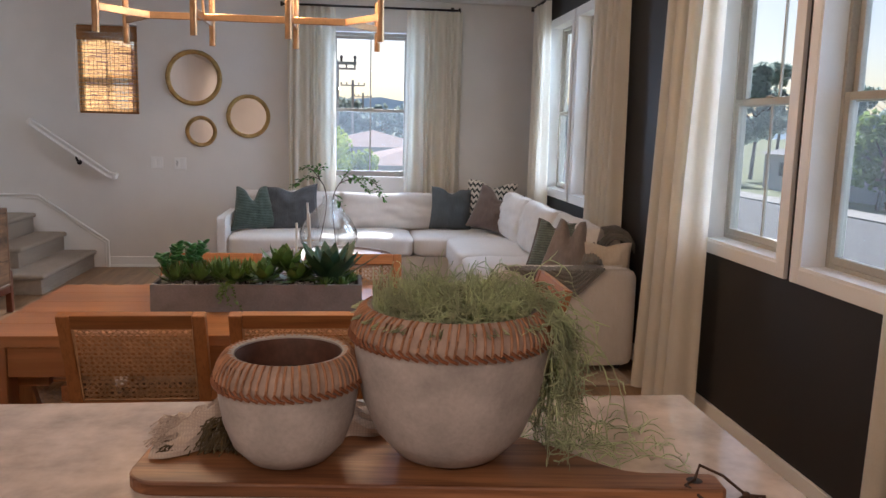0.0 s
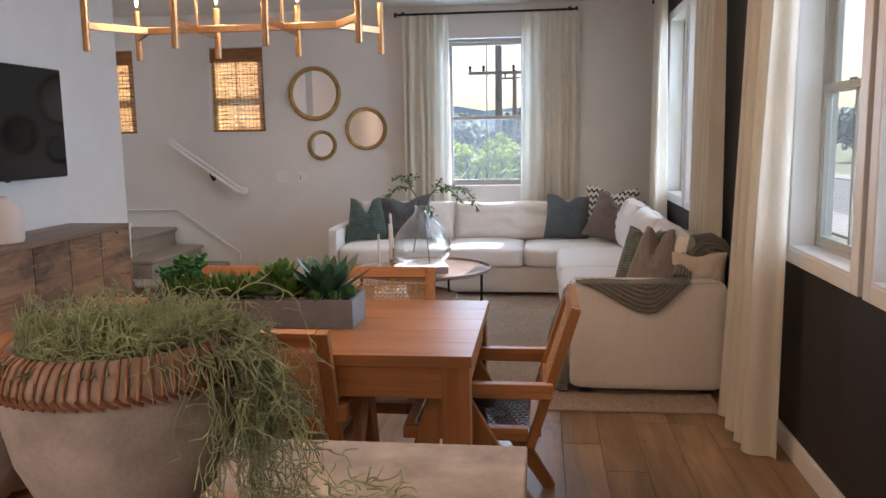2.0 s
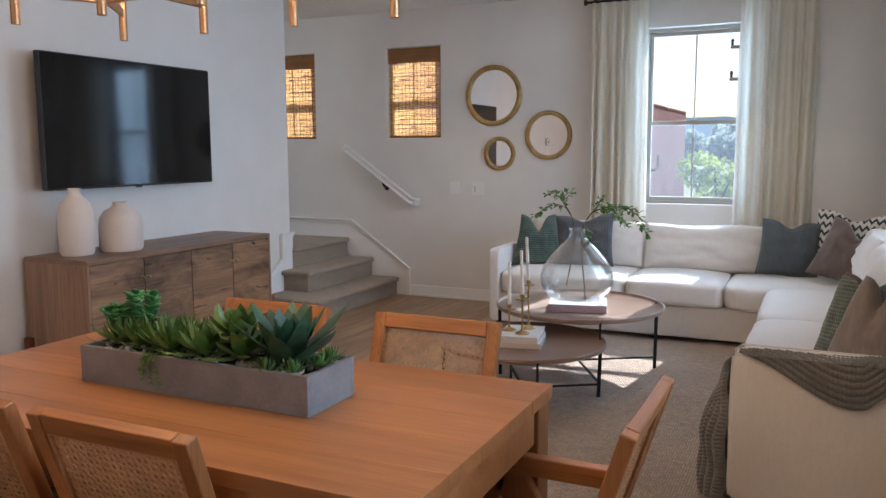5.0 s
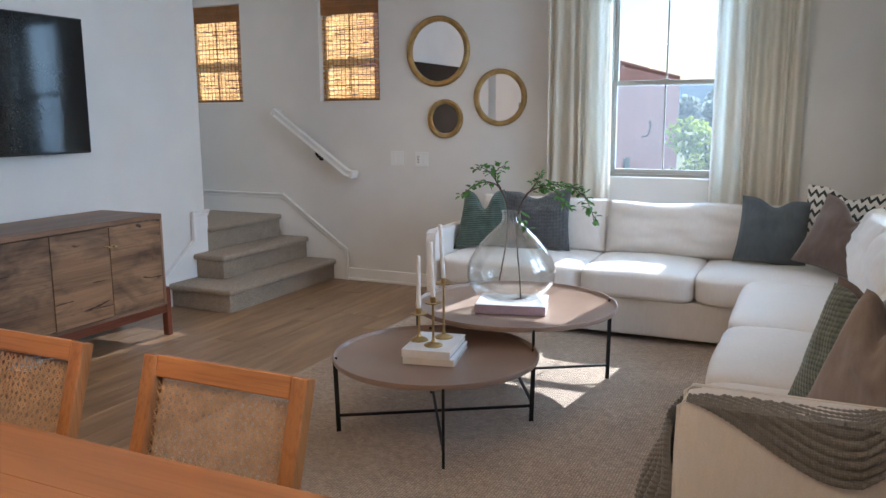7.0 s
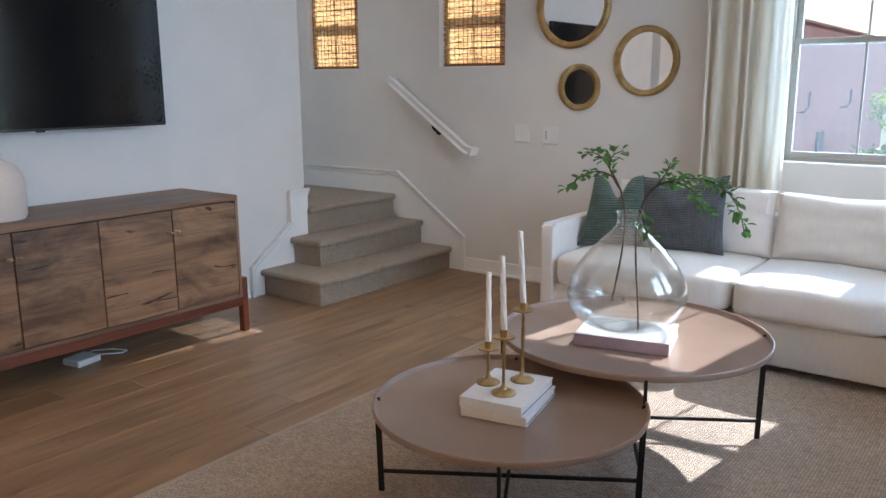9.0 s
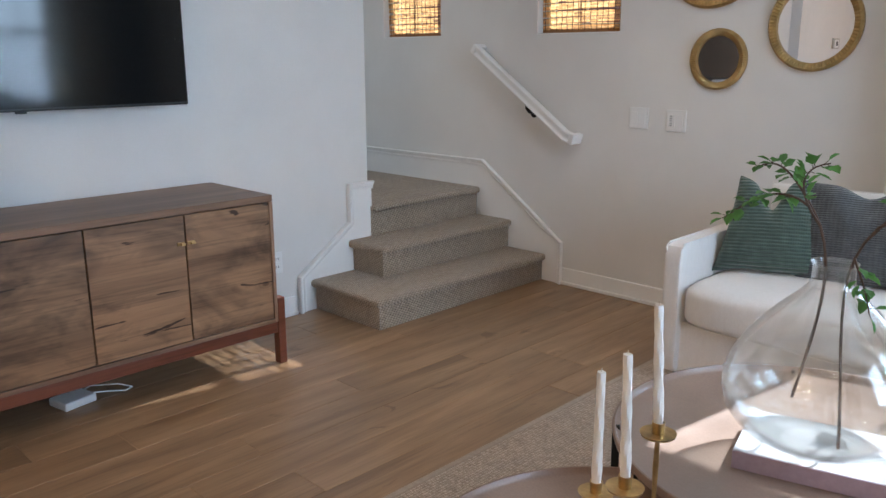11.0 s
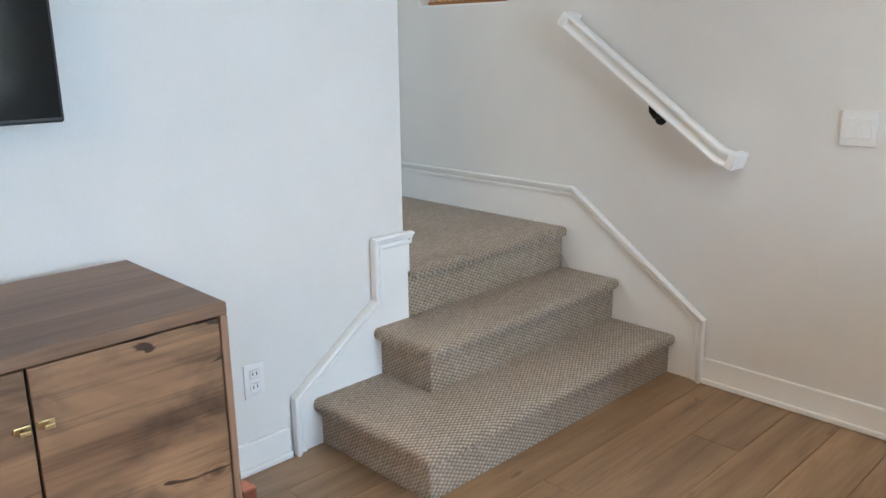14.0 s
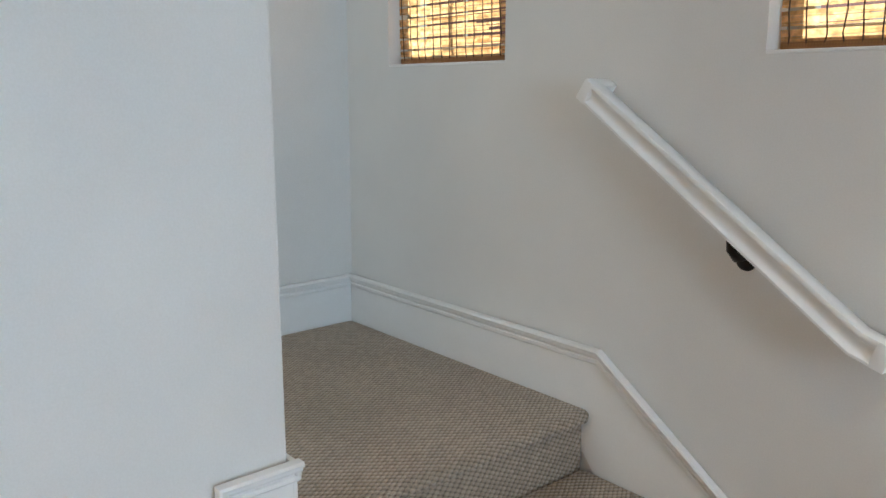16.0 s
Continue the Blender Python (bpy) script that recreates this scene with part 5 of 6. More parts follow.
def candlestick(x, y, z, h, ch, lean):
    cs = thing("candlestick", "slim aged brass candlestick", "candle holder", pose(x, y, z), "brass candlesticks")
    part("stand", lathe(bmesh.new(), [(0, 0), (0.040, 0), (0.041, 0.004), (0.030, 0.011), (0.012, 0.017), (0.006, 0.03), (0.0045, h * 0.4), (0.006, h * 0.7), (0.0045, h - 0.03), (0.008, h - 0.020), (0.034, h - 0.016), (0.036, h - 0.011), (0.012, h - 0.012), (0.013, h + 0.012), (0.011, h + 0.012), (0.010, h - 0.004), (0, h - 0.004)], 32), BRASS, cs, "", True)
    ca = thing("taper_candle", "white twisted taper candle standing in a brass holder", "candle", pose(x, y, z + h - 0.004, lean[0], lean[1], 0), "white taper candles")
    bm = bmesh.new()
    n, m = 12, 40
    rings = []
    for j in range(m + 1):
        v = j / m
        r = 0.0105 - 0.0025 * v
        rings.append([bm.verts.new(((r * (1 + 0.10 * math.cos(4 * (k * math.tau / n) + v * 22))) * math.cos(k * math.tau / n + v), (r * (1 + 0.10 * math.cos(4 * (k * math.tau / n) + v * 22))) * math.sin(k * math.tau / n + v), v * ch)) for k in range(n)])
    for a, b in zip(rings, rings[1:]):
        for k in range(n):
            bm.faces.new((a[k], a[(k + 1) % n], b[(k + 1) % n], b[k]))
    bm.faces.new(rings[-1])
    bm.faces.new(rings[0][::-1])
    part("wax", bm, WAX, ca, "", True)
    part("wick", tube(bmesh.new(), [(0, 0, ch), (0.001, 0, ch + 0.008)], 0.0008, 5), PAPER, ca)


ZK = ZA + 0.064
candlestick(0.118, 5.840, ZK, 0.135, 0.250, (0, 0))
candlestick(0.212, 5.790, ZK, 0.205, 0.255, (1, -1.5))
candlestick(0.200, 5.925, ZK, 0.262, 0.255, (1, -3))

# ---- glass vase with a branch ----
VX, VY, VZ = 0.318, 6.475, ZB + 0.045
gv = thing("glass_vase", "large clear teardrop glass vase standing on a book", "vase", pose(VX, VY, VZ))
outer = [(0, 0.0), (0.075, 0.0), (0.130, 0.010), (0.180, 0.040), (0.211, 0.082), (0.223, 0.125), (0.221, 0.165), (0.206, 0.210), (0.178, 0.257), (0.142, 0.301), (0.103, 0.341), (0.070, 0.372), (0.052, 0.392), (0.046, 0.410), (0.046, 0.440), (0.052, 0.448)]
inner = [(max(0, r - 0.0045), z + (0.006 if z < 0.02 else 0)) for r, z in reversed(outer)]
inner[-1] = (0, 0.007)
part("body", lathe(bmesh.new(), outer[:13] + inner[3:], 72), VASEG, gv, "", True)
part("neck", lathe(bmesh.new(), outer[12:15] + inner[1:4], 72), VASEG, gv, "", True)
part("rim", lathe(bmesh.new(), outer[14:] + inner[:2], 72), VASEG, gv, "", True)


def leaf(bm, p, d, up, length, width):
    """A pointed oval leaf, folded a little along its rib."""
    d = d.normalized()
    s = d.cross(up)
    s = s.normalized() if s.length > 1e-4 else Vector((1, 0, 0))
    u = s.cross(d)
    rib = [bm.verts.new(p + d * length * t - u * 0.12 * length * t * t) for t in (0, 0.35, 0.72, 1.0)]
    for sg in (1, -1):
        e = [bm.verts.new(p + d * length * t + s * sg * width * k + u * 0.12 * width) for t, k in ((0.3, 0.46), (0.68, 0.38))]
        for q in ((rib[0], rib[1], e[0]), (rib[1], rib[2], e[1], e[0]), (rib[2], rib[3], e[1])):
            bm.faces.new(q if sg > 0 else q[::-1])


def branch():
    br = thing("leafy_branch", "cut green leafy branch standing in the glass vase", "plant", pose(VX, VY, VZ))
    rnd = random.Random(4)
    stems, lv = bmesh.new(), bmesh.new()

    def curve(p0, p1, p2, p3, n):
        out = []
        for i in range(n + 1):
            t = i / n
            out.append(Vector(p0) * (1 - t) ** 3 + Vector(p1) * 3 * t * (1 - t) ** 2 + Vector(p2) * 3 * t * t * (1 - t) + Vector(p3) * t ** 3)
        return out
    mains = [
        curve((-0.07, 0.02, 0.09), (-0.03, 0.01, 0.28), (0.02, -0.02, 0.46), (-0.06, 0.00, 0.56), 10),
        curve((0.06, -0.02, 0.012), (0.05, -0.02, 0.25), (-0.02, 0.02, 0.42), (0.08, 0.0, 0.54), 10),
    ]
    tops = [
        (mains[0][-1], (-0.13, 0.0, 0.62), (-0.20, 0.01, 0.58), (-0.27, 0.0, 0.515), 28),
        (mains[0][-1], (-0.12, 0.02, 0.64), (-0.15, 0.0, 0.68), (-0.205, 0.02, 0.645), 18),
        (mains[0][-2], (-0.09, -0.03, 0.60), (-0.10, -0.02, 0.66), (-0.03, -0.01, 0.672), 16),
        (mains[1][-1], (0.17, 0.0, 0.60), (0.37, 0.02, 0.64), (0.415, 0.0, 0.42), 64),
        (mains[1][-2], (0.10, 0.03, 0.57), (0.13, 0.03, 0.60), (0.135, 0.02, 0.635), 16),
        (mains[1][-1], (0.16, -0.04, 0.60), (0.26, -0.04, 0.58), (0.30, -0.05, 0.47), 30),
        (mains[1][-3], (0.05, -0.03, 0.46), (0.08, -0.05, 0.43), (0.10, -0.06, 0.36), 12),
    ]
    for c in mains:
        tube(stems, c, 0.0035, 6, [0.0042 - 0.001 * i / len(c) for i in range(len(c))])
    for p0, p1, p2, p3, n in tops:
        c = curve(p0, p1, p2, p3, 12)
        tube(stems, c, 0.003, 5, [0.0036 - 0.0020 * i / 12 for i in range(13)])
        n = int(n * 1.1)
        for k in range(n):
            t = 0.22 + 0.78 * (k + rnd.random()) / n
            i = min(11, int(t * 12))
            p = c[i].lerp(c[i + 1], t * 12 - i) if i < 12 else c[12]
            ax = (c[i + 1] - c[i]).normalized()
            d = (ax * 0.5 + Vector((rnd.uniform(-1, 1), rnd.uniform(-1, 1), rnd.uniform(-0.8, 0.7)))).normalized()
            q = p + d * 0.012
            tube(stems, [p, q], 0.0008, 4)
            leaf(lv, q, d, Vector((rnd.uniform(-.4, .4), rnd.uniform(-.4, .4), 1)), rnd.uniform(0.026, 0.042), rnd.uniform(0.020, 0.029))
    part("stems", stems, TWIG, br, "thin dark twigs", True)
    part("leaves", lv, LEAFG, br, "small green oval leaves", True)


branch()

# ---- dining table ----
TX0, TX1, TY0, TY1, TZ = -0.72, 0.994, 2.99, 3.848, 0.755
dt = thing("dining_table", "long honey-brown wooden dining table with square legs", "dining table", pose(0, 0, 0))
for k in range(5):
    w = (TY1 - TY0) / 5
    part("top_board", boxed(TX0, TX1, TY0 + k * w + 0.0003, TY0 + (k + 1) * w - 0.0003, TZ - 0.038, TZ, 0.0015), TABLEX, dt)
for a in ((TX0 + 0.03, TX1 - 0.03, TY0 + 0.02, TY0 + 0.045), (TX0 + 0.03, TX1 - 0.03, TY1 - 0.045, TY1 - 0.02)):
    part("apron", boxed(a[0], a[1], a[2], a[3], TZ - 0.145, TZ - 0.039, 0.002), TABLEX, dt)
for a in ((TX0 + 0.02, TX0 + 0.045), (TX1 - 0.045, TX1 - 0.02)):
    part("apron", boxed(a[0], a[1], TY0 + 0.05, TY1 - 0.05, TZ - 0.145, TZ - 0.039, 0.002), TABLEX, dt)
for xx in (TX0 + 0.008, TX1 - 0.098):
    for yy in (TY0 + 0.008, TY1 - 0.098):
        part("leg", boxed(xx, xx + 0.09, yy, yy + 0.09, 0.0, TZ - 0.0385, 0.004), TABLEZ, dt)


# ---- cane chairs ----
def cane_panel(w, h, cell=0.0165):
    """Woven cane in the local xz plane: pairs upright and across, and two diagonals."""
    bm = bmesh.new()

    def strip(x0, z0, x1, z1, wd, y):
        bar(bm, (x0, y, z0), (x1, y, z1), 0.0011, wd, up=(-(z1 - z0), 0, x1 - x0))
    n = int(w / cell)
    for i in range(1, n):
        x = -w / 2 + i * w / n
        for o in (-0.0022, 0.0022):
            strip(x + o, 0, x + o, h, 0.0018, 0.0)
    n = int(h / cell)
    for j in range(1, n):
        z = j * h / n
        for o in (-0.0022, 0.0022):
            strip(-w / 2, z + o, w / 2, z + o, 0.0018, 0.0012)
    c = cell * 1.42
    k = -h
    while k < w:
        xa, xb = max(0, k), min(w, k + h)
        if xb - xa > 0.01:
            strip(xa - w / 2, xa - k, xb - w / 2, xb - k, 0.0026, -0.0012)
            strip(w / 2 - xa, xa - k, w / 2 - xb, xb - k, 0.0026, 0.0022)
        k += c
    return bm


def dining_chair(m, label, cord=False):
    """Faces local +y: compass legs, flat arms, a reclined cane back and a cane seat."""
    ch = thing("dining_chair", label, "chair", m, "chairs round the table")

    def piece(name, make, mat_, lab=""):
        return part(name, make(), mat_, ch, lab)
    hw = 0.228
    top, bot = Vector((0, -0.365, 0.850)), Vector((0, -0.205, 0.345))

    def on_back(t):
        return top.lerp(bot, t)
    for s in (-1, 1):
        def post(s=s):
            a, b = on_back(0), on_back(1)
            return bar(bmesh.new(), (s * (hw - 0.02), a.y, a.z), (s * (hw - 0.02), b.y, b.z), 0.042, 0.034, up=(0, -1, 0.3), bev=0.004)

        def arm(s=s):
            return boxed(s * (hw + 0.006) - 0.02, s * (hw + 0.006) + 0.02, -0.285, 0.215, 0.535, 0.588, 0.004)

        def fleg(s=s):
            return bar(bmesh.new(), (s * (hw + 0.006), 0.10, 0.536), (s * (hw + 0.006), 0.285, 0.0), 0.036, 0.10, up=(0, 1, 0.3), bev=0.004, h2=0.045)

        def rleg(s=s):
            return bar(bmesh.new(), (s * (hw + 0.005), 0.06, 0.5355), (s * (hw + 0.005), -0.285, 0.0), 0.034, 0.10, up=(0, 1, 0.3), bev=0.004, h2=0.045)

        def srail(s=s):
            return boxed(s * (hw - 0.024) - 0.021, s * (hw - 0.024) + 0.021, -0.20, 0.245, 0.372, 0.418, 0.004)
        piece("back_post", post, TEAK)
        piece("armrest", arm, TEAKY)
        piece("leg", fleg, TEAK)
        piece("leg", rleg, TEAK)
        piece("seat_rail", srail, TEAKY)
    for t in (0.045, 0.66):
        def rail_(t=t):
            p = on_back(t)
            w = 0.05 if t < 0.1 else 0.042
            return bar(bmesh.new(), (-hw + 0.041, p.y, p.z), (hw - 0.041, p.y, p.z), 0.030, w, up=(0, -0.3, 1), bev=0.003)
        piece("back_rail", rail_, TEAKX)
    for yy in (-0.225, 0.225):
        def frail(yy=yy):
            return boxed(-hw + 0.045, hw - 0.045, yy - 0.021, yy + 0.021, 0.373, 0.417, 0.004)
        piece("seat_rail", frail, TEAKX)

    def cane_back():
        bm = cane_panel(2 * (hw - 0.041), 0.272)
        p0, p1 = on_back(0.62), on_back(0.095)
        d = (p1 - p0).normalized()
        m2 = Matrix(((1, 0, 0, 0), (0, -d.z, d.y, p0.y), (0, d.y, d.z, p0.z), (0, 0, 0, 1)))
        bmesh.ops.transform(bm, matrix=m2, verts=bm.verts[:])
        return bm

    def cane_seat():
        bm = cane_panel(2 * (hw - 0.045), 0.408)
        bmesh.ops.transform(bm, matrix=Matrix.Translation((0, -0.204, 0.410)) @ Matrix.Rotation(radians(-90), 4, "X"), verts=bm.verts[:])
        return bm

    def bead():
        bm = bmesh.new()
        for t in (0.10, 0.615):
            p = on_back(t)
            bar(bm, (-hw + 0.045, p.y - 0.012, p.z), (hw - 0.045, p.y - 0.012, p.z), 0.004, 0.005)
        for s in (-1, 1):
            a, b = on_back(0.10), on_back(0.615)
            bar(bm, (s * (hw - 0.045), a.y - 0.012, a.z), (s * (hw - 0.045), b.y - 0.012, b.z), 0.004, 0.005, up=(0, 1, 0.3))
        return bm
    tagged(piece("cane_back", cane_back, CANE, "woven natural cane"), kind="stuff")
    piece("cane_bead", bead, CANE)
    tagged(piece("cane_seat", cane_seat, BLACKCORD if cord else CANE, "woven seat"), kind="stuff")
    return ch


LBL = "low teak armchair with a woven cane back at the dining table"
first = dining_chair(pose(-0.195, 3.265, 0, 0, 0, 0), LBL)
for m in (pose(0.335, 3.265, 0, 0, 0, 0), pose(0.505, 3.755, 0, 0, 0, 180), pose(-0.150, 3.755, 0, 0, 0, 180)):
    copy_thing(first, m)
tagged(copy_thing(first, pose(-0.76, 3.40, 0, 0, 0, -90)), "low teak cane-backed armchair at the table's end by the wall")
dining_chair(pose(0.965, 3.495, 0, 0, 0, 90), "low teak cane-backed armchair with a black seat by the sofa", True)

# ---- planter of succulents ----
PX0, PX1, PY0, PY1, PZ = -0.243, 0.537, 3.325, 3.540, TZ
pb = thing("trough_planter", "long rectangular grey cement planter on the table", "planter", pose(0, 0, PZ))
bm = bmesh.new()
for a in ((PX0, PX1, PY0, PY0 + 0.014), (PX0, PX1, PY1 - 0.014, PY1), (PX0, PX0 + 0.014, PY0 + 0.014, PY1 - 0.014), (PX1 - 0.014, PX1, PY0 + 0.014, PY1 - 0.014)):
    box(bm, a[0], a[1], a[2], a[3], 0, 0.105, 0.002)
box(bm, PX0 + 0.014, PX1 - 0.014, PY0 + 0.014, PY1 - 0.014, 0.0, 0.02)
part("trough", bm, CEMENTBOX, pb)
part("soil", boxed(PX0 + 0.015, PX1 - 0.015, PY0 + 0.015, PY1 - 0.015, 0.02, 0.088), SOIL, pb)
bm = bmesh.new()
rnd = random.Random(8)
for _ in range(240):
    r = rnd.uniform(0.006, 0.012)
    bmesh.ops.create_icosphere(bm, subdivisions=1, radius=1, matrix=Matrix.LocRotScale((rnd.uniform(PX0 + 0.025, PX1 - 0.025), rnd.uniform(PY0 + 0.022, PY1 - 0.022), 0.091 + rnd.uniform(0, 0.008)), Euler((rnd.random(), rnd.random(), rnd.random() * 6)), (r, r * 0.8, r * 0.6)))
tagged(part("pebbles", bm, PEBBLE, None, "", True), "small white pebbles over the planter soil", "pebbles", kind="stuff").location = (0, 0, PZ)


def fat_leaf(bm, p, d, up, length, width, thick, tip=0.15, curl=0.2, n=7):
    """A fleshy leaf: a tapering lens-shaped blade that curls up at its tip."""
    d = d.normalized()
    s = d.cross(up)
    s = s.normalized() if s.length > 1e-4 else Vector((1, 0, 0))
    u = s.cross(d)
    rings = []
    for i in range(n):
        t = i / (n - 1)
        w = width / 2 * (math.sin(math.pi * (0.18 + 0.72 * t)) ** 0.8) * (1 if t < 0.8 else 1 - (t - 0.8) * (5 - 5 * tip))
        h = thick / 2 * (1 - 0.75 * t)
        c = p + d * length * t + u * curl * length * t * t
        rings.append([bm.verts.new(c + s * w), bm.verts.new(c + u * h * 0.35), bm.verts.new(c - s * w), bm.verts.new(c - u * h)])
    for a, b in zip(rings, rings[1:]):
        for k in range(4):
            bm.faces.new((a[k], a[(k + 1) % 4], b[(k + 1) % 4], b[k]))
    bm.faces.new(rings[-1])
    bm.faces.new(rings[0][::-1])


def rosette(name, label, x, y, z, n, length, width, mat_, spread, curl=0.3, seed=0, thick=0.010, group=""):
    pl = thing(name, label, "plant", pose(x, y, z), group)
    rnd = random.Random(seed)
    bm = bmesh.new()
    for k in range(n):
        a = k * 2.39996 + rnd.uniform(-0.2, 0.2)
        t = (k + 0.5) / n
        el = radians(80 - spread * t + rnd.uniform(-7, 7))
        d = Vector((math.cos(a) * math.cos(el), math.sin(a) * math.cos(el), math.sin(el)))
        L = length * (0.45 + 0.55 * t) * rnd.uniform(0.85, 1.1)
        fat_leaf(bm, Vector((0, 0, 0.004)) + d * 0.008, d, Vector((0, 0, 1)), L, width * (0.7 + 0.3 * t), thick, curl=curl)
    part("leaves", bm, mat_, pl, "", True)
    return pl


ZP = PZ + 0.092
rosette("agave_plant", "spiky dark green agave in the cement planter", 0.415, 3.425, ZP, 28, 0.215, 0.062, AGAVE, 52, 0.06, 3, 0.016)
rosette("echeveria_plant", "broad light green rosette succulent in the planter", 0.235, 3.44, ZP + 0.055, 24, 0.125, 0.056, SUCC, 85, 0.35, 5, group="planter succulents")
rosette("echeveria_plant", "broad light green rosette succulent in the planter", 0.285, 3.39, ZP + 0.02, 22, 0.11, 0.046, SUCC, 90, 0.3, 6, group="planter succulents")
rosette("echeveria_plant", "broad light green rosette succulent in the planter", 0.17, 3.38, ZP + 0.02, 22, 0.115, 0.046, SUCC, 90, 0.3, 7, group="planter succulents")
for k, (x, y, s) in enumerate(((-0.005, 3.41, 0.09), (0.055, 3.39, 0.085), (0.10, 3.44, 0.08), (-0.075, 3.40, 0.08), (-0.165, 3.40, 0.075), (0.005, 3.47, 0.085), (0.32, 3.47, 0.07), (-0.13, 3.46, 0.07))):
    rosette("aloe_rosette", "small narrow-leaved green rosette succulent in the planter", x, y, ZP + 0.012, 30, s * 1.35, 0.021, SUCC, 86, 0.4, 20 + k, 0.008, "small planter succulents")
for k, (x, y) in enumerate(((0.395, 3.352), (0.462, 3.365), (0.492, 3.44), (0.485, 3.50))):
    rosette("sedum_clump", "low clump of fine green sedum in the planter", x, y, ZP, 46, 0.045, 0.008, SUCC, 84, 0.5, 40 + k, 0.005, "sedum clumps")


def jade(x, y, seed):
    pl = thing("jade_plant", "bright green jade plant with round fleshy leaves in the planter", "plant", pose(x, y, ZP), "jade plants")
    rnd = random.Random(seed)
    st, lv = bmesh.new(), bmesh.new()
    for s in range(4):
        a = rnd.uniform(0, 6.28)
        tip = Vector((math.cos(a) * 0.045, math.sin(a) * 0.04, rnd.uniform(0.09, 0.155)))
        pts = [Vector((0, 0, 0)), tip * 0.5 + Vector((0, 0, 0.01)), tip]
        tube(st, pts, 0.004, 6)
        for k in range(18):
            t = 0.45 + 0.55 * k / 17
            b = rnd.uniform(0, 6.28)
            d = Vector((math.cos(b), math.sin(b), rnd.uniform(0.1, 0.9))).normalized()
            p = tip * t + Vector((0, 0, 0.01 * math.sin(t * 3)))
            m = Matrix.Translation(p + d * 0.012) @ d.to_track_quat("X", "Z").to_matrix().to_4x4() @ Matrix.Diagonal((0.019, 0.013, 0.006, 1))
            bmesh.ops.create_uvsphere(lv, u_segments=8, v_segments=5, radius=1, matrix=m)
    part("stems", st, TWIG, pl, "", True)
    part("leaves", lv, JADE, pl, "", True)


jade(-0.190, 3.435, 1)
jade(-0.105, 3.445, 2)
pl = thing("trailing_sedum", "trailing strand of green sedum over the planter's edge", "plant", pose(0.035, PY0 + 0.02, ZP))
bm, rnd = bmesh.new(), random.Random(5)
for s in range(5):
    x = (s - 2) * 0.018
    for k in range(22):
        t = k / 21
        p = Vector((x + 0.02 * math.sin(t * 3 + s), 0.01 - 0.045 * min(1, t * 2.2), 0.016 - 0.062 * max(0, t - 0.35) * (1 + 0.3 * s % 2)))
        b = rnd.uniform(0, 6.28)
        fat_leaf(bm, p, Vector((math.cos(b), -0.4, math.sin(b))), Vector((0, -1, 0.2)), 0.014, 0.006, 0.004, n=4)
part("leaves", bm, SUCC, pl, "", True)

# ---- chandelier ----
CX = (-0.39, -0.06, 0.268, 0.595)
CYF, CYM, CYB, CZ = 3.305, 3.495, 3.685, 1.845
chd = thing("chandelier", "rose-gold linear chandelier with eight lit candle bulbs", "chandelier", pose(0, 0, 0))
nodes = [(-0.255, CYM), (CX[1], CYM), (CX[2], CYM), (0.47, CYM)]
for a, b in zip(nodes, nodes[1:]):
    part("spine_bar", bar(bmesh.new(), (a[0], a[1], CZ), (b[0], b[1], CZ), 0.010, 0.026, bev=0.002), BRONZE, chd)
for k, x in enumerate(CX):
    for y in (CYF, CYB):
        part("arm", bar(bmesh.new(), (nodes[k][0], nodes[k][1], CZ), (x, y, CZ), 0.010, 0.026, bev=0.002), BRONZE, chd)
        tb_ = part("candle_tube", lathe(bmesh.new(), [(0, 1.757), (0.0125, 1.757), (0.0125, 1.948), (0.010, 1.950), (0, 1.950)], 20, (x, y, 0)), BRONZE, chd, "", True)
        bl = part("bulb", lathe(bmesh.new(), [(0.008, 1.950), (0.0165, 1.972), (0.0170, 1.985), (0.011, 2.015), (0.003, 2.040), (0, 2.042)], 20, (x, y, 0)), GLASS, tb_, "clear flame-shaped bulb", True)
        bl.visible_shadow = False
        part("filament", lathe(bmesh.new(), [(0, 1.962), (0.005, 1.972), (0.0058, 1.99), (0.002, 2.016), (0, 2.018)], 10, (x, y, 0)), BULB, tb_, "glowing filament", True)
        lp = new("bulb_lamp", bpy.data.lights.new("bulb_lamp", "POINT"))
        lp.data.energy, lp.data.color, lp.data.shadow_soft_size = 2.8, (1.0, 0.66, 0.36), 0.02
        lp.location = (x, y, 2.06)
for x in (CX[1], CX[2]):
    part("hanging_rod", tube(bmesh.new(), [(x, CYM, CZ), (x, CYM, ZC - 0.01)], 0.0055, 10), BRONZE, chd, "", True)
part("ceiling_canopy", boxed(CX[1] - 0.08, CX[2] + 0.08, CYM - 0.05, CYM + 0.05, ZC - 0.022, ZC, 0.004), BRONZE, chd)

# ---- kitchen island ----
IX0, IX1, IY0, IY1, IZ = -1.55, 1.186, 0.86, 1.872, 0.92
isl = thing("kitchen_island", "kitchen island with a pale speckled quartz top", "kitchen island")
part("worktop", boxed(IX0, IX1, IY0, IY1, IZ - 0.038, IZ, 0.004), QUARTZ, isl)
part("base", boxed(IX0 + 0.03, IX1 - 0.04, IY0 + 0.03, IY1 - 0.30, 0.0, IZ - 0.039, 0.003), ISLBASE, isl)


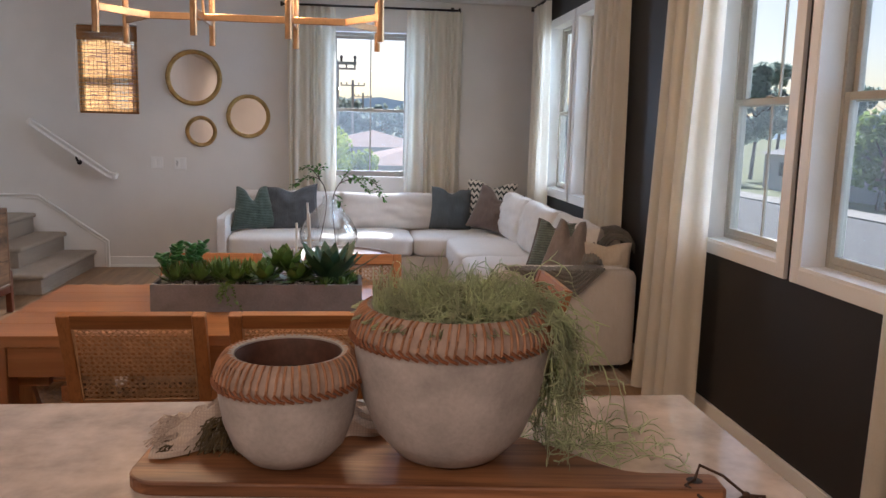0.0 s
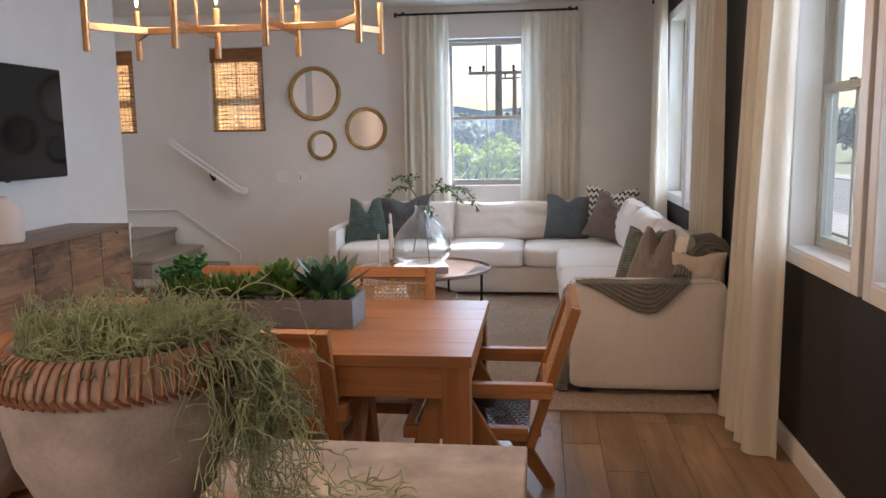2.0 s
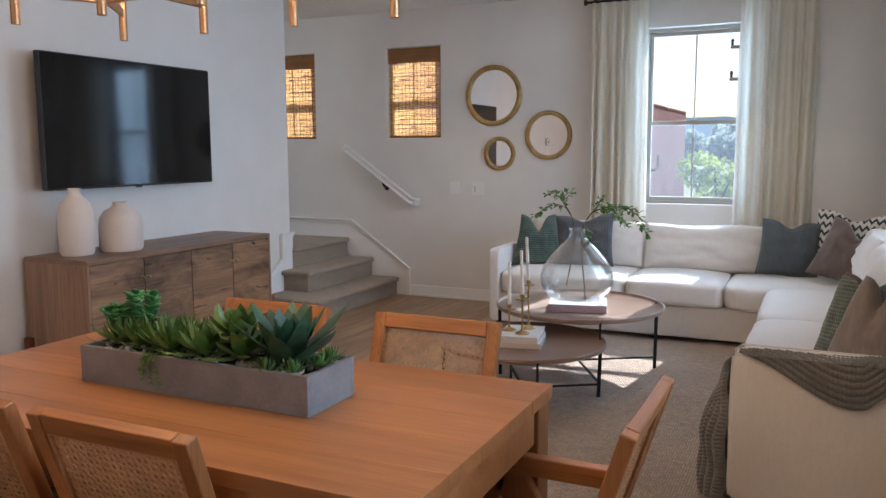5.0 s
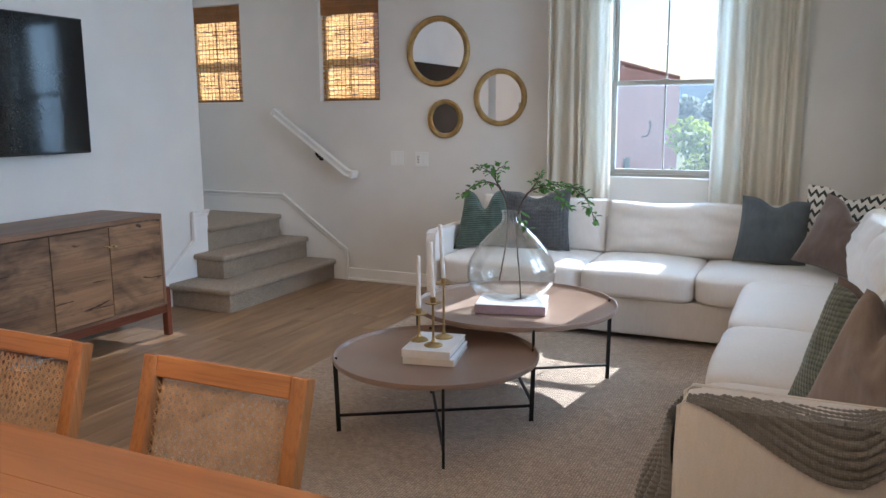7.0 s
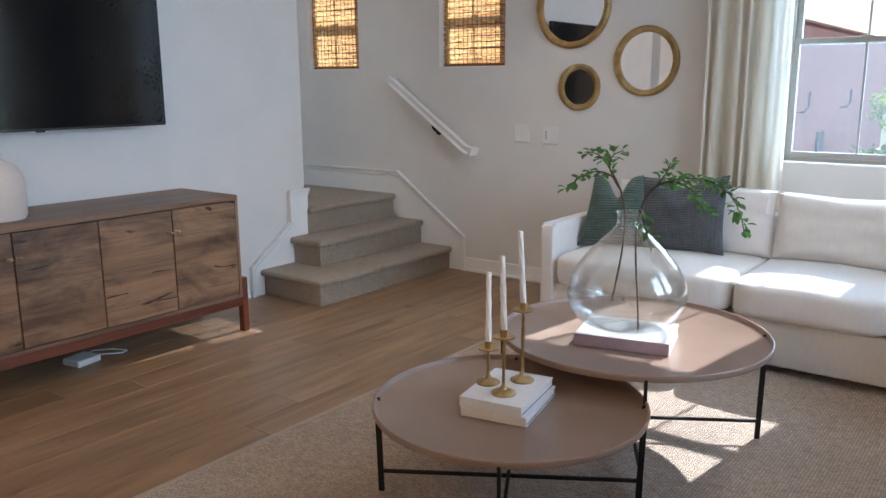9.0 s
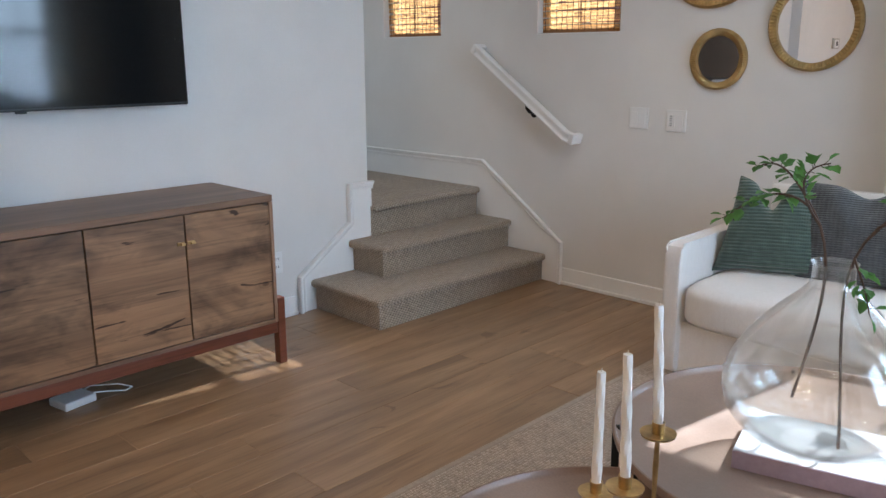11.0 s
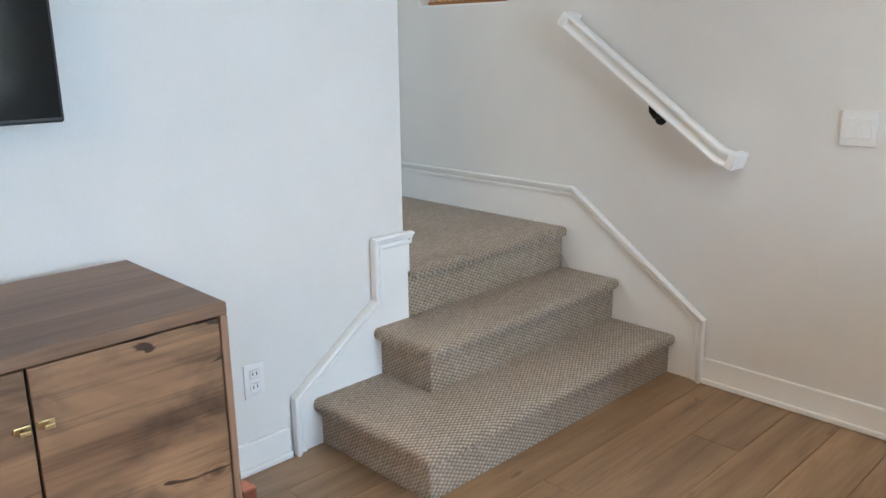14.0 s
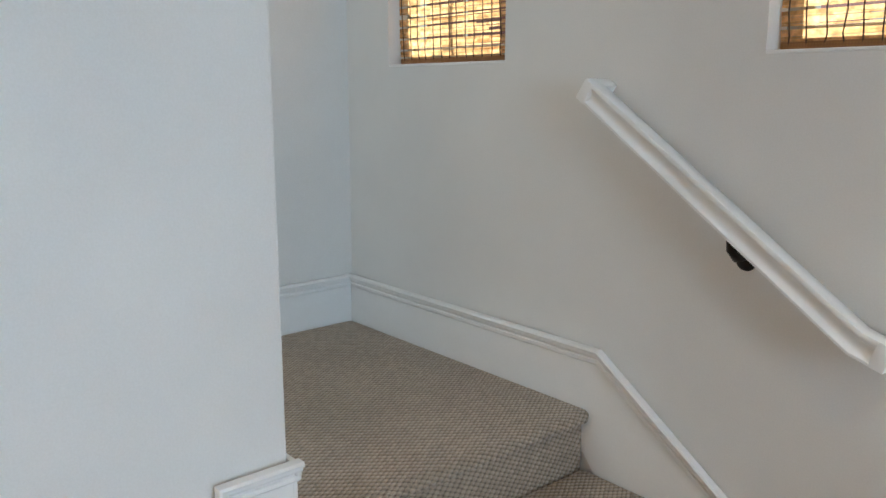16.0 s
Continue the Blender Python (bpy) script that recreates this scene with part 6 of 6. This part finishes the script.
def cutting_board(m, length, w, t):
    """A serving board whose far side sweeps in to a handle at one end."""
    cb = thing("cutting_board", "long acacia serving board with a handle hole and leather cord", "cutting board", m)
    bm = bmesh.new()
    r = 0.05
    pts = [(r + r * math.cos(radians(180 + 15 * k)), r + r * math.sin(radians(180 + 15 * k))) for k in range(7)]
    pts += [(length - 0.008, 0.0), (length, 0.008), (length, 0.052), (length - 0.008, 0.060)]
    for k in range(9):
        q = k / 8
        pts.append((length - 0.11 - 0.20 * q, 0.062 + (w - 0.062) * (3 * q * q - 2 * q ** 3)))
    pts += [(r + r * math.cos(radians(90 + 15 * k)), w - r + r * math.sin(radians(90 + 15 * k))) for k in range(7)]
    f = bm.faces.new([bm.verts.new((x, y, 0)) for x, y in pts])
    ex = bmesh.ops.extrude_face_region(bm, geom=[f])
    bmesh.ops.translate(bm, verts=[v for v in ex["geom"] if isinstance(v, bmesh.types.BMVert)], vec=(0, 0, t))
    bmesh.ops.recalc_face_normals(bm, faces=bm.faces[:])
    rim = [e for e in bm.edges if abs(e.verts[0].co.z - e.verts[1].co.z) < 1e-5]
    bmesh.ops.bevel(bm, geom=rim, offset=0.004, segments=2, affect="EDGES", profile=0.5)
    part("board", bm, BOARDD, cb)
    hx, hy = length - 0.04, 0.032
    # near-black disc laid on top paints the shaded hole; none is cut
    part("handle_hole", lathe(bmesh.new(), [(0, t + 0.0006), (0.012, t + 0.0006)], 20, (hx, hy, 0)), SLOT, cb)
    cd = tube(bmesh.new(), [(hx, hy, t + 0.002), (hx + 0.012, hy + 0.016, t + 0.018), (hx + 0.045, hy + 0.006, t + 0.006), (hx + 0.075, hy - 0.012, 0.006), (hx + 0.105, hy - 0.010, 0.003)], 0.0026, 6)
    tube(cd, [(hx, hy, t + 0.002), (hx - 0.02, hy - 0.02, t + 0.003), (hx + 0.01, hy - 0.042, 0.005), (hx + 0.045, hy - 0.034, 0.003), (hx + 0.075, hy - 0.012, 0.006)], 0.0026, 6)
    tube(cd, [(hx + 0.075, hy - 0.012, 0.006), (hx + 0.098, hy - 0.030, 0.003)], 0.0026, 6)
    bmesh.ops.create_icosphere(cd, subdivisions=2, radius=0.006, matrix=Matrix.Translation((hx + 0.075, hy - 0.012, 0.006)))
    part("cord", cd, CORD, cb, "knotted leather cord", True)


cutting_board(pose(0.168, 1.468, IZ, 0, 0, -5.3), 0.885, 0.205, 0.022)
ZI = IZ + 0.022


def woven_pot(x, y, prof, rim_lo, rim_hi, r_rim, label, n):
    """A cement bowl with a rattan-wrapped rim, stitched along its lower edge."""
    po = thing("woven_rim_pot", label, "plant pot", pose(x, y, ZI), "cement pots with rattan rims")
    part("bowl", lathe(bmesh.new(), prof, 64), CONCRETE, po, "rough grey cement bowl", True)
    outline = [(r, z) for r, z in prof if z >= rim_lo - 1e-6][:6]
    wrap = part("rim_band", lathe(bmesh.new(), [(r + 0.0015, z) for r, z in outline], 64), RIMBAND, po, "pale woven rim band", True)
    rnd = random.Random(n)
    strand = bmesh.new()
    for k in range(n):
        a = (k + rnd.uniform(-0.15, 0.15)) * math.tau / n
        tw = 0.05 + rnd.uniform(-0.03, 0.03)
        for o in (0,):
            pts = [((r + 0.004) * math.cos(a + o + tw * i / 5), (r + 0.004) * math.sin(a + o + tw * i / 5), z) for i, (r, z) in enumerate(outline)]
            pts = [Vector((p[0], p[1], p[2])) for p in pts]
            tube(strand, pts, 0.0021, 5)
    part("rattan_wrap", strand, RATTAN, wrap, "split rattan wrapped over the rim", True)
    st = bmesh.new()
    r0 = outline[0][0] + 0.005
    for k in range(n):
        a, b = k * math.tau / n, (k + 1.25) * math.tau / n
        tube(st, [(r0 * math.cos(a), r0 * math.sin(a), rim_lo + 0.005), ((r0 + 0.002) * math.cos((a + b) / 2), (r0 + 0.002) * math.sin((a + b) / 2), rim_lo - 0.002), (r0 * math.cos(b), r0 * math.sin(b), rim_lo - 0.006)], 0.0026, 5)
    part("stitching", st, STITCH, wrap, "", True)
    part("lining", lathe(bmesh.new(), [(r_rim - 0.006, rim_hi - 0.052), (r_rim - 0.003, rim_hi - 0.012), (r_rim - 0.0005, rim_hi - 0.004)], 48), DARKRATTAN, po, "dark woven lining", True)
    part("soil", lathe(bmesh.new(), [(0, rim_hi - 0.046), (r_rim - 0.006, rim_hi - 0.048)], 40), SOIL, po)
    return po


woven_pot(0.404, 1.545, [(0, 0), (0.046, 0), (0.064, 0.006), (0.086, 0.030), (0.100, 0.068), (0.106, 0.105), (0.1078, 0.132), (0.107, 0.143), (0.103, 0.154), (0.097, 0.165), (0.089, 0.173), (0.082, 0.171), (0.079, 0.155), (0.077, 0.12), (0, 0.115)], 0.132, 0.173, 0.081, "small empty cement pot with a rattan-wrapped rim", 56)
woven_pot(0.656, 1.552, [(0, 0), (0.060, 0), (0.084, 0.008), (0.117, 0.044), (0.139, 0.096), (0.150, 0.150), (0.153, 0.199), (0.152, 0.211), (0.148, 0.223), (0.141, 0.236), (0.132, 0.243), (0.125, 0.240), (0.122, 0.22), (0.12, 0.17), (0, 0.16)], 0.199, 0.243, 0.126, "large cement pot with a rattan-wrapped rim and trailing moss", 72)


def trailing_moss():
    tm = thing("trailing_plant", "pale green trailing air-plant moss spilling from the pot", "plant", pose(0.656, 1.552, ZI))
    rnd = random.Random(12)
    bm = bmesh.new()
    target = [bm]

    def sprig(p, d, n, step, sag, jit, floor_z, rmax=9.0):
        pts = [p.copy()]
        for k in range(n):
            d = (d + Vector((rnd.gauss(0, jit), rnd.gauss(0, jit), rnd.gauss(0, jit) - sag))).normalized()
            q = pts[-1] + d * step
            if q.z < floor_z:
                q.z = floor_z + rnd.uniform(0, 0.004)
                d.z = abs(d.z) * 0.3
            rad = math.hypot(q.x, q.y)
            if rad > rmax and q.x < 0.07:
                q.x, q.y = q.x * rmax / rad, q.y * rmax / rad
                q.z = max(q.z, 0.242)
                rad = rmax
            if rad < 0.160 and q.z < 0.232:
                k2 = 0.160 / max(rad, 1e-4)
                if pts[-1].z < 0.24 and rad > 0.11:
                    q.x, q.y = q.x * k2, q.y * k2
                else:
                    q.z = 0.232
            pts.append(q)
        tube(target[0], pts, 0.0011, 4, [0.0014 - 0.0009 * i / len(pts) for i in range(len(pts))], caps=False)
        return pts
    for k in range(1100):
        a, r = rnd.uniform(0, math.tau), 0.120 * math.sqrt(rnd.random())
        p = Vector((r * math.cos(a), r * math.sin(a), 0.225))
        d = Vector((math.cos(a) * 0.5, math.sin(a) * 0.5, rnd.uniform(0.7, 1.7)))
        pts = sprig(p, d, rnd.randint(5, 9), 0.0105, 0.09, 0.36, -0.018, 0.124)
    part("mound", bm, MOSS, tm, "", True)
    bm = bmesh.new()
    target[0] = bm
    for k in range(210):
        a = radians(rnd.gauss(13, 12))
        p = Vector((0.10 * math.cos(a), 0.10 * math.sin(a), 0.245))
        d = Vector((math.cos(a), math.sin(a), 0.35))
        pts = sprig(p, d, rnd.randint(12, 34), 0.0105, 0.26, 0.30, -0.018)
        for q in pts[6::4]:
            sprig(q, Vector((rnd.uniform(-1, 1), rnd.uniform(-1, 1), rnd.uniform(-0.6, 0.5))), 3, 0.009, 0.1, 0.4, -0.018)
    for k in range(90):
        a = radians(rnd.gauss(8, 10))
        L = rnd.uniform(0.16, 0.37)
        p = Vector((L * math.cos(a), L * math.sin(a), -0.016 + rnd.uniform(0, 0.02)))
        sprig(p, Vector((rnd.uniform(0.1, 1), rnd.uniform(-0.8, 0.8), rnd.uniform(0, 0.6))), 6, 0.011, 0.16, 0.4, -0.018)
    part("trail", bm, MOSS, tm, "", True)


trailing_moss()


def towel():
    tw = thing("linen_towel", "crumpled linen towel with olive tassels and a cream fringe", "towel", pose(0.375, 1.655, IZ + 0.022, 0, 0, 8))
    bm = bmesh.new()
    n, m = 64, 34
    g = []
    for i in range(n + 1):
        row = []
        for j in range(m + 1):
            u, v = i / n - 0.5, j / m - 0.5
            e = max(0.0, (1 - (2 * v) ** 2)) ** 0.5 * min(1.0, (u + 0.5) * 3.2 + 0.12) * min(1.0, (0.5 - u) * 5)
            ridge = 1 - abs(noise.noise(Vector((u * 4.0 + v * 5.0, v * 7 - u * 3, 1.3)))) * 2.2
            z = 0.004 + e * (0.028 + 0.036 * ridge) + 0.010 * e * noise.noise(Vector((u * 24, v * 18, 2)))
            row.append(bm.verts.new((u * 0.36 + 0.03 * noise.noise(Vector((u * 5, v * 5, 8))), v * 0.15 + 0.035 * noise.noise(Vector((u * 6, v * 5, 4))), max(0.003, z))))
        g.append(row)
    for a, b in zip(g, g[1:]):
        for j in range(m):
            bm.faces.new((a[j], b[j], b[j + 1], a[j + 1]))
    part("cloth", bm, LINENT, tw, "", True)
    rnd = random.Random(2)

    def strands(name, mat_, label, count, x0, x1, y0, y1, z0, z1, reach, thick):
        bm = bmesh.new()
        for k in range(count):
            x, y, z = rnd.uniform(x0, x1), rnd.uniform(y0, y1), rnd.uniform(z0, z1)
            d = Vector((rnd.uniform(-1, -0.2), rnd.uniform(-0.8, 0.3), 0)) * rnd.uniform(0.4, 1.0) * reach
            tube(bm, [(x, y, z), (x + d.x * 0.5, y + d.y * 0.5 + rnd.uniform(-0.005, 0.005), z * 0.75 + rnd.uniform(0, 0.01)), (x + d.x, y + d.y, max(0.003, z * 0.4 + rnd.uniform(-0.006, 0.008)))], thick, 4)
        tagged(part(name, bm, mat_, tw, label, True), kind="stuff")
    strands("fringe", LINENT, "frayed cream fringe", 240, -0.185, -0.155, -0.06, 0.06, 0.004, 0.022, 0.034, 0.0009)
    strands("tassel", OLIVET, "dark olive tassel", 420, -0.105, -0.045, -0.085, -0.035, 0.012, 0.050, 0.040, 0.0012)
    strands("tassel", OLIVET, "dark olive tassel", 160, -0.165, -0.130, -0.075, -0.045, 0.004, 0.014, 0.030, 0.0011)


towel()

# ---- outdoors ----
GZ = -3.3
structure("ground", boxed(-900, 900, -300, 1500, GZ - 0.5, GZ), GRASS, "dry lawn and planting around the house", "ground")
structure("road", boxed(18, 30, -300, 300, GZ - 0.1, GZ + 0.03), ASPHALT, "grey asphalt street beside the house", "road")
structure("pavement", boxed(14.5, 17.9, -300, 300, GZ - 0.1, GZ + 0.12), PAVE, "pale concrete pavement along the street", "pavement")
structure("pavement", boxed(30.1, 33, -300, 300, GZ - 0.1, GZ + 0.12), PAVE, "pale concrete pavement across the street", "pavement")
structure("pavement", boxed(-7.3, 8.0, 12.0, 19.0, GZ - 0.1, GZ + 0.06), PAVE, "pale concrete driveway behind the house", "pavement")


def house(x0, x1, y0, y1, eave, ridge, roof_mat, label, wins):
    ho = thing("house", label, "house", pose((x0 + x1) / 2, (y0 + y1) / 2, GZ))
    w, d = (x1 - x0) / 2, (y1 - y0) / 2
    part("wall", boxed(-w, w, -d, d, 0, eave), STUCCO, ho, "pale stucco walls")
    bm, o = bmesh.new(), 0.6
    k = min(w, d)
    rx, ry = (w - k * 0.9, 0.01) if w > d else (0.01, d - k * 0.9)
    lo = [bm.verts.new(p) for p in ((-w - o, -d - o, eave), (w + o, -d - o, eave), (w + o, d + o, eave), (-w - o, d + o, eave))]
    hi = [bm.verts.new(p) for p in ((-rx, -ry, ridge), (rx, -ry, ridge), (rx, ry, ridge), (-rx, ry, ridge))]
    for i in range(4):
        bm.faces.new((lo[i], lo[(i + 1) % 4], hi[(i + 1) % 4], hi[i]))
    bm.faces.new(hi)
    bm.faces.new(lo[::-1])
    part("roof", bm, roof_mat, ho)
    for i in range(wins):
        for side in ("s", "w"):
            span = w if side == "s" else d
            c = -span + (i + 0.5) * 2 * span / wins
            a = (c - 0.6, c + 0.6, -d - 0.04, -d + 0.02) if side == "s" else (-w - 0.04, -w + 0.02, c - 0.6, c + 0.6)
            wn_ = part("window", boxed(a[0], a[1], a[2], a[3], eave - 1.9, eave - 0.7), SLOT, ho)
    return ho


house(1.2, 14, 46, 58, 2.6, 4.2, ROOFT, "single-storey house with a terracotta shingle hip roof", 3)
house(2.8, 12, 35, 42, 2.3, 3.5, ROOFG, "low house with a grey shingle hip roof", 2)
house(38, 50, 44, 70, 3.2, 5.0, ROOFG, "long white stucco house across the street", 4)
house(38, 50, 18, 38, 3.2, 5.0, ROOFT, "white stucco house across the street with a tiled roof", 4)
house(-3, 8, 78, 90, 2.8, 4.4, ROOFT, "distant house with a terracotta roof", 3)
bk = thing("brick_building", "tall plain red brick building with exterior lamps", "building", pose(-7.4, 40, GZ))
part("wall", boxed(-14, 0, -22, 22, 0, 7.2), BRICKR, bk, "red brick wall")
part("roof_parapet", boxed(-14.03, 0.03, -22.03, 22.03, 7.2, 7.3), BRICKR, bk)
for yy in (-8, 0.5, 9):
    lampb = part("wall_lamp", tube(bmesh.new(), [(0, yy, 3.4), (0.3, yy, 3.45), (0.45, yy, 3.7), (0.45, yy, 4.3)], 0.05, 8), SLOT, bk)
part("door", boxed(0, 0.06, 4.5, 5.7, 0, 2.4), SLOT, bk)
for yy in (-17, -11):
    part("window", boxed(0, 0.05, yy - 0.9, yy + 0.9, 4.2, 6.2), STUCCO, bk)
structure("wall_garden", boxed(-6.2, -5.9, 20, 62, GZ, GZ + 1.1), STUCCO, "low white garden wall beside the brick building", "wall")


def utility_pole(x, y, h, arms, label):
    up = thing("utility_pole", label, "utility pole", pose(x, y, GZ), "street utility poles")
    part("post", tube(bmesh.new(), [(0, 0, 0), (0, 0, h)], 0.2, 10, [0.21, 0.15]), POLE, up, "", True)
    for z, w in arms:
        ar = part("crossarm", boxed(-w, w, -0.06, 0.06, z - 0.07, z + 0.07), POLE, up)
        for s in (-0.95, -0.5, 0.5, 0.95):
            part("insulator", lathe(bmesh.new(), [(0, 0), (0.06, 0.02), (0.05, 0.16), (0.09, 0.2), (0.03, 0.3), (0, 0.3)], 8, (s * w, 0, z + 0.07)), SLOT, ar)


utility_pole(-0.82, 40, 10.2, ((7.75, 1.45), (9.15, 1.45)), "wooden utility pole with two crossarms")
utility_pole(-0.75, 62, 9.6, ((9.0, 1.4),), "wooden utility pole further along the lane")
utility_pole(0.4, 95, 10.0, ((9.4, 1.4),), "distant wooden utility pole")
utility_pole(2.0, 130, 10.0, ((9.4, 1.4),), "distant wooden utility pole")
utility_pole(36.0, 62, 10.0, ((9.4, 1.4),), "wooden utility pole across the street")


def tree(x, y, h, r, crown_mat, label, seed, bush=False, n=900, conic=False, leafsize=0.28, name="tree"):
    tr = thing(name, label, "shrub" if bush else "tree", pose(x, y, GZ))
    rnd = random.Random(seed)
    tk = bmesh.new()
    base = 0.0 if bush else h * 0.3
    tube(tk, [(0, 0, 0), (0.1 * r, 0.05 * r, h * 0.4), (0, 0, h * 0.85)], 0.1, 7, [0.05 * r + 0.05, 0.03 * r + 0.03, 0.02])
    for k in range(7):
        a, z = rnd.uniform(0, 6.28), h * rnd.uniform(0.3, 0.6)
        tube(tk, [(0, 0, z), (math.cos(a) * r * 0.4, math.sin(a) * r * 0.4, z + h * 0.12), (math.cos(a) * r * 0.8, math.sin(a) * r * 0.8, z + h * 0.22)], 0.05, 5, [0.03 * r + 0.02, 0.02 * r, 0.01])
    part("trunk", tk, TWIG, tr)
    bm = bmesh.new()
    blobs = []
    for k in range(16):
        a, t = rnd.uniform(0, 6.28), rnd.random()
        rr = r * (1 - 0.75 * t if conic else math.sin(math.pi * (0.15 + 0.7 * t))) * rnd.uniform(0.3, 0.75)
        blobs.append((Vector((math.cos(a) * rr, math.sin(a) * rr, base + (h - base) * (0.08 + 0.88 * t))), r * rnd.uniform(0.28, 0.5) * (1 - 0.5 * t if conic else 1)))
    for k in range(n):
        c, br = rnd.choice(blobs)
        d = Vector((rnd.gauss(0, 1), rnd.gauss(0, 1), rnd.gauss(0, 0.8))).normalized()
        p = c + d * br * rnd.uniform(0.55, 1.05)
        p.z = max(0.05, p.z)
        s = leafsize * rnd.uniform(0.5, 1.2)
        q = Euler((rnd.uniform(0, 6.28), rnd.uniform(0, 6.28), rnd.uniform(0, 6.28))).to_matrix()
        for sgn in (0, 1):
            vs = [bm.verts.new(p + q @ (Vector(v) * s)) for v in (((-0.5, 0, -0.3), (0.5, 0, -0.3), (0.6, 0.1, 0.4), (-0.3, -0.1, 0.6)) if sgn == 0 else ((0, -0.5, -0.3), (0, 0.5, -0.2), (0.1, 0.4, 0.5), (0, -0.4, 0.5)))]
            bm.faces.new(vs)
    part("crown", bm, crown_mat, tr)
    return tr


HEDGE = "round sunlit yellow-green shrub behind the house"
for k, (x, y, h, r) in enumerate(((-1.15, 26, 4.9, 1.75), (0.45, 28.5, 4.7, 1.5), (-0.3, 31, 4.6, 1.3))):
    tree(x, y, h, r, CROWNY, HEDGE, 10 + k, True, 4200, leafsize=0.13, name="shrub")
for k, (x, y, h, r) in enumerate(((-0.6, 21, 3.2, 1.2), (0.6, 22, 2.9, 0.9))):
    tree(x, y, h, r, CROWN, "leafy green shrub near the driveway", 30 + k, True, 3000, leafsize=0.11, name="shrub")
for k, (x, y, h, r) in enumerate(((24, 40, 4.6, 2.4), (21.5, 33, 4.2, 2.0), (26, 48, 4.8, 2.4))):
    tree(x + 10, y, h, r, CROWNR, "russet-leaved street shrub across the road", 50 + k, True, 1500, leafsize=0.28, name="shrub")
for k, (x, y, h, r) in enumerate(((44, 84, 12.5, 4.0), (50, 90, 13, 4.0), (38, 82, 10.5, 3.5), (52, 78, 10, 4.0), (62, 84, 12, 4.5))):
    tree(x, y, h, r, CROWND, "tall dark conifer behind the street houses", 60 + k, False, 1500, True, 0.5)
for k, (x, y, h, r) in enumerate(((37, 40, 7.5, 3.0), (35.5, 50, 6.0, 2.4), (37, 30, 7.5, 3.0), (36, 57, 6.5, 2.6), (55, 30, 10, 4), (54, 60, 9, 4))):
    tree(x, y, h, r, CROWN, "leafy green street tree across the road", 80 + k, False, 1500, leafsize=0.4)
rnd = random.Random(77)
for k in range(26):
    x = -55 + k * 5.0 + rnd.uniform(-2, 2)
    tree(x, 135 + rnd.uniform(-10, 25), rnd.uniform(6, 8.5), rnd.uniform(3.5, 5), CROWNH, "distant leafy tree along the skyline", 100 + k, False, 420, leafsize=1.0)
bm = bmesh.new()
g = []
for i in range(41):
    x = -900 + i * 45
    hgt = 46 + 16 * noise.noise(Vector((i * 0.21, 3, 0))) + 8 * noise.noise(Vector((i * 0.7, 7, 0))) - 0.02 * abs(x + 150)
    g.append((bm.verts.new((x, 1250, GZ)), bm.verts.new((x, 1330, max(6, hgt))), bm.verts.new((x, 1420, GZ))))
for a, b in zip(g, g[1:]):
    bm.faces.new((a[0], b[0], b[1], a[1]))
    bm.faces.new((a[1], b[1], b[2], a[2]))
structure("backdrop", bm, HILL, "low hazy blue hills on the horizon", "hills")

# ---- floor planks ----
rnd = random.Random(21)
PW = 0.178
PLANKS = {}


def plank_mesh(length):
    if length not in PLANKS:
        bm = bmesh.new()
        a, b, g2 = PW / 2, length / 2, 0.0012
        vs = [(-a, -b, -0.011), (a, -b, -0.011), (a, b, -0.011), (-a, b, -0.011), (-a + 0.0004, -b + 0.0004, -0.0012), (a - 0.0004, -b + 0.0004, -0.0012), (a - 0.0004, b - 0.0004, -0.0012), (-a + 0.0004, b - 0.0004, -0.0012),
              (-a + g2, -b + g2, 0), (a - g2, -b + g2, 0), (a - g2, b - g2, 0), (-a + g2, b - g2, 0)]
        v = [bm.verts.new(p) for p in vs]
        for base in (0, 4):
            for k in range(4):
                bm.faces.new((v[base + k], v[base + (k + 1) % 4], v[base + 4 + (k + 1) % 4], v[base + 4 + k]))
        bm.faces.new(v[8:12])
        me = bpy.data.meshes.new("plank")
        bm.to_mesh(me)
        bm.free()
        me.materials.append(PLANK)
        PLANKS[length] = me
    return PLANKS[length]


x = XL + PW / 2 + 0.002
col = 0
while x - PW / 2 < XR - 0.02:
    y = YK + 0.002 - (0, 0.6, 0.3, 0.9)[col % 4]
    while y < YB - 0.05:
        length = rnd.choice((1.2, 1.5, 1.8))
        a, b = max(y, YK + 0.002), min(y + length, YB - 0.002)
        if YB - b < 0.25:
            b = YB - 0.002
        if b - a > 0.05:
            ob = new("plank", plank_mesh(round(b - a, 3)))
            ob.location = (x, (a + b) / 2, 0)
            ob.parent = floor
        y = max(b, y + length) + 0.0006
    x += PW + 0.0006
    col += 1
